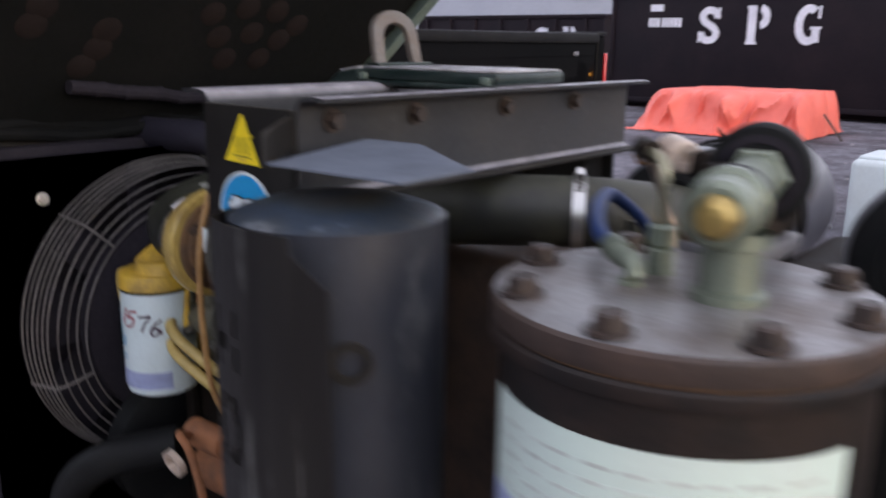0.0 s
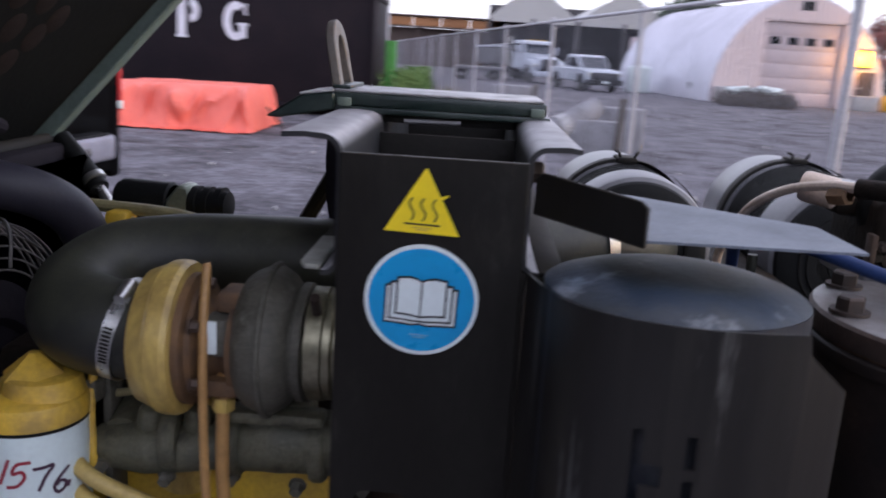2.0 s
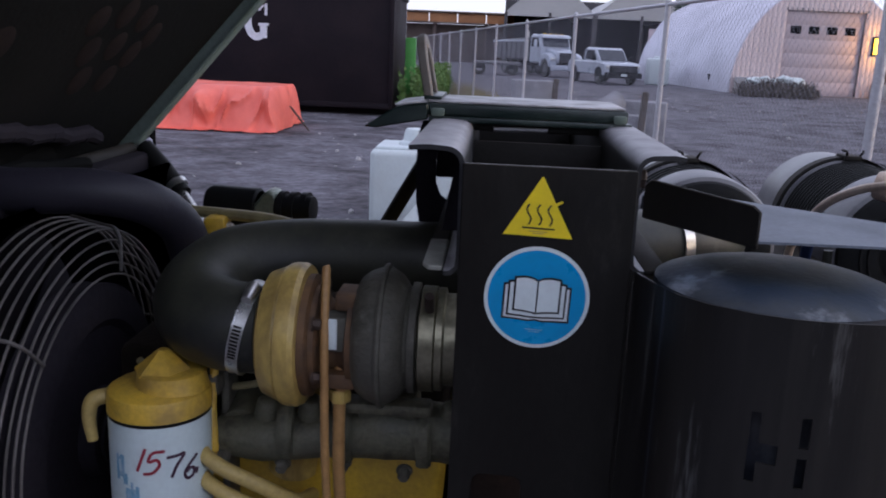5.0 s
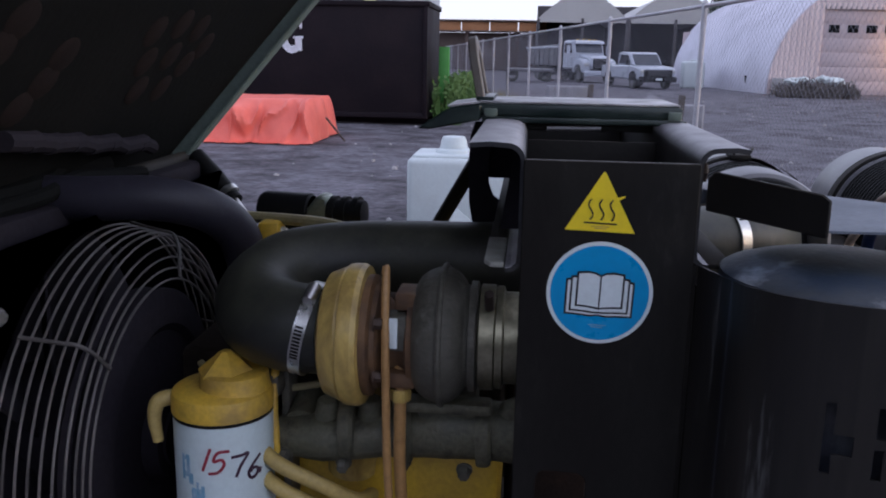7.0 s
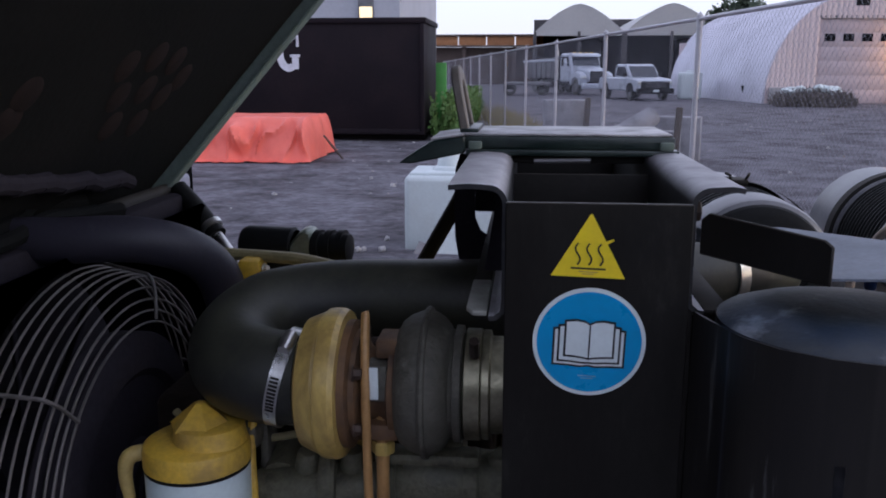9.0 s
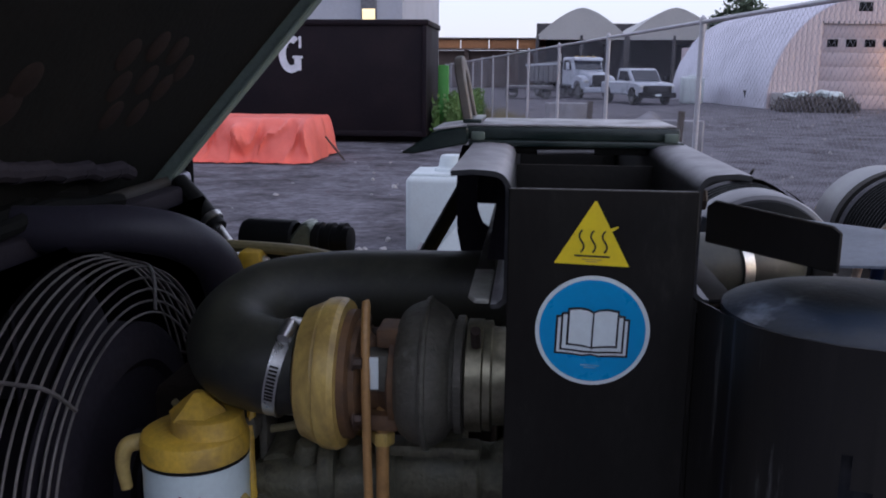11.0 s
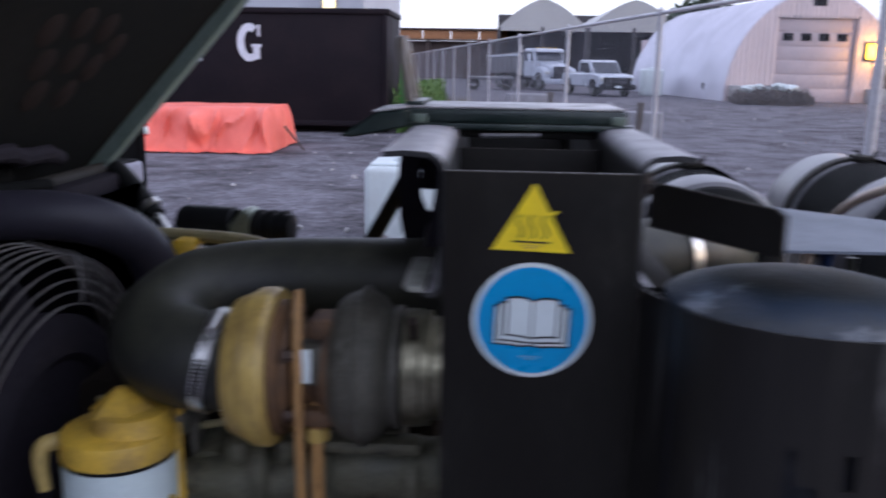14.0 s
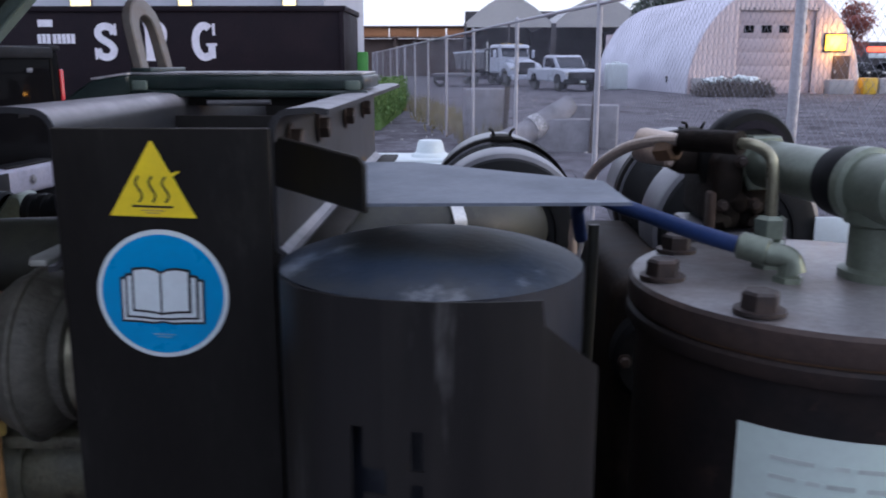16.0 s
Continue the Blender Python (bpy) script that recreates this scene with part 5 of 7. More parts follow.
def build_stickers():
    def tilted(x, y, z, cx, cz, turn):
        about = Matrix.Translation((cx, 0, cz))
        return about @ Matrix.Rotation(radians(turn), 4, "Y") @ about.inverted() @ facing(x, y, z)

    def hot_at(y):
        return tilted(0.0, y, 1.3745, 0.0, 1.39, 1.8)

    def man_at(y):
        return tilted(0.0025, y, 1.3175, 0.0025, 1.3175, 1.8)

    hot = part("hot_surface_sticker", plate([(-0.031, 0), (0.031, 0), (0.0008, 0.0535), (-0.0008, 0.0535)], 0.0006, hot_at(-0.0001)), ST_YELLOW, frame_, "yellow triangular hot-surface warning sticker", smooth=0)
    for k in (-1, 0, 1):
        pts = [(0.0095 * k + 0.0022 * math.sin(s * 6.3 / 10), 0.0105 + 0.0185 * s / 10) for s in range(11)]
        part("heat_wave", plate(ribbon(pts, 0.0014), 0.0005, hot_at(-0.0008)), ST_BLACK, hot, smooth=0)
    part("base_bar", plate([(-0.0145, 0.0068), (0.0145, 0.0068), (0.0145, 0.0082), (-0.0145, 0.0082)], 0.0005, hot_at(-0.0008)), ST_BLACK, hot, smooth=0)
    bm = plate([(-0.008, 0.0042), (0.008, 0.0042), (0.008, 0.005), (-0.008, 0.005)], 0.0004, hot_at(-0.0008))
    plate([(-0.005, 0.0024), (0.005, 0.0024), (0.005, 0.0032), (-0.005, 0.0032)], 0.0004, hot_at(-0.0008), bm=bm)
    part("print_bars", bm, TAN, hot, smooth=0)
    part("peeling_corner", plate([(0.0125, 0.031), (0.019, 0.0335), (0.020, 0.0325), (0.014, 0.0285)], 0.0008, hot_at(-0.001)), ST_YELLOW, hot, smooth=0)
    cx, cz, r = 0.0025, 1.3175, 0.0478
    man = part("manual_sticker", plate(disc_outline(r, 64), 0.0006, man_at(-0.0001)), ST_WHITE, frame_, "round blue read-the-manual sticker with a white open book", smooth=0)
    part("blue_disc", plate(disc_outline(r - 0.0035, 64), 0.0004, man_at(-0.0008)), ST_BLUE, man, smooth=0)
    def page(outline, lift, m, name):
        part(name, plate(outline, 0.0003, man_at(-0.0013 - lift)), m, man, smooth=0)

    def leaf(w, z0, z1, dip, grow):
        """The outline of an open book: two pages that sag to the spine, grown on all sides."""
        top = [(-w - grow, z1 + grow), (-w * 0.55, z1 + 0.0012 + grow), (-w * 0.22, z1 + 0.0002 + grow), (0, z1 - dip + grow)]
        low = [(-w - grow, z0 - grow), (-w * 0.55, z0 - 0.0004 - grow), (-w * 0.22, z0 - 0.0012 - grow), (0, z0 - dip - grow)]
        return low + [(-u, v) for u, v in low[::-1][1:]] + [(-u, v) for u, v in top] + top[::-1][1:]

    for k, (w, z0, z1, dip) in enumerate([(0.0300, -0.0205, 0.0115, 0.0), (0.0258, -0.0168, 0.0145, 0.001), (0.0206, -0.0118, 0.0190, 0.0022)]):
        page(leaf(w, z0, z1, dip, 0.0008), 0.0012 * k, ST_BLACK, "page_edge")
        page(leaf(w, z0, z1, dip, -0.0010), 0.0006 + 0.0012 * k, ST_WHITE, "page")
    page([(-0.0006, -0.0135), (0.0006, -0.0135), (0.0006, 0.0160), (-0.0006, 0.0160)], 0.0038, ST_BLACK, "spine_line")
    bm = plate([(-0.008, -0.0305), (0.008, -0.0305), (0.008, -0.0297), (-0.008, -0.0297)], 0.0003, man_at(-0.0013))
    plate([(-0.005, -0.0325), (0.005, -0.0325), (0.005, -0.0317), (-0.005, -0.0317)], 0.0003, man_at(-0.0013), bm=bm)
    part("print_bars", bm, INK_BLUE, man, smooth=0)


build_stickers()

# top hatch plate with a bent wing, lying on the channels
hatch = thing("top_hatch_plate", "dark green hatch plate with flaking paint and painted sky sheen on top", "hatch", (0, 0.36, 1.45))
part("plate", box((-0.128, 0.283, 1.4535), (0.117, 0.435, 1.4685), 0.003), LID_GREEN, hatch)
# pale skins: flaked paint, plus the sky's pale reflection put into the colour
part("top_skin", box((-0.128, 0.287, 1.4688), (0.114, 0.432, 1.4715), 0.0015), FLAKED, hatch, "flaking paint with pale sky sheen painted in")
part("front_lip", box((-0.125, 0.276, 1.4465), (0.121, 0.284, 1.4535), 0.0015), LID_GREEN, hatch)
part("wing", plate([(-0.205, 1.437), (-0.19, 1.436), (-0.126, 1.449), (-0.126, 1.4685), (-0.165, 1.463)], 0.13, facing(0, 0.405, 0), 0.002), LID_GREEN, hatch, "bent green side wing")
part("wing_skin", plate([(-0.166, 1.4640), (-0.1285, 1.4692), (-0.1285, 1.4712), (-0.167, 1.4658)], 0.122, facing(0, 0.402, 0)), FLAKED, hatch, "flaking paint with pale sky sheen painted in")
for x in (-0.125, 0.095):
    part("latch_tab", box((x + 0.003, 0.2725, 1.4535), (x + 0.019, 0.2765, 1.4635), 0.002), HOOD_EDGE, hatch)
part("loose_wrench", tube([V(-0.045, 0.276, 1.4405), V(0.02, 0.278, 1.4415)], 0.0028, 8, 0), GREY_STEEL, hatch, "worn steel rod")
part("sill_bar", box((-0.07, 0.29, 1.437), (0.083, 0.40, 1.4465), 0.002), BLACK_FLAT, hatch)


def build_eye():
    """A lifting eye: an upright flat bar bent into a narrow arch."""
    e = thing("lifting_eye", "worn brown flat-bar lifting eye standing on the hatch", "lifting eye", (-0.13, 0.36, 1.46))
    out, inn = [], []
    for k in range(13):
        a = math.pi * k / 12
        out.append((0.047 * math.cos(a), 0.052 + 0.035 * math.sin(a)))
        inn.append((0.026 * math.cos(a), 0.048 + 0.020 * math.sin(a)))
    outline = [(0.050, 0), *out, (-0.050, 0), (-0.030, 0), *inn[::-1], (0.030, 0)]
    m = Matrix.Translation((-0.122, 0.362, 1.466)) @ Matrix.Rotation(radians(-11), 4, "Y") @ Matrix(((0, 0, -1, 0), (1, 0, 0, 0), (0, 1, 0, 0), (0, 0, 0, 1)))
    part("bar", plate(outline, 0.011, m, 0.0015), RUSTY_EYE, e)
    part("foot", box((-0.134, 0.305, 1.4715), (-0.112, 0.42, 1.476), 0.001), LID_GREEN, e)
    return e


RUSTY_EYE = material("worn_grey_bar", (0.135, 0.122, 0.110), 0.55, 0.2, second=(0.12, 0.085, 0.06), amount=0.7, big=30, fine=180, bump=0.2)
eye = build_eye()

for ob in (hatch, eye):
    ob.location.y += 0.019

# silver heat shield on its dark bracket
shield = thing("heat_shield", "galvanised sheet heat shield on a black bracket", "heat shield", (0.2, 0, 1.4))


def sheet(corners, thick, bm=None):
    """A bent sheet with the given corners, thickened downwards."""
    bm = bm or bmesh.new()
    top = [bm.verts.new(c) for c in corners]
    low = [bm.verts.new(Vector(c) - V(0, 0, thick)) for c in corners]
    bm.faces.new(top)
    bm.faces.new(low[::-1])
    for k in range(len(top)):
        j = (k + 1) % len(top)
        bm.faces.new((top[j], top[k], low[k], low[j]))
    return bm


part("sheet", sheet([(0.162, -0.093, 1.4000), (0.3205, -0.086, 1.4000), (0.318, 0.005, 1.4005), (0.180, 0.092, 1.4035), (0.104, 0.087, 1.4035)], 0.002), GALV, shield, "bright galvanised sheet")
part("bracket", plate([(0, 0), (0.117, -0.003), (0.117, 0.026), (0.110, 0.030), (0.008, 0.035), (0, 0.029)], 0.003, Matrix.Translation((0.0905, -0.004, 1.3975)) @ Matrix.Rotation(radians(-51.5), 4, "Z") @ Matrix(((1, 0, 0, 0), (0, 0, -1, 0), (0, 1, 0, 0), (0, 0, 0, 1))), 0.001), BLACK, shield)
part("back_lip", sheet([(0.104, 0.089, 1.4015), (0.180, 0.094, 1.4015), (0.180, 0.096, 1.390), (0.104, 0.091, 1.390)], 0.002), GALV, shield)
part("bolt_hole", lathe([(0, 0.0004), (0.0028, 0.0004), (0.0028, 0)], (0.296, -0.022, 1.4003), seg=14), BLACK_FLAT, shield)

# muffler can with a domed end and its cut-out guard
MX, MY, MR = 0.199, -0.042, 0.100
muffler = thing("muffler", "upright black muffler can with a scorched domed end", "muffler", (MX, MY, 0.6))
part("shell", lathe([(0, 0.70), (MR, 0.70), (MR, 1.3535)], (MX, MY, 0), seg=72), MUFFLER, muffler)
# the dome's blue is painted sky reflection, its rings are heat tint
part("dome", lathe([(MR - 0.0005, 1.3535), (MR - 0.004, 1.3560), (MR * 0.80, 1.3618), (MR * 0.6, 1.3668), (MR * 0.4, 1.3700), (MR * 0.2, 1.3716), (0, 1.3720)], (MX, MY, 0), seg=72), DOME, muffler, "scorched dome with the sky's blue reflection painted in")
part("support_leg", box((MX - 0.05, MY + 0.0, 0.54), (MX + 0.05, MY + 0.06, 0.71), 0.004), BLACK_FLAT, muffler)
part("port_ring", lathe([(0.012, 0.0), (0.019, 0.0), (0.019, 0.005), (0.012, 0.005), (0.012, 0)], (MX + MR * 0.80, MY - MR * 0.62, 1.245), (0.78, -0.62, 0), 24), BLACK_FLAT, muffler)

guard = thing("muffler_guard", "satin black sheet guard with cut-out letters in front of the muffler", "guard", (0.2, -0.15, 0.6))


def build_guard():
    """Folded sheet in three facets; the letters H and O are cut right through."""
    path = [(0.0888, 0.004), (0.1005, -0.060), (0.108, -0.090), (0.124, -0.120), (0.150, -0.147), (0.176, -0.1555), (0.203, -0.159), (0.235, -0.158), (0.262, -0.154), (0.295, -0.141)]
    s = [0.0]
    for (a, b), (c, d) in zip(path, path[1:]):
        s.append(s[-1] + math.hypot(c - a, d - b))
    def at(u, z, back=0.0):
        k = max(0, min(len(path) - 2, next((i for i in range(len(s) - 1) if u <= s[i + 1]), len(s) - 2)))
        t = (u - s[k]) / (s[k + 1] - s[k])
        (a, b), (c, d) = path[k], path[k + 1]
        n = Vector((d - b, -(c - a), 0)).normalized()
        return V(a + (c - a) * t, b + (d - b) * t, z) - n * back
    u0 = s[4]
    cells_u = sorted({*s, *(u0 + 0.004 + 0.0035 * k for k in range(16))})
    cells_u = sorted({*cells_u, s[8] + 0.002})
    zs = [0.75, 0.9, 1.02, *(1.10 + 0.008 * k for k in range(25)), 1.30, 1.31]
    def top_at(u):
        if u < s[8] + 0.001:
            return 1.358 - 0.012 * max(0, 1 - u / s[4])
        return 1.344 - 0.029 * (u - s[8] - 0.002) / (s[9] - s[8])
    rows = [(lambda u, z=z: z) for z in zs] + [(lambda u, k=k: 1.31 + (top_at(u) - 1.31) * k / 4) for k in range(1, 5)]
    def cut(u, z):
        a = u - u0
        if 1.226 < z < 1.284:
            if 0.006 < a < 0.0135 or (0.0415 < a < 0.0495 and not 1.250 < z < 1.259):
                return True
            return 1.248 < z < 1.258 and 0.0135 < a < 0.029
        if 1.135 < z < 1.208:
            q = ((a - 0.028) / 0.023) ** 2 + ((z - 1.171) / 0.036) ** 2
            return 0.42 < q < 1.0 and abs(a - 0.028) > 0.004
        return False
    bm = bmesh.new()
    made = {}
    def vert(u, z, back):
        key = (round(u, 5), round(z, 5), back)
        if key not in made:
            made[key] = bm.verts.new(at(u, z, 0.002 if back else 0))
        return made[key]
    for ua, ub in zip(cells_u, cells_u[1:]):
        for za, zb in zip(rows, rows[1:]):
            if cut((ua + ub) / 2, (za(ua) + zb(ua)) / 2):
                continue
            quad = [(ua, za(ua)), (ub, za(ub)), (ub, zb(ub)), (ua, zb(ua))]
            bm.faces.new([vert(u, z, 0) for u, z in quad])
            bm.faces.new([vert(u, z, 1) for u, z in quad][::-1])
    edges = [e for e in bm.edges if len(e.link_faces) == 1]
    side = {}
    for key, v in made.items():
        side[v] = key
    for e in edges:
        ka, kb = side[e.verts[0]], side[e.verts[1]]
        if ka[2] == 0:
            o = [made.get((k[0], k[1], 1)) for k in (ka, kb)]
            if all(o):
                bm.faces.new((e.verts[0], e.verts[1], o[1], o[0]))
    return bm


part("sheet", build_guard(), GUARD, guard, smooth=50)
part("stay", box((0.100, -0.075, 0.54), (0.106, -0.05, 0.80), 0.001), BLACK_FLAT, guard)
part("foot", box((0.15, -0.16, 0.54), (0.25, -0.14, 0.76), 0.003), BLACK_FLAT, guard)

# oil separator tank with a bolted lid
TX, TY, TR = 0.501, 0.046, 0.1495
tank = thing("separator_tank", "black oil separator tank with bolted steel lid and pale label", "pressure tank", (TX, TY, 0.54))
part("vessel", lathe([(0, 0.545), (TR - 0.02, 0.545), (TR - 0.006, 0.58), (TR - 0.006, 1.280), (TR - 0.004, 1.288), (TR - 0.004, 1.296)], (TX, TY, 0), seg=96), TANK_PAINT, tank)
part("lower_flange", lathe([(TR - 0.012, 1.294), (TR + 0.001, 1.2945), (TR + 0.002, 1.297), (TR + 0.002, 1.305), (TR, 1.3075), (TR - 0.012, 1.308)], (TX, TY, 0), seg=96), TANK_PAINT, tank, "rust-stained black tank flange")
part("gasket", lathe([(TR - 0.01, 1.307), (TR - 0.0025, 1.307), (TR - 0.0025, 1.3105), (TR - 0.01, 1.3105)], (TX, TY, 0), seg=96), TAN_DARK, tank)
lid = part("lid", lathe([(TR - 0.01, 1.310), (TR + 0.0005, 1.310), (TR + 0.0015, 1.312), (TR + 0.0015, 1.3275), (TR - 0.001, 1.3305)], (TX, TY, 0), seg=96), LID_RUST, tank, "rust-brown lid edge")
part("lid_face", lathe([(TR - 0.0008, 1.3304), (TR - 0.02, 1.3315), (0, 1.332)], (TX, TY, 0), seg=96), LID_STEEL, lid, "worn bare steel face")
for k in range(8):
    a = radians(183 + 45 * k)
    part("bolt", hexbolt((TX + 0.130 * math.cos(a), TY + 0.130 * math.sin(a), 1.3318), (0, 0, 1), 0.0125, 0.0125), BOLT, lid)


def wrap(u0, u1, z0, z1, r, m, name, parent, at=(TX, TY), n=24, thick=0.0006, label=""):
    """A label bent round an upright cylinder between two angles in degrees."""
    bm = bmesh.new()
    rings = []
    for k in range(n + 1):
        a = radians(u0 + (u1 - u0) * k / n)
        c, s = math.cos(a), math.sin(a)
        rings.append([bm.verts.new((at[0] + q * c, at[1] + q * s, z)) for q, z in ((r, z0), (r + thick, z0), (r + thick, z1), (r, z1))])
    for a, b in zip(rings, rings[1:]):
        for k in range(4):
            bm.faces.new((a[k], a[(k + 1) % 4], b[(k + 1) % 4], b[k]))
    bm.faces.new(rings[0])
    bm.faces.new(rings[-1][::-1])
    return part(name, bm, m, parent, label)


VR = TR - 0.006
lab = wrap(227, 345, 1.095, 1.260, VR + 0.0004, LABEL_WHITE, "data_label", tank, label="pale printed data label")
wrap(227, 300, 1.095, 1.180, VR + 0.0012, LABEL_BLUE, "blue_band", lab)
rl = random.Random(2)
for k in range(7):
    z = 1.243 - 0.013 * k
    a = 236
    while a < 338:
        w = rl.uniform(3, 11)
        wrap(a, min(340, a + w), z - 0.0032, z, VR + 0.0012, LABEL_INK, "print_bar", lab, n=4, thick=0.0004)
        a += w + rl.uniform(1.5, 5)

# pipework on the tank lid
valve = thing("pressure_valve", "olive plated pressure valve with gold end cap on the lid", "valve", (0.535, 0.05, 1.332))
part("neck", lathe([(0.028, 1.330), (0.028, 1.338), (0.0225, 1.340), (0.0225, 1.372), (0.027, 1.374), (0.027, 1.385)], (0.535, 0.045, 0), seg=32), GREEN_METAL, valve)
VALVE_AT, VALVE_AX = (0.537, 0.006, 1.4), (-0.23, 0.97, 0.01)
part("body", lathe([(0, -0.002), (0.021, 0.0), (0.0255, 0.006), (0.0255, 0.045), (0.0295, 0.047), (0.0295, 0.056), (0.0225, 0.058), (0.0225, 0.083), (0.0235, 0.086), (0.0225, 0.092), (0.0215, 0.187)], VALVE_AT, VALVE_AX, 40), GREEN_METAL, valve)
BRASS = material("tarnished_brass", (0.42, 0.30, 0.10), 0.35, 0.8, second=(0.25, 0.18, 0.07), big=40, fine=200)
part("end_cap", lathe([(0, -0.020), (0.010, -0.018), (0.015, -0.010), (0.017, 0.0), (0, 0.001)], VALVE_AT, VALVE_AX, 28), BRASS, valve, "gold end cap")
part("union_ring", lathe([(0.022, 0.0575), (0.0275, 0.059), (0.0285, 0.066), (0.0285, 0.072), (0.0275, 0.081), (0.022, 0.0825)], VALVE_AT, VALVE_AX, 36), AC_BLACK, valve, "black union ring")
part("hex_nut", lathe([(0.020, 0.183), (0.0265, 0.184), (0.0285, 0.187), (0.0285, 0.202), (0.020, 0.204)], VALVE_AT, VALVE_AX, 6), GREEN_METAL, valve, smooth=20)
part("seal_ring", lathe([(0.030, 0.2035), (0.0375, 0.2045), (0.0375, 0.209), (0.030, 0.210)], VALVE_AT, VALVE_AX, 40), FAN_BLACK, valve)
part("back_flange", lathe([(0.020, 0.205), (0.044, 0.206), (0.0475, 0.211), (0.0475, 0.224), (0.044, 0.229), (0.0, 0.230)], VALVE_AT, VALVE_AX, 40), AC_BLACK, valve, "black round back flange")

elbow = thing("hose_elbow_fitting", "olive plated elbow and tee fitting with a blue hose", "pipe fitting", (0.45, 0.04, 1.332))
part("socket", lathe([(0.011, 1.331), (0.011, 1.336), (0.008, 1.337), (0.008, 1.347)], (0.462, 0.03, 0), seg=6), GREEN_METAL, elbow)
part("elbow_body", tube([V(0.466, 0.028, 1.338), V(0.462, 0.031, 1.349), V(0.448, 0.037, 1.3515)], 0.0088, 14, 6), GREEN_METAL, elbow)
part("hose", tube([V(0.452, 0.036, 1.3515), V(0.437, 0.044, 1.354), V(0.405, 0.075, 1.360), V(0.368, 0.135, 1.367), V(0.342, 0.20, 1.368), V(0.334, 0.245, 1.352), V(0.338, 0.272, 1.335), V(0.345, 0.295, 1.31)], 0.0068, 14, 8), BLUE_HOSE, elbow, "blue rubber hose")
part("crimp", lathe([(0.0085, 0), (0.0108, 0.002), (0.0108, 0.022), (0.0085, 0.024)], (0.450, 0.037, 1.352), (-0.62, 0.42, 0.12), 12), GREEN_METAL, elbow)

line = thing("oil_return_line", "bent steel oil line with a black sleeve and a copper tail", "pipe", (0.46, 0.078, 1.332))
part("nut", lathe([(0.0125, 1.331), (0.0125, 1.352), (0.010, 1.354), (0.0125, 1.357), (0.0125, 1.371), (0.008, 1.374)], (0.463, 0.077, 0), seg=6), GREEN_METAL, line, "olive plated hex nuts")
part("steel_tube", tube([V(0.463, 0.077, 1.370), V(0.462, 0.077, 1.405), V(0.459, 0.080, 1.421), V(0.448, 0.086, 1.4285), V(0.435, 0.098, 1.4285)], 0.0047, 12, 8), OUTLET_STEEL, line)
part("sleeve", tube([V(0.440, 0.093, 1.429), V(0.425, 0.113, 1.4285), V(0.407, 0.14, 1.427)], 0.0098, 12, 6), GRIME, line, "black rubber sleeve")
part("copper_tube", tube([V(0.408, 0.138, 1.427), V(0.392, 0.172, 1.424), V(0.370, 0.225, 1.410), V(0.352, 0.28, 1.38), V(0.345, 0.33, 1.33), V(0.344, 0.355, 1.28), V(0.344, 0.36, 1.08)], 0.0052, 10, 8), COPPER, line, "dull copper tube")
part("ball_joint", lathe([(0.005, -0.014), (0.010, -0.011), (0.014, 0.0), (0.010, 0.011), (0.005, 0.014)], (0.344, 0.3605, 1.165), (0, 0, 1), 20), GREEN_METAL, line, "dull plated ball joint")
part("union", lathe([(0.006, 0), (0.0095, 0.002), (0.0105, 0.010), (0.0095, 0.022), (0.006, 0.024)], (0.404, 0.150, 1.418), (-0.4, 0.8, -0.15), 6), TAN_DARK, line, "browned brass union")

reg = thing("regulator_block", "grimy black regulator block behind the tank lid", "regulator", (0.44, 0.21, 1.2))
part("body", box((0.446, 0.172, 1.332), (0.473, 0.290, 1.403), 0.010, seg=3), GRIME, reg)
part("shoulder", box((0.470, 0.178, 1.332), (0.508, 0.285, 1.368), 0.011, seg=3), GRIME, reg)
part("port_arm", box((0.418, 0.212, 1.378), (0.456, 0.252, 1.408), 0.008), GRIME, reg)
part("side_strap", box((0.440, 0.166, 1.330), (0.4465, 0.182, 1.368), 0.002), RUST, reg, "oil-browned steel strap")
rg = random.Random(12)
crust = bmesh.new()
for k in range(16):
    lump(crust, (rg.uniform(0.450, 0.500), 0.176 + rg.uniform(-0.003, 0.004), rg.uniform(1.336, 1.366)), rg.uniform(0.004, 0.009), k * 1.7)
tagged(part("grime_crust", crust, GRIME, reg, smooth=50), "caked oily grime", kind="stuff")
part("base_pad", box((0.436, 0.165, 1.312), (0.512, 0.28, 1.331), 0.004), GREY_STEEL, reg)
for dx, dz in ((0.010, 0.012), (0.058, 0.014), (0.034, 0.056)):
    part("cap_screw", hexbolt((0.447 + 0.6 * dx, 0.1715, 1.345 + 0.9 * dz), (0, -1, 0), 0.0042, 0.005), BOLT, reg)
part("cap", lathe([(0.014, 1.396), (0.014, 1.404), (0.010, 1.408), (0, 1.409)], (0.466, 0.262, 0), seg=24), AC_BLACK, reg)
part("side_port", lathe([(0.015, -0.03), (0.0165, -0.026), (0.0165, 0.004), (0.014, 0.006), (0.006, 0.006), (0.006, 0.0), (0, 0.0)], (0.412, 0.214, 1.4015), (0.75, -0.55, -0.12), 22), COPPER, reg, "pinkish brass port")
part("bracket", box((0.45, 0.225, 1.0), (0.495, 0.265, 1.32), 0.003), GREY_STEEL, reg)


for ob in (tank, valve, elbow, line):
    ob.location.z -= 0.010

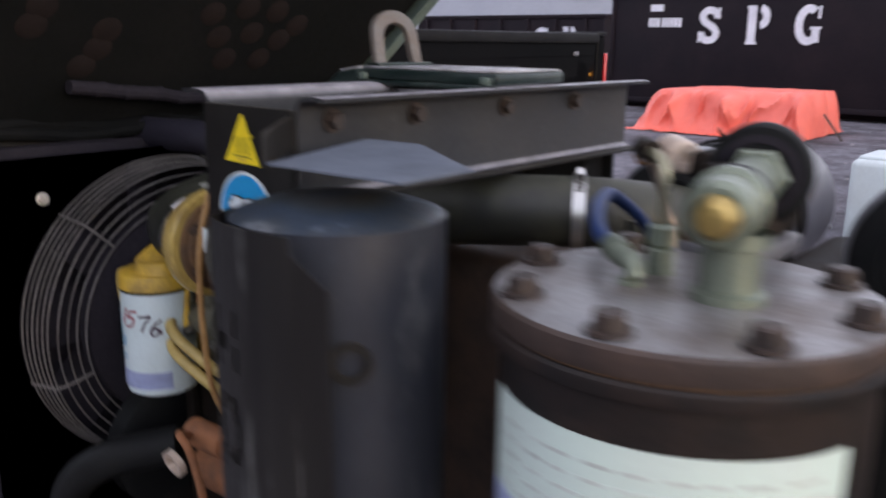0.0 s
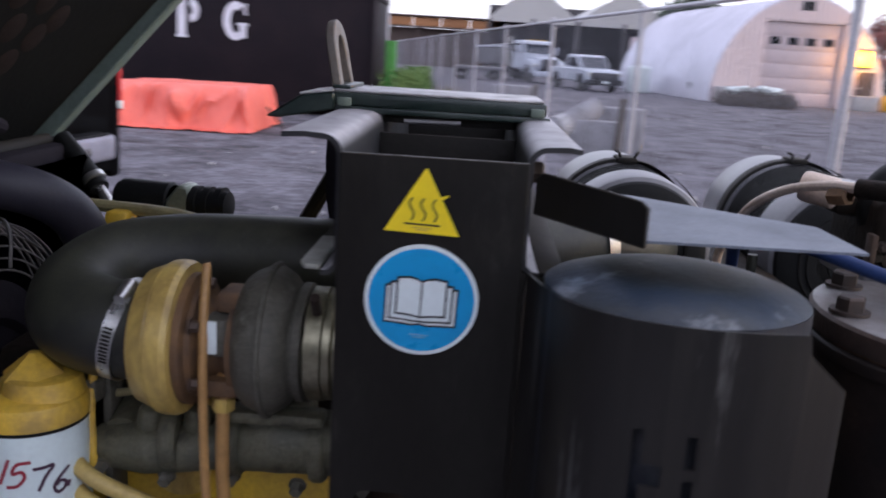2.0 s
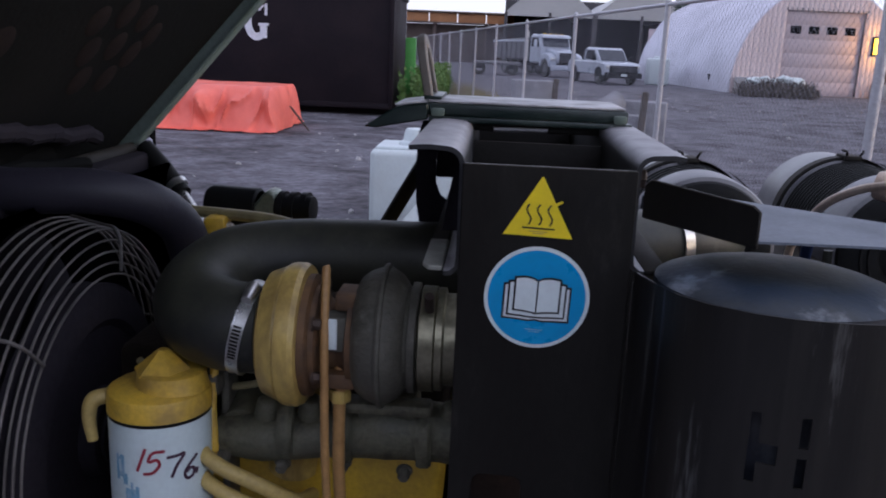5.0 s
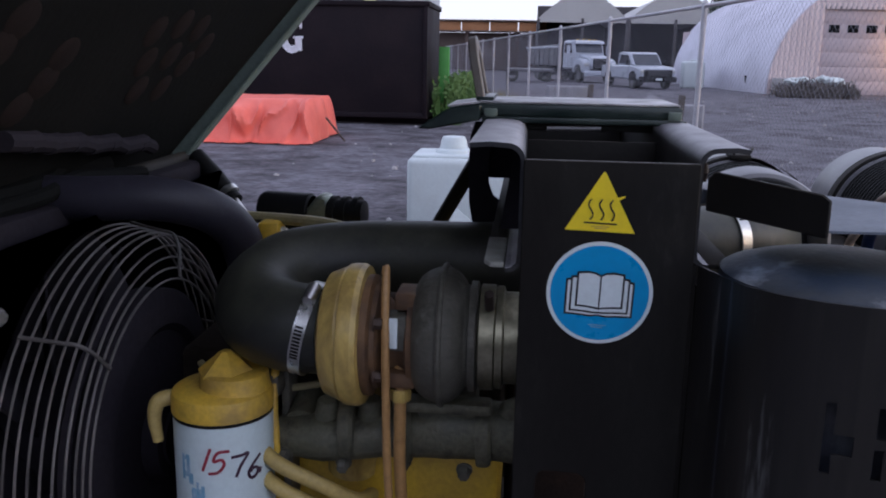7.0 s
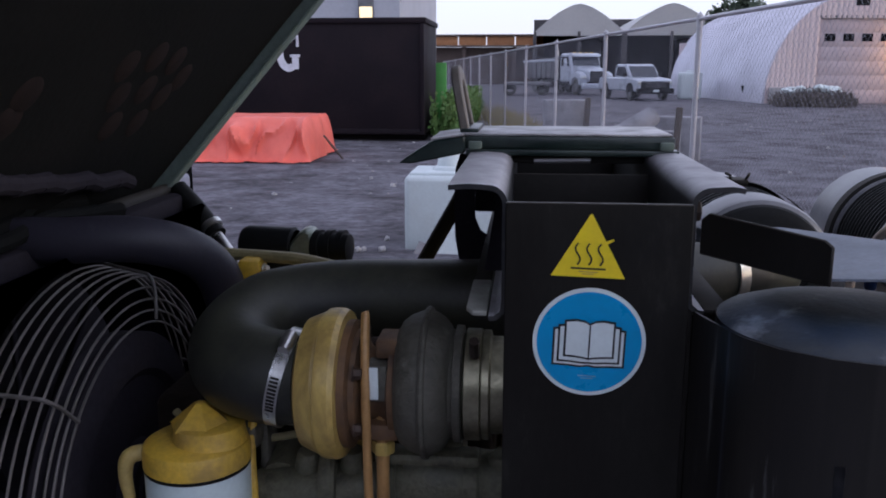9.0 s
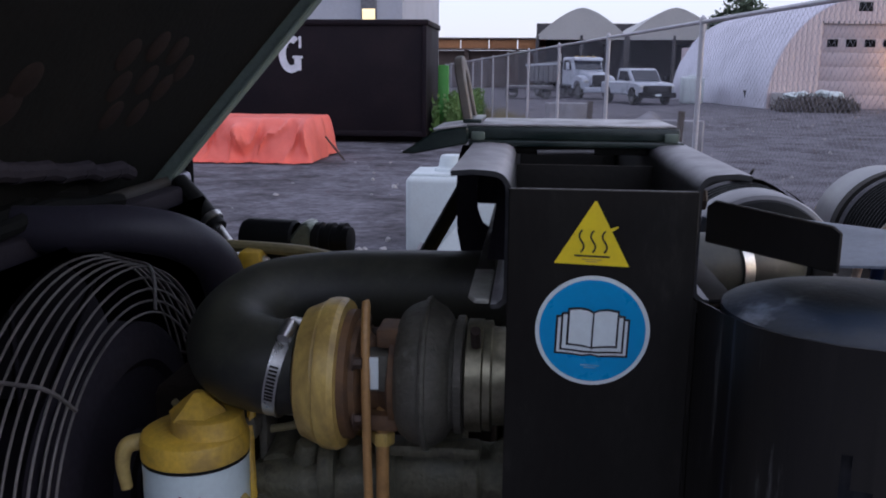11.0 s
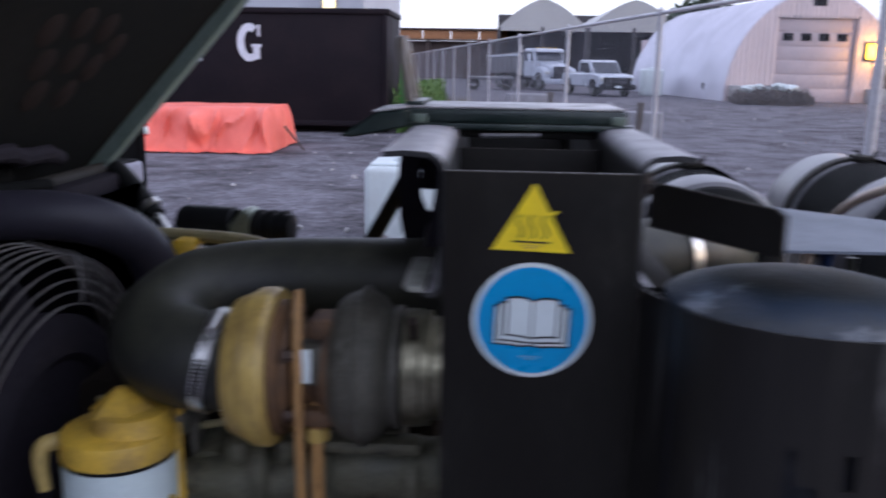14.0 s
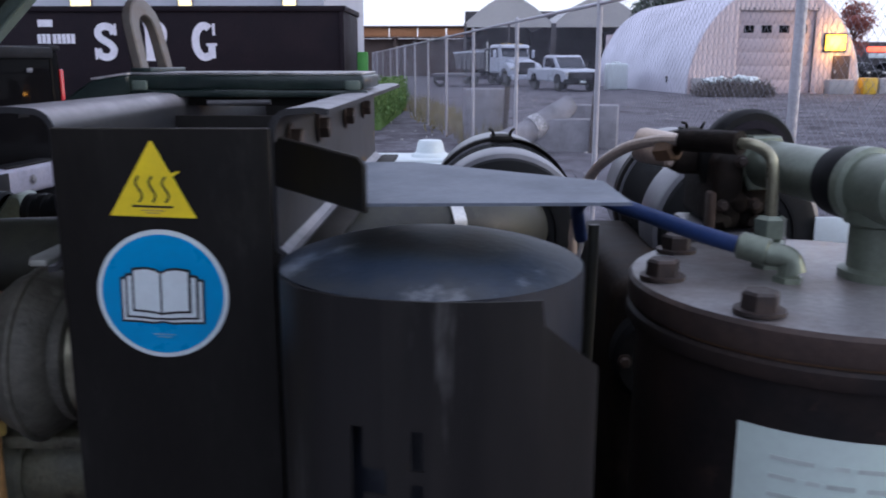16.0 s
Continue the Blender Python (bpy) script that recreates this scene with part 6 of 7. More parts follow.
can = thing("coolant_canister", "grimy black canister low between muffler and tank", "canister", (0.235, 0.33, 0.95))
part("body", lathe([(0, 0.90), (0.046, 0.90), (0.047, 0.91), (0.047, 1.155), (0.043, 1.165), (0, 1.167)], (0.235, 0.33, 0), seg=32), AC_BLACK, can)
part("lid_plate", sheet([(0.19, 0.285, 1.170), (0.285, 0.28, 1.168), (0.29, 0.37, 1.172), (0.20, 0.38, 1.172)], 0.003), RUST, can, "rusty worn plate")
part("stand", box((0.21, 0.31, 0.54), (0.26, 0.35, 0.902), 0.003), BLACK_FLAT, can)
housing = thing("rusty_flywheel_housing", "rusty brown flywheel housing behind the muffler", "housing", (0.05, 0.4, 0.8))
part("cover", box((-0.083, 0.36, 0.60), (0.145, 0.62, 1.215), 0.03, seg=3), RUST, housing)
part("stud_plate", box((0.147, 0.42, 1.02), (0.155, 0.56, 1.14), 0.003), RUST_ORANGE, housing)
for k in range(4):
    part("cap_screw", hexbolt((0.155, 0.44 + 0.1 * (k % 2), 1.04 + 0.08 * (k // 2)), (1, 0, 0), 0.008, 0.009), BOLT, housing)
flex = thing("braided_drain_hose", "grimy braided drain hose beside the tank", "hose", (0.345, 0.235, 1.0))
part("tube", tube([V(0.350, 0.24, 0.85), V(0.345, 0.235, 1.1), V(0.348, 0.235, 1.24), V(0.349, 0.238, 1.325)], 0.0055, 12, 8), RUBBER, flex)
part("hose_foot", box((0.335, 0.225, 0.54), (0.365, 0.255, 0.86), 0.003), BLACK_FLAT, flex)


# ---- air cleaners ----
def build_cleaner(x, y, z, r, long, label, rings, first, ribbed):
    c = thing("air_cleaner", label, "air cleaner", (x, y + long / 2, z), group="air cleaners")
    ax = (0, 1, 0)
    part("shell", lathe([(r * 0.92, 0.012), (r * 0.98, 0.016), (r, 0.022), (r, first - 0.006), (r * 0.955, first), (r * 0.955, first + ribbed), (r, first + ribbed + 0.005), (r, long - 0.02), (r * 0.9, long), (0, long)], (x, y, z), ax, 72), AC_BODY, c)
    part("end_cover", lathe([(0, 0.012), (r * 0.36, 0.012), (r * 0.42, 0.0), (r * 0.80, 0.0), (r * 0.905, 0.006), (r * 0.93, 0.012), (r * 0.92, 0.03)], (x, y, z), ax, 72), AC_BLACK, c, "black ribbed end cover")
    for q in (0.25, 0.52, 0.62):
        part("cover_rib", lathe([(r * q, 0.004), (r * q, -0.003), (r * q + 0.004, -0.003), (r * q + 0.004, 0.004)], (x, y, z), ax, 48), AC_BLACK, c)
    for k in range(rings):
        part("rim_band", lathe([(r * 0.95, 0), (r * 0.99, 0.0005), (r * 0.99, 0.0030 + 0.012 / rings ** 1.3), (r * 0.95, 0.0035 + 0.012 / rings ** 1.3)], (x, y + first + ribbed * (k + 0.3) / rings, z), ax, 72), AC_BLACK, c)
    part("clamp_band", lathe([(r * 1.0, 0), (r * 1.05, 0.002), (r * 1.05, 0.024), (r * 1.0, 0.026)], (x, y + first + ribbed + 0.01, z), ax, 72), BLACK_FLAT, c, "black clamp band")
    latch = part("latch", box((x - 0.016, y + first + ribbed - 0.005, z + r * 1.0), (x + 0.016, y + first + ribbed + 0.04, z + r * 1.0 + 0.009), 0.003), BLACK_FLAT, c)
    for s in (-1, 1):
        part("latch_hook", tube([V(x + 0.011 * s, y + first + ribbed, z + r + 0.008), V(x + 0.014 * s, y + first + ribbed - 0.005, z + r + 0.016), V(x + 0.018 * s, y + first + ribbed + 0.005, z + r + 0.018)], 0.0022, 6, 4), BLACK_FLAT, latch)
    tail = []
    for k in range(10):
        a, q = radians(6 + 7.0 * k), r * (1.055 + 0.0015 * k * k)
        tail.append(V(x + q * math.sin(a), y + first + ribbed + 0.008 - 0.0015 * k, z + q * math.cos(a)))
    strap = bmesh.new()
    edges = [[strap.verts.new(p + V(0, d, 0)) for d in (-0.013, 0.013)] for p in tail]
    for e, g in zip(edges, edges[1:]):
        strap.faces.new((e[0], e[1], g[1], g[0]))
    bmesh.ops.solidify(strap, geom=list(strap.faces), thickness=0.006)
    part("strap_tail", strap, BLACK_FLAT, c, "loose black strap end")
    part("saddle", box((x - r * 0.7, y + 0.1, 0.54), (x + r * 0.7, y + 0.16, z - r * 0.72), 0.004), BLACK_FLAT, c)
    return c


build_cleaner(0.276, 0.50, 1.261, 0.107, 0.36, "grey air cleaner canister with black end cover and clamp band", 4, 0.09, 0.07)
large_cleaner = build_cleaner(0.592, 0.54, 1.254, 0.115, 0.42, "large grey air cleaner canister with fine black ribs", 13, 0.105, 0.155)
part("white_plate", box((0.690, 0.5355, 1.236), (0.800, 0.5395, 1.280), 0.001), ST_WHITE, large_cleaner, "plain white plate")
air_end = thing("compressor_air_end", "grimy black cast compressor air end between the air cleaners", "compressor", (0.44, 0.5, 0.54))
part("casting", box((0.395, 0.36, 0.54), (0.50, 0.78, 1.235), 0.03, seg=3), GRIME, air_end)
part("side_cover", lathe([(0, 0), (0.05, 0.0), (0.056, 0.006), (0.056, 0.03), (0.0, 0.031)], (0.447, 0.33, 1.15), (0, 1, 0), 32), AC_BLACK, air_end)
for k in range(6):
    a = radians(60 * k)
    part("cover_bolt", hexbolt((0.447 + 0.043 * math.cos(a), 0.330, 1.15 + 0.043 * math.sin(a)), (0, -1, 0), 0.006, 0.008), BOLT, air_end)
# intake hose from the turbocharger round to the first air cleaner
hose = thing("intake_hose", "fat black rubber intake hose with steel band clamps", "hose", (-0.2, 0.26, 1.25))
part("tube", tube([V(-0.282, 0.125, 1.228), V(-0.325, 0.127, 1.229), V(-0.360, 0.148, 1.234), V(-0.374, 0.195, 1.246), V(-0.350, 0.245, 1.262), V(-0.285, 0.272, 1.270), V(-0.20, 0.278, 1.273), V(-0.10, 0.280, 1.275), V(0.0, 0.305, 1.281), V(0.10, 0.340, 1.288), V(0.18, 0.380, 1.291), V(0.225, 0.408, 1.289), V(0.256, 0.440, 1.283), V(0.272, 0.475, 1.275), V(0.279, 0.515, 1.268)], [0.049, 0.050, 0.051, 0.051, 0.051, 0.050, 0.050, 0.050, 0.049, 0.048, 0.047, 0.048, 0.05, 0.052, 0.054], 36, 8), RUBBER, hose)


def band_clamp(at, axis, r, width, parent, screw_at):
    """A worm-drive band: the angle of its screw runs from straight up (0) towards the viewer's side (90)."""
    ax = Vector(axis).normalized()
    up = (V(0, 0, 1) - ax * ax.z).normalized()
    front = up.cross(ax)
    if front.y > 0:
        front = -front
    def spot(a, q, h=width / 2):
        return Vector(at) + ax * h + (up * math.cos(a) + front * math.sin(a)) * q
    c = part("band_clamp", lathe([(r, 0), (r + 0.0022, 0.0), (r + 0.0022, width), (r, width)], at, axis, 56), CHROME, parent, "bright steel band clamp")
    t = front * math.cos(screw_at) - up * math.sin(screw_at)
    part("screw", lathe([(0.005, -0.013), (0.0072, -0.010), (0.0072, 0.004), (0.006, 0.006), (0.006, 0.013), (0, 0.013)], spot(screw_at, r + 0.005), t, 12), CHROME, c)
    for k in range(10):
        a = screw_at + 0.75 + 0.075 * k
        o = up * math.cos(a) + front * math.sin(a)
        m = Matrix(((*o.cross(ax), 0), (*ax, 0), (*o, 0), (0, 0, 0, 1))).transposed()
        m.translation = spot(a, r + 0.0023)
        part("slot", moved(box((-0.0012, -width * 0.33, -0.0004), (0.0012, width * 0.33, 0.0004)), m), BLACK_FLAT, c, smooth=0)
    return c


band_clamp((-0.306, 0.1265, 1.2295), (1, -0.05, -0.22), 0.0508, 0.0135, hose, radians(28))
band_clamp((0.186, 0.3835, 1.2908), (1, 0.6, 0.0), 0.0485, 0.016, hose, radians(-35))


# ---- turbocharger ----
turbo = thing("turbocharger", "turbocharger with a grimy yellow compressor housing and cast-iron turbine", "turbocharger", (-0.2, 0.125, 1.228))
AX, TYY, TZ = (1, 0, 0), 0.125, 1.2245
part("inlet_collar", lathe([(0.044, -0.300), (0.046, -0.300), (0.046, -0.284), (0.052, -0.280), (0.052, -0.272)], (0, TYY, TZ), AX, 48), CHROME, turbo)
part("compressor_housing", lathe([(0.050, -0.2795), (0.060, -0.2790), (0.0672, -0.2755), (0.0742, -0.2585), (0.0738, -0.2560), (0.0772, -0.2548), (0.0782, -0.2500), (0.0782, -0.2400), (0.0755, -0.2345), (0.062, -0.233)], (0, TYY, TZ), AX, 72), TAN, turbo, "browned yellow compressor housing", smooth=22)
# dark brown here paints the shade in the recess behind the housing
part("back_plate", lathe([(0.063, -0.234), (0.0665, -0.2335), (0.0665, -0.226), (0.060, -0.2235), (0.03, -0.222)], (0, TYY, TZ), AX, 60), TAN_DARK, turbo, "brown back plate darkened for the shade beside the housing")
part("discharge", tube([V(-0.262, 0.165, 1.185), V(-0.262, 0.19, 1.15), V(-0.264, 0.20, 1.09), V(-0.27, 0.21, 1.02)], [0.034, 0.033, 0.031, 0.031], 24, 6), TAN, turbo)
part("bearing_housing", lathe([(0.058, -0.224), (0.058, -0.218), (0.046, -0.215), (0.038, -0.207), (0.036, -0.198), (0.040, -0.190), (0.052, -0.186), (0.052, -0.179)], (0, TYY, TZ), AX, 48), TAN_DARK, turbo, "rust-stained bearing housing")
for k in range(6):
    a = radians(30 + 60 * k)
    part("housing_bolt", hexbolt((-0.2195, TYY + 0.058 * math.cos(a), TZ + 0.058 * math.sin(a)), (1, 0, 0), 0.006, 0.008), RUST, turbo)
part("oil_inlet_plate", box((-0.200, 0.095, 1.262), (-0.168, 0.14, 1.281), 0.003), TAN_DARK, turbo)
part("name_tag", box((-0.2035, 0.0765, 1.226), (-0.1945, 0.0795, 1.259), 0.001), ST_WHITE, turbo, "bright riveted metal tag")
part("tag_block", box((-0.208, 0.080, 1.222), (-0.186, 0.11, 1.26), 0.003), IRON, turbo)
part("turbine_housing", lathe([(0.05, -0.180), (0.056, -0.1795), (0.063, -0.176), (0.0695, -0.168), (0.0735, -0.158), (0.0745, -0.1535), (0.078, -0.1525), (0.079, -0.150), (0.078, -0.1475), (0.0745, -0.1465), (0.073, -0.142), (0.068, -0.134), (0.061, -0.128), (0.056, -0.1255), (0.054, -0.121)], (0, TYY, TZ + 0.004), AX, 64), IRON, turbo, "dark cast-iron turbine housing")
part("outlet_flange", lathe([(0.054, -0.122), (0.060, -0.121), (0.060, -0.114), (0.053, -0.112)], (0, TYY, TZ + 0.004), AX, 48), IRON, turbo)
part("exhaust_outlet", lathe([(0.052, -0.116), (0.052, -0.095), (0.056, -0.093), (0.056, -0.086), (0.05, -0.084), (0.05, -0.03)], (0, TYY, TZ + 0.004), AX, 48), OUTLET_STEEL, turbo, "dull steel exhaust outlet")
part("v_band", lathe([(0.052, -0.112), (0.0572, -0.110), (0.0572, -0.095), (0.052, -0.093)], (0, TYY, TZ + 0.004), AX, 48), OUTLET_STEEL, turbo)
part("v_band_bolt", tube([V(-0.100, 0.085, 1.273), V(-0.100, 0.07, 1.292)], 0.005, 8, 0), BOLT, turbo)
part("oil_feed_pipe", tube([V(-0.2095, 0.098, 1.3090), V(-0.2095, 0.096, 1.304), V(-0.2075, 0.078, 1.252), V(-0.2055, 0.070, 1.195), V(-0.204, 0.070, 1.11), V(-0.202, 0.08, 1.02), V(-0.21, 0.12, 0.94)], [0.0028, 0.0045, 0.0045, 0.0045, 0.0045, 0.0045, 0.0045], 12, 8), PIPE_BROWN, turbo, "browned oil feed pipe")
part("oil_drain", tube([V(-0.195, 0.105, 1.20), V(-0.194, 0.098, 1.17), V(-0.194, 0.096, 1.09), V(-0.192, 0.11, 1.0), V(-0.20, 0.16, 0.93)], 0.0068, 14, 8), PIPE_BROWN, turbo, "browned oil drain pipe")
part("drain_nut", lathe([(0.0105, 0), (0.012, 0.002), (0.012, 0.012), (0.010, 0.014)], (-0.194, 0.098, 1.160), (0, 0.05, 1), 6), TAN, turbo)
part("drain_flange", box((-0.212, 0.085, 1.178), (-0.176, 0.13, 1.196), 0.004), TAN_DARK, turbo)
part("mounting_foot", box((-0.175, 0.135, 1.10), (-0.115, 0.19, 1.17), 0.006), IRON, turbo)

# ---- engine ----
engine = thing("diesel_engine", "grimy diesel engine with a yellow block and cast-iron manifold", "engine", (-0.3, 0.4, 0.54))
part("block", box((-0.50, 0.20, 0.955), (-0.085, 0.62, 1.048), 0.015), BRIGHT_YELLOW, engine, "bright yellow engine block")
part("crankcase", box((-0.495, 0.205, 0.60), (-0.09, 0.615, 0.954), 0.02), GRIME, engine, "oily dark crankcase")
for k in range(4):
    part("crankcase_rib", box((-0.45 + 0.1 * k, 0.188, 0.64), (-0.43 + 0.1 * k, 0.206, 0.94), 0.006), GRIME, engine)
part("cylinder_head", box((-0.49, 0.21, 1.048), (-0.085, 0.60, 1.165), 0.012), GRIME, engine, "oily dark cylinder head")
for k in range(4):
    part("head_bolt", hexbolt((-0.46 + 0.055 * k, 0.210, 1.085 + 0.04 * (k % 2)), (0, -1, 0), 0.009, 0.012), IRON, engine)
part("injector_pipe", tube([V(-0.46, 0.205, 1.15), V(-0.42, 0.18, 1.13), V(-0.34, 0.175, 1.135), V(-0.26, 0.185, 1.15)], 0.0045, 10, 8), OLIVE_RAIL, engine, "faded olive injector pipe")
part("rocker_cover", box((-0.47, 0.33, 1.165), (-0.085, 0.58, 1.225), 0.025, seg=3), YELLOW, engine)
part("oil_pan", box((-0.46, 0.24, 0.545), (-0.12, 0.58, 0.605), 0.02), BLACK_FLAT, engine)
man = part("exhaust_manifold", tube([V(-0.345, 0.155, 1.084), V(-0.29, 0.150, 1.088), V(-0.22, 0.148, 1.095), V(-0.15, 0.150, 1.108), V(-0.09, 0.155, 1.105), V(-0.05, 0.16, 1.10)], [0.022, 0.029, 0.025, 0.036, 0.034, 0.037], 24, 8), MANIFOLD, engine, "oily cast-iron manifold with shadow contrast painted into its blotches")
for k in range(4):
    part("runner", tube([V(-0.32 + 0.085 * k, 0.155, 1.098), V(-0.32 + 0.085 * k, 0.205, 1.11)], 0.021, 16, 0), MANIFOLD, man)
part("manifold_bar", box((-0.205, 0.105, 1.142), (-0.095, 0.135, 1.156), 0.005), MANIFOLD, man)
for x in (-0.262, -0.196, -0.106):
    part("joint_flange", lathe([(0.02, -0.009), (0.036, -0.008), (0.038, -0.004), (0.038, 0.005), (0.035, 0.009), (0.02, 0.010)], (x, 0.150, 1.103), (1, 0.05, 0.03), 28), MANIFOLD, man)
for x, z in ((-0.285, 1.128), (-0.235, 1.132), (-0.135, 1.140), (-0.075, 1.134)):
    part("casting_boss", lathe([(0, 0.012), (0.009, 0.011), (0.013, 0.006), (0.016, -0.012)], (x, 0.145, z), (0.1, -0.4, 1), 16), MANIFOLD, man)
part("riser", box((-0.180, 0.125, 1.115), (-0.112, 0.180, 1.160), 0.010), MANIFOLD, man)
for k in range(5):
    part("manifold_bolt", hexbolt((-0.335 + 0.07 * k, 0.135, 1.071 - 0.006 * (k % 2)), (0, -1, -0.3), 0.007, 0.012), IRON, man)
for dz in (0, -0.03):
    part("fuel_pipe", tube([V(-0.375, 0.13, 1.095 + dz), V(-0.335, 0.10, 1.077 + dz), V(-0.285, 0.105, 1.05 + dz), V(-0.25, 0.13, 1.02 + dz), V(-0.24, 0.18, 1.0 + dz)], 0.0085, 12, 8), PIPE_YELLOW, engine, "yellow pipe")
part("front_bracket", box((-0.345, 0.16, 0.98), (-0.335, 0.20, 1.20), 0.003), IRON, engine)
part("bracket_stay", tube([V(-0.345, 0.155, 1.20), V(-0.348, 0.14, 1.14), V(-0.343, 0.13, 1.07)], 0.005, 8, 6), YELLOW, engine)
rail = part("yellow_rail", tube([V(-0.53, 0.47, 1.284), V(-0.44, 0.45, 1.286), V(-0.36, 0.42, 1.288), V(-0.31, 0.40, 1.284)], 0.0085, 10, 6), OLIVE_RAIL, engine, "faded olive rail pipe")
part("rail_clip", box((-0.452, 0.415, 1.235), (-0.420, 0.455, 1.286), 0.006), BRIGHT_YELLOW, rail, "bright yellow clip")
part("clip_post", box((-0.445, 0.43, 1.16), (-0.428, 0.45, 1.24), 0.003), YELLOW, engine)
part("rail_bolt", hexbolt((-0.418, 0.43, 1.272), (1, -0.3, 0), 0.005, 0.006), CHROME, rail)

alt = thing("alternator", "dusty black ribbed cylinder unit beyond the engine rail", "alternator", (-0.42, 0.56, 1.29))
part("body", lathe([(0, 0), (0.025, 0.002), (0.029, 0.01), (0.029, 0.085), (0.025, 0.088)], (-0.49, 0.56, 1.280), (1, -0.15, 0.0), 36), AC_BLACK, alt)
part("wedge", plate([(0, 0), (0.060, 0), (0.056, 0.047), (0.040, 0.050)], 0.05, facing(-0.432, 0.58, 1.258), 0.004), GREEN_METAL, alt, "dusty olive casting")
for k in range(3):
    part("rib", lathe([(0.020, 0), (0.026, 0.001), (0.026, 0.010), (0.020, 0.011)], (-0.372 + 0.018 * k, 0.545, 1.281), (1, -0.15, 0), 30), AC_BLACK, alt)
part("core", lathe([(0, 0), (0.021, 0), (0.021, 0.058), (0.012, 0.06), (0, 0.06)], (-0.375, 0.545, 1.281), (1, -0.15, 0), 30), AC_BLACK, alt)
part("stand", box((-0.47, 0.54, 1.15), (-0.36, 0.58, 1.262), 0.005), BLACK_FLAT, alt)

# ---- spin-on filter ----
FX, FY, FR = -0.400, 0.118, 0.0555
flt = thing("oil_filter", "white spin-on oil filter under a yellow filter head", "oil filter", (FX, FY, 0.96))
part("can", lathe([(0, 0.962), (FR * 0.8, 0.962), (FR * 0.95, 0.967), (FR, 0.978), (FR, 1.128), (FR * 0.99, 1.1305)], (FX, FY, 0), seg=72), WHITE_CAN, flt)
part("seam_ring", lathe([(FR * 0.98, 1.129), (FR * 1.005, 1.1295), (FR * 1.005, 1.133), (FR * 0.98, 1.1335)], (FX, FY, 0), seg=72), AC_BLACK, flt)
head_ = part("filter_head", lathe([(FR * 0.97, 1.132), (FR * 1.02, 1.134), (FR * 1.02, 1.151), (FR * 0.99, 1.156), (FR * 0.90, 1.159), (FR * 0.5, 1.162), (0, 1.163)], (FX, FY, 0), seg=64), YELLOW, flt, "grimy yellow filter head", smooth=30)
part("boss", lathe([(0.040, 1.158), (0.0385, 1.164), (0.037, 1.177), (0.034, 1.178), (0.0, 1.180)], (FX + 0.015, FY, 0), seg=40), YELLOW, head_, smooth=30)
part("crown", lathe([(0.034, 1.1775), (0.030, 1.181), (0.016, 1.193), (0.006, 1.2015), (0, 1.202)], (FX + 0.006, FY, -0.002), seg=6), YELLOW, head_, smooth=18)
part("side_lug", tube([V(FX - 0.05, FY - 0.01, 1.146), V(FX - 0.068, FY - 0.018, 1.142), V(FX - 0.073, FY - 0.02, 1.122), V(FX - 0.070, FY - 0.02, 1.095)], [0.0085, 0.009, 0.0075, 0.006], 14, 6), PIPE_YELLOW, head_)
part("mount_arm", box((FX + 0.01, FY + 0.02, 1.135), (FX + 0.06, FY + 0.13, 1.165), 0.008), IRON, head_)
wrap(195, 345, 0.966 + 0.012, 1.005, FR + 0.0003, LABEL_BLUE, "blue_base_band", flt, (FX, FY), 30, 0.0003)


def on_can(points, width, m, name, a0, z0, size):
    """A marker stroke laid on the can: points in letter units."""
    out = ribbon(points, width)
    bm = bmesh.new()
    rings = []
    half = len(out) // 2
    for k in range(half):
        pair = []
        for u, v in (out[k], out[-1 - k]):
            a = radians(a0) + u * size / FR
            for q in (FR + 0.0005, FR + 0.0010):
                pair.append(bm.verts.new((FX + q * math.cos(a), FY + q * math.sin(a), z0 + v * size)))
        rings.append(pair)
    for a, b in zip(rings, rings[1:]):
        for i, j in ((0, 1), (1, 3), (3, 2), (2, 0)):
            bm.faces.new((a[i], a[j], b[j], b[i]))
    return part(name, bm, m, flt, smooth=0)


def fine(points, n=6):
    return [tuple(q[:2]) for q in smooth_path([(*p, 0) for p in points], n)]


DIGITS = {"1": [[(0.10, 0.0), (0.28, 1.0)]],
          "5": [[(0.75, 0.98), (0.28, 0.92), (0.18, 0.55), (0.48, 0.62), (0.62, 0.38), (0.42, 0.06), (0.05, 0.0)]],
          "7": [[(0.05, 0.90), (0.45, 0.92), (0.75, 0.95), (0.52, 0.5), (0.38, 0.0)]],
          "6": [[(0.62, 0.95), (0.30, 0.62), (0.14, 0.28), (0.30, 0.02), (0.55, 0.10), (0.55, 0.36), (0.36, 0.44), (0.20, 0.30)]]}
for ch, a0, dz, m in (("1", 262, 0.006, INK_RED), ("5", 270, 0.003, INK_RED), ("7", 291, -0.003, INK_DARK), ("6", 311, -0.009, INK_DARK)):
    for stroke in DIGITS[ch]:
        on_can([(u + 0.18 * v, v) for u, v in fine(stroke)], 0.125, m, "marker_digit", a0, 1.0745 + dz, 0.0265)
on_can([(0, 0), (0.05, 0.15), (0.1, 0.3)], 0.2, INK_DARK, "marker_dot", 330, 1.068, 0.022)
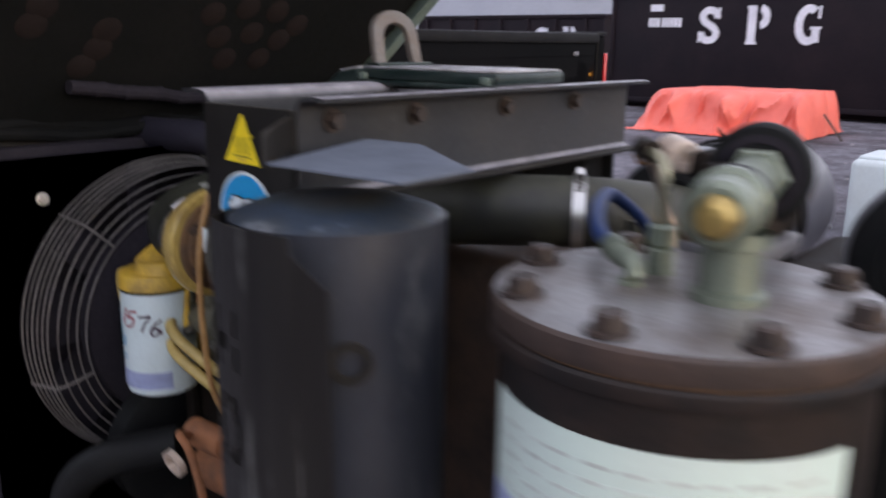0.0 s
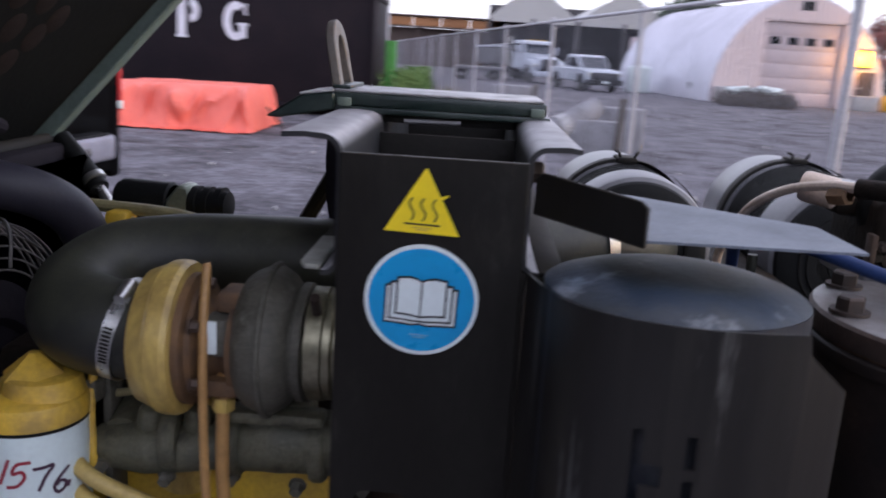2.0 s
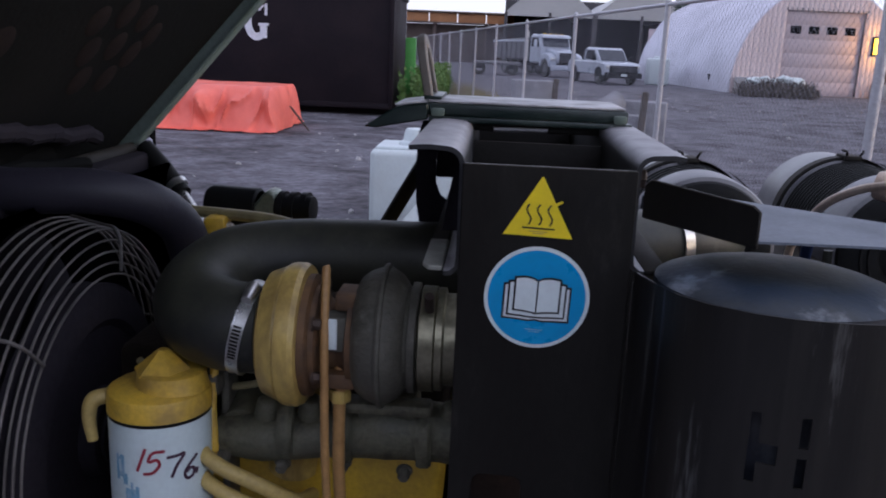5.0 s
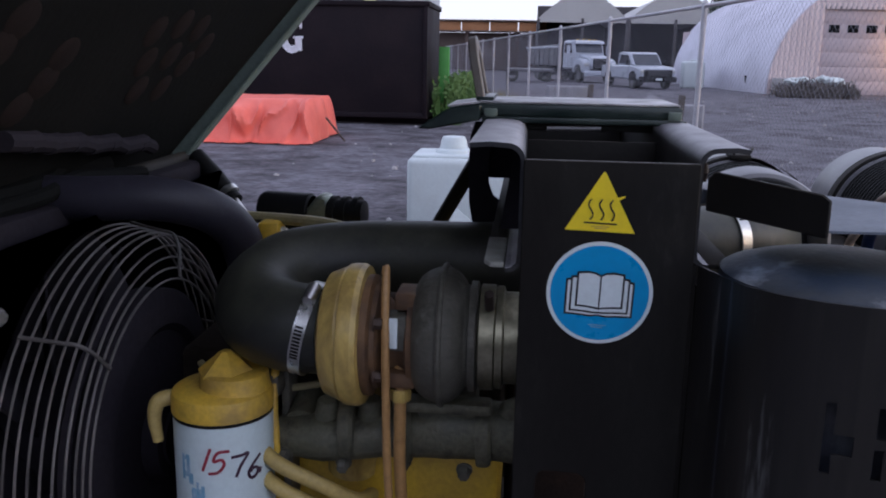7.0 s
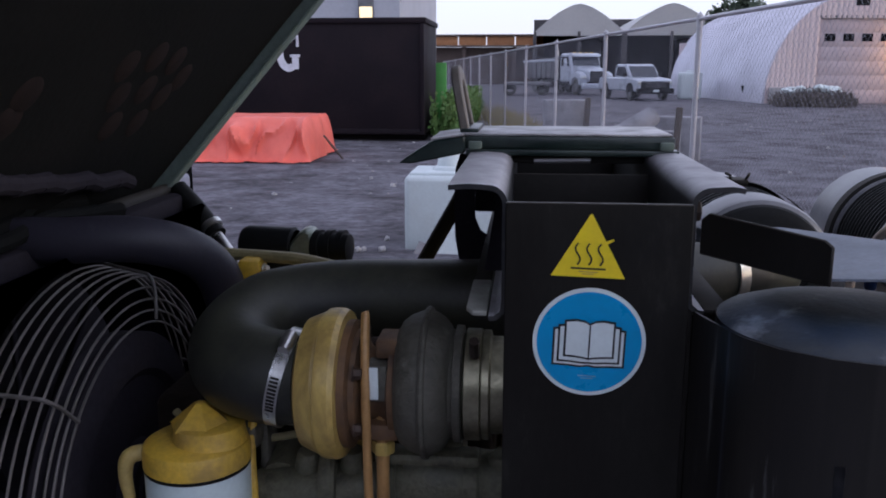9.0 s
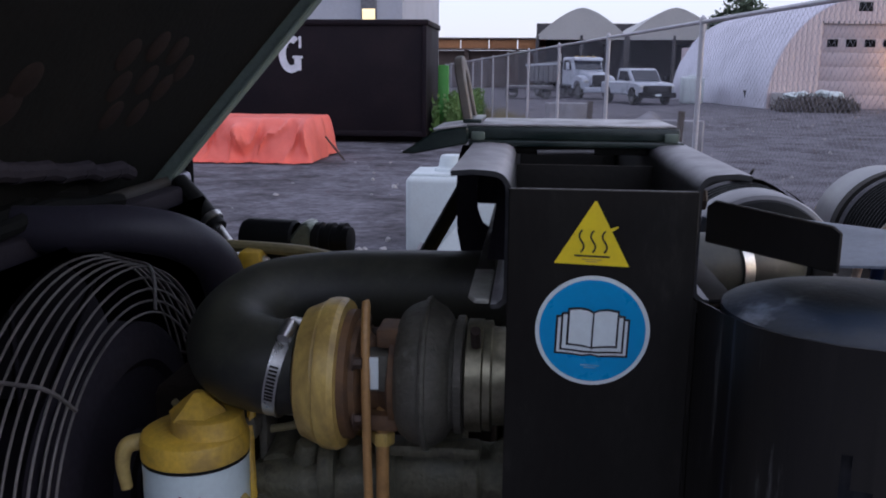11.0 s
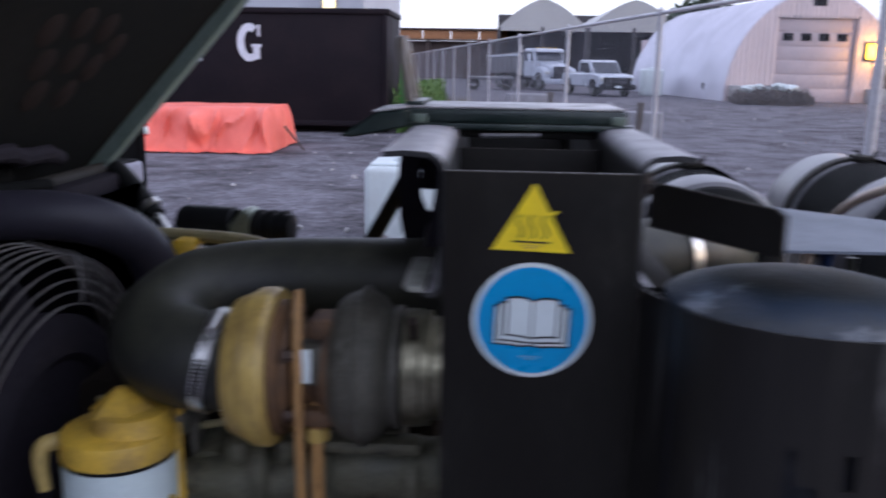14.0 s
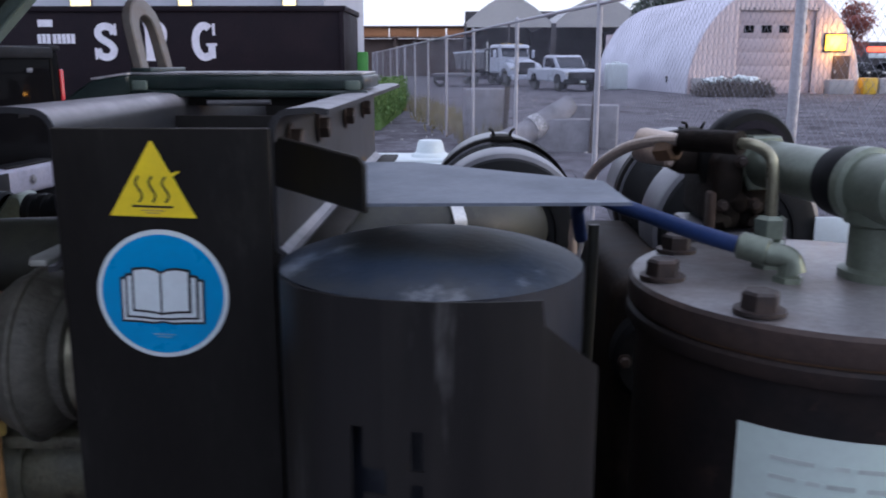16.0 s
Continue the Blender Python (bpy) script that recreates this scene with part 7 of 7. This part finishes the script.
for a0, a1, z0, z1 in ((236, 240, 1.066, 1.096), (243, 248, 1.072, 1.096), (238, 246, 1.070, 1.076), (256, 259, 1.044, 1.066), (262, 266, 1.046, 1.062), (238, 246, 1.090, 1.094), (246, 252, 1.062, 1.075), (249, 262, 1.043, 1.058), (250, 268, 1.028, 1.031), (250, 266, 1.022, 1.025)):
    wrap(a0, a1, z0, z1, FR + 0.0004, INK_BLUE, "faded_print", flt, (FX, FY), 4, 0.0003)

# ---- fan guard, fan and radiator ----
FC = V(0, 0.275, 1.017)
rad = thing("radiator", "black radiator with its fan shroud at the engine's end", "radiator", (-0.75, 0.4, 0.54))
part("core", box((-0.90, -0.0, 0.54), (-0.80, 0.86, 1.30), 0.008), FAN_BLACK, rad)
part("header_tank", box((-0.92, -0.0, 1.30), (-0.76, 0.86, 1.385), 0.02, seg=3), FAN_BLACK, rad)


def build_shroud():
    bm = bmesh.new()
    n, r0 = 64, 0.284
    ring = [bm.verts.new((-0.618, FC.y + r0 * math.cos(2 * math.pi * k / n), FC.z + r0 * math.sin(2 * math.pi * k / n))) for k in range(n)]
    def edge(a):
        c, s = math.cos(a), math.sin(a)
        ys, zs = (0.50 if c > 0 else -0.34), (0.30 if s > 0 else -0.47)
        t = min(ys / c if abs(c) > 1e-6 else 9, zs / s if abs(s) > 1e-6 else 9)
        return bm.verts.new((-0.618, FC.y + t * c, FC.z + t * s))
    outer = [edge(2 * math.pi * k / n) for k in range(n)]
    inner = [bm.verts.new(v.co + V(-0.09, 0, 0)) for v in ring]
    for k in range(n):
        j = (k + 1) % n
        bm.faces.new((ring[k], ring[j], outer[j], outer[k]))
        bm.faces.new((ring[k], ring[j], inner[j], inner[k]))
    bmesh.ops.solidify(bm, geom=list(bm.faces), thickness=0.004)
    return bm


part("shroud", build_shroud(), FAN_BLACK, rad)
fan = thing("cooling_fan", "black engine cooling fan behind its wire guard", "fan", (-0.66, FC.y, FC.z))
part("hub", lathe([(0, 0), (0.085, 0.0), (0.09, 0.01), (0.09, 0.13), (0.075, 0.15), (0.04, 0.155), (0.04, 0.22)], (-0.745, FC.y, FC.z), AX, 40), FAN_BLACK, fan)
part("pulley", lathe([(0, 0), (0.192, 0.0), (0.198, 0.006), (0.186, 0.016), (0.198, 0.026), (0.198, 0.038), (0.186, 0.046), (0.150, 0.048), (0.140, 0.040), (0.06, 0.040), (0.055, 0.060), (0, 0.062)], (-0.590, FC.y, FC.z), AX, 64), FAN_BLACK, fan)
for k in range(8):
    a = 2 * math.pi * k / 8
    m = Matrix.Translation((-0.70, FC.y, FC.z)) @ Matrix.Rotation(a, 4, "X") @ Matrix.Rotation(radians(35), 4, "Z")
    part("blade", moved(box((-0.003, -0.055, 0.085), (0.003, 0.055, 0.27), 0.0025), m), FAN_BLACK, fan)
cage = thing("fan_guard", "wire fan guard of concentric rings and bent spokes", "fan guard", (-0.6, FC.y, FC.z))


CAGE = [(-0.610 + 0.0122 * k, 0.283 - 0.0026 * k) for k in range(6)] + [(-0.543, 0.256), (-0.540, 0.241), (-0.539, 0.226), (-0.538, 0.211)]
for x, r_ in CAGE:
    pts = [V(x, FC.y + r_ * math.cos(2 * math.pi * j / 72), FC.z + r_ * math.sin(2 * math.pi * j / 72)) for j in range(72)]
    part("ring_wire", tube(pts, 0.0016, 6, 0, closed=True), WIRE, cage)
for k in range(6):
    a = radians(135 + 60 * k)
    pts = [V(x + 0.003 * (r_ < 0.26), FC.y + (r_ + 0.003) * math.cos(a), FC.z + (r_ + 0.003) * math.sin(a)) for x, r_ in CAGE]
    part("spoke", tube(pts, 0.0025, 6, 2), WIRE, cage)
part("fixing_bolt", hexbolt((-0.617, 0.051, 1.248), (1, -0.2, 0.1), 0.008, 0.007), CHROME, rad, "pale fixing bolt")
belt = thing("belt_cover", "black belt cover and pulley below the fan", "belt cover", (-0.5, 0.2, 0.8))
part("cover", lathe([(0, 0), (0.11, 0), (0.12, 0.01), (0.12, 0.05), (0.105, 0.06), (0, 0.06)], (-0.55, 0.20, 0.80), AX, 40), AC_BLACK, belt)
part("guard_tube", tube([V(-0.56, 0.02, 0.70), V(-0.5, -0.0, 0.79), V(-0.42, 0.02, 0.86), V(-0.33, 0.10, 0.89)], 0.03, 18, 8), AC_BLACK, belt)
part("stand", box((-0.57, 0.15, 0.54), (-0.49, 0.25, 0.72), 0.005), BLACK_FLAT, belt)
starter = thing("rusty_starter", "rust-orange starter motor and fittings low on the engine", "starter motor", (-0.28, 0.1, 0.85))
part("body", lathe([(0, 0), (0.038, 0.0), (0.042, 0.008), (0.042, 0.12), (0.03, 0.13)], (-0.30, 0.135, 0.86), (1, 0.05, 0), 28), RUST_ORANGE, starter)
part("solenoid", lathe([(0, 0), (0.022, 0), (0.022, 0.08), (0, 0.082)], (-0.29, 0.10, 0.925), (1, 0.05, 0), 20), RUST_ORANGE, starter)
part("cable", tube([V(-0.27, 0.08, 0.93), V(-0.25, 0.05, 0.95), V(-0.225, 0.05, 0.93), V(-0.215, 0.06, 0.86), V(-0.22, 0.07, 0.78)], 0.006, 10, 8), RUST_ORANGE, starter)
part("clamp_ring", lathe([(0.016, -0.004), (0.022, -0.004), (0.022, 0.006), (0.016, 0.006), (0.016, -0.004)], (-0.29, 0.062, 0.885), (0, 1, 0.3), 20), COPPER, starter)
part("mount", box((-0.29, 0.14, 0.80), (-0.20, 0.21, 0.90), 0.006), RUST, starter)

rhose = thing("radiator_hose", "thick black rubber radiator hose over the fan", "hose", (-0.6, 0.3, 1.35))
part("tube", tube([V(-0.82, 0.285, 1.333), V(-0.74, 0.288, 1.334), V(-0.64, 0.295, 1.334), V(-0.56, 0.315, 1.334), V(-0.505, 0.345, 1.318), V(-0.474, 0.378, 1.285), V(-0.462, 0.398, 1.235), V(-0.455, 0.41, 1.16)], 0.030, 24, 8), HOSE_DARK, rhose)
band_clamp((-0.77, 0.287, 1.3337), (1, 0.03, 0), 0.0305, 0.012, rhose, radians(20))

# ---- raised hood ----
hood = thing("raised_hood", "raised dark green machine hood with a black foam lining", "hood", (-0.68, 0.3, 1.33))
UP = V(0.597, 0.0, 0.802)
OUT = V(0.802, 0, -0.597)


def hood_point(s, y, lift=0.0):
    """s along the raised hood from its hinge, y across, lift along its inner side."""
    return V(-0.690, y, 1.345) + UP * s + OUT * lift


def far_edge(s):
    return 0.788 + 0.37 * s


def hood_panel(y_of, lift0, lift1, s0, s1, y_near=-0.42, inset=0.0):
    bm = bmesh.new()
    n = 10
    rows = []
    for k in range(n + 1):
        s = s0 + (s1 - s0) * k / n
        rows.append([bm.verts.new(hood_point(s, y, l)) for y, l in ((y_near + inset, lift0), (far_edge(s) - inset, lift0), (far_edge(s) - inset, lift1), (y_near + inset, lift1))])
    for a, b in zip(rows, rows[1:]):
        for i in range(4):
            bm.faces.new((a[i], a[(i + 1) % 4], b[(i + 1) % 4], b[i]))
    bm.faces.new(rows[0])
    bm.faces.new(rows[-1][::-1])
    return bm


part("outer_skin", hood_panel(None, -0.060, -0.054, -0.12, 1.25), HOOD_GREEN, hood, "dark green outer skin")
part("foam_lining", hood_panel(None, -0.053, -0.020, -0.08, 1.2, inset=0.035), FOAM, hood, "black foam lining")


def side_skirt():
    bm = bmesh.new()
    rows = []
    for k in range(11):
        s = -0.05 + 1.3 * k / 10
        y = far_edge(s)
        rows.append([bm.verts.new(hood_point(s, yy, l)) for yy, l in ((y, -0.06), (y, 0.0), (y - 0.004, 0.004), (y - 0.034, 0.004), (y - 0.034, 0.0), (y - 0.006, 0.0), (y - 0.006, -0.06))])
    for a, b in zip(rows, rows[1:]):
        for i in range(7):
            bm.faces.new((a[i], a[(i + 1) % 7], b[(i + 1) % 7], b[i]))
    bm.faces.new(rows[0])
    bm.faces.new(rows[-1][::-1])
    return bm


part("edge_flange", side_skirt(), HOOD_EDGE, hood, "worn pale green edge flange")
part("near_flange", moved(box((-0.01, -0.02, 0), (0.06, 0.0, 1.25), 0.003), Matrix.Translation((-0.690, -0.42, 1.345)) @ Matrix.Rotation(radians(37), 4, "Y")), HOOD_GREEN, hood)
for y, s in ((0.36, 0.24), (0.43, 0.255), (0.50, 0.25), (0.39, 0.19), (0.46, 0.20), (0.53, 0.185), (0.42, 0.14), (0.50, 0.14), (0.56, 0.22), (0.17, 0.201), (0.162, 0.164), (0.055, 0.243), (0.045, 0.207), (0.142, 0.127)):
    part("lining_hole", lathe([(0, 0.0012), (0.021, 0.0012), (0.025, 0.0)], hood_point(s, y, -0.0195), OUT, 20), HOLE_TAN, hood, "brownish round spot in the lining")
part("hinge_bar", tube([V(-0.70, -0.40, 1.33), V(-0.70, 0.76, 1.33)], 0.014, 12, 0), BLACK_FLAT, hood)
part("hinge_shelf", box((-0.80, -0.02, 1.285), (-0.66, 0.80, 1.33), 0.01), FAN_BLACK, hood)
for k in range(3):
    line_ = [V(-0.735 + 0.028 * k + 0.012 * math.sin(2.3 * j + k), -0.30 + 0.05 * k + 0.09 * j, 1.345 + 0.010 * (k % 2) + 0.008 * math.sin(1.7 * j + 2 * k)) for j in range(9)]
    part("cable", tube(line_, 0.011 + 0.003 * (k % 2), 8, 4), FOAM, hood, "matt black cable at the hood's foot")
line_ = [hood_point(0.0975 - 0.0625 * k / 8 + 0.004 * math.sin(3 * k), 0.12 + 0.45 * k / 8, -0.004) for k in range(9)]
bundle = part("taped_cable", tube(line_, 0.012, 10, 4), FAN_BLACK, hood, "taped black cable")
for k in range(1, 8):
    part("tape_wrap", tube([line_[k] - V(0, 0.012, 0), line_[k] + V(0, 0.012, 0)], 0.0129, 10, 0), FAN_BLACK, bundle)
strut = part("gas_strut", tube([V(-0.678, 0.765, 1.335), V(-0.638, 0.742, 1.305), V(-0.590, 0.712, 1.262)], 0.017, 16, 0), AC_BLACK, hood, "shiny black gas strut")
part("strut_rod", tube([V(-0.605, 0.722, 1.277), V(-0.548, 0.688, 1.22), V(-0.50, 0.66, 1.10)], 0.009, 12, 0), CHROME, strut)
part("strut_collar", lathe([(0.017, 0), (0.020, 0.002), (0.020, 0.012), (0.017, 0.014)], (-0.608, 0.724, 1.280), (0.67, -0.37, -0.65), 20), CHROME, strut)
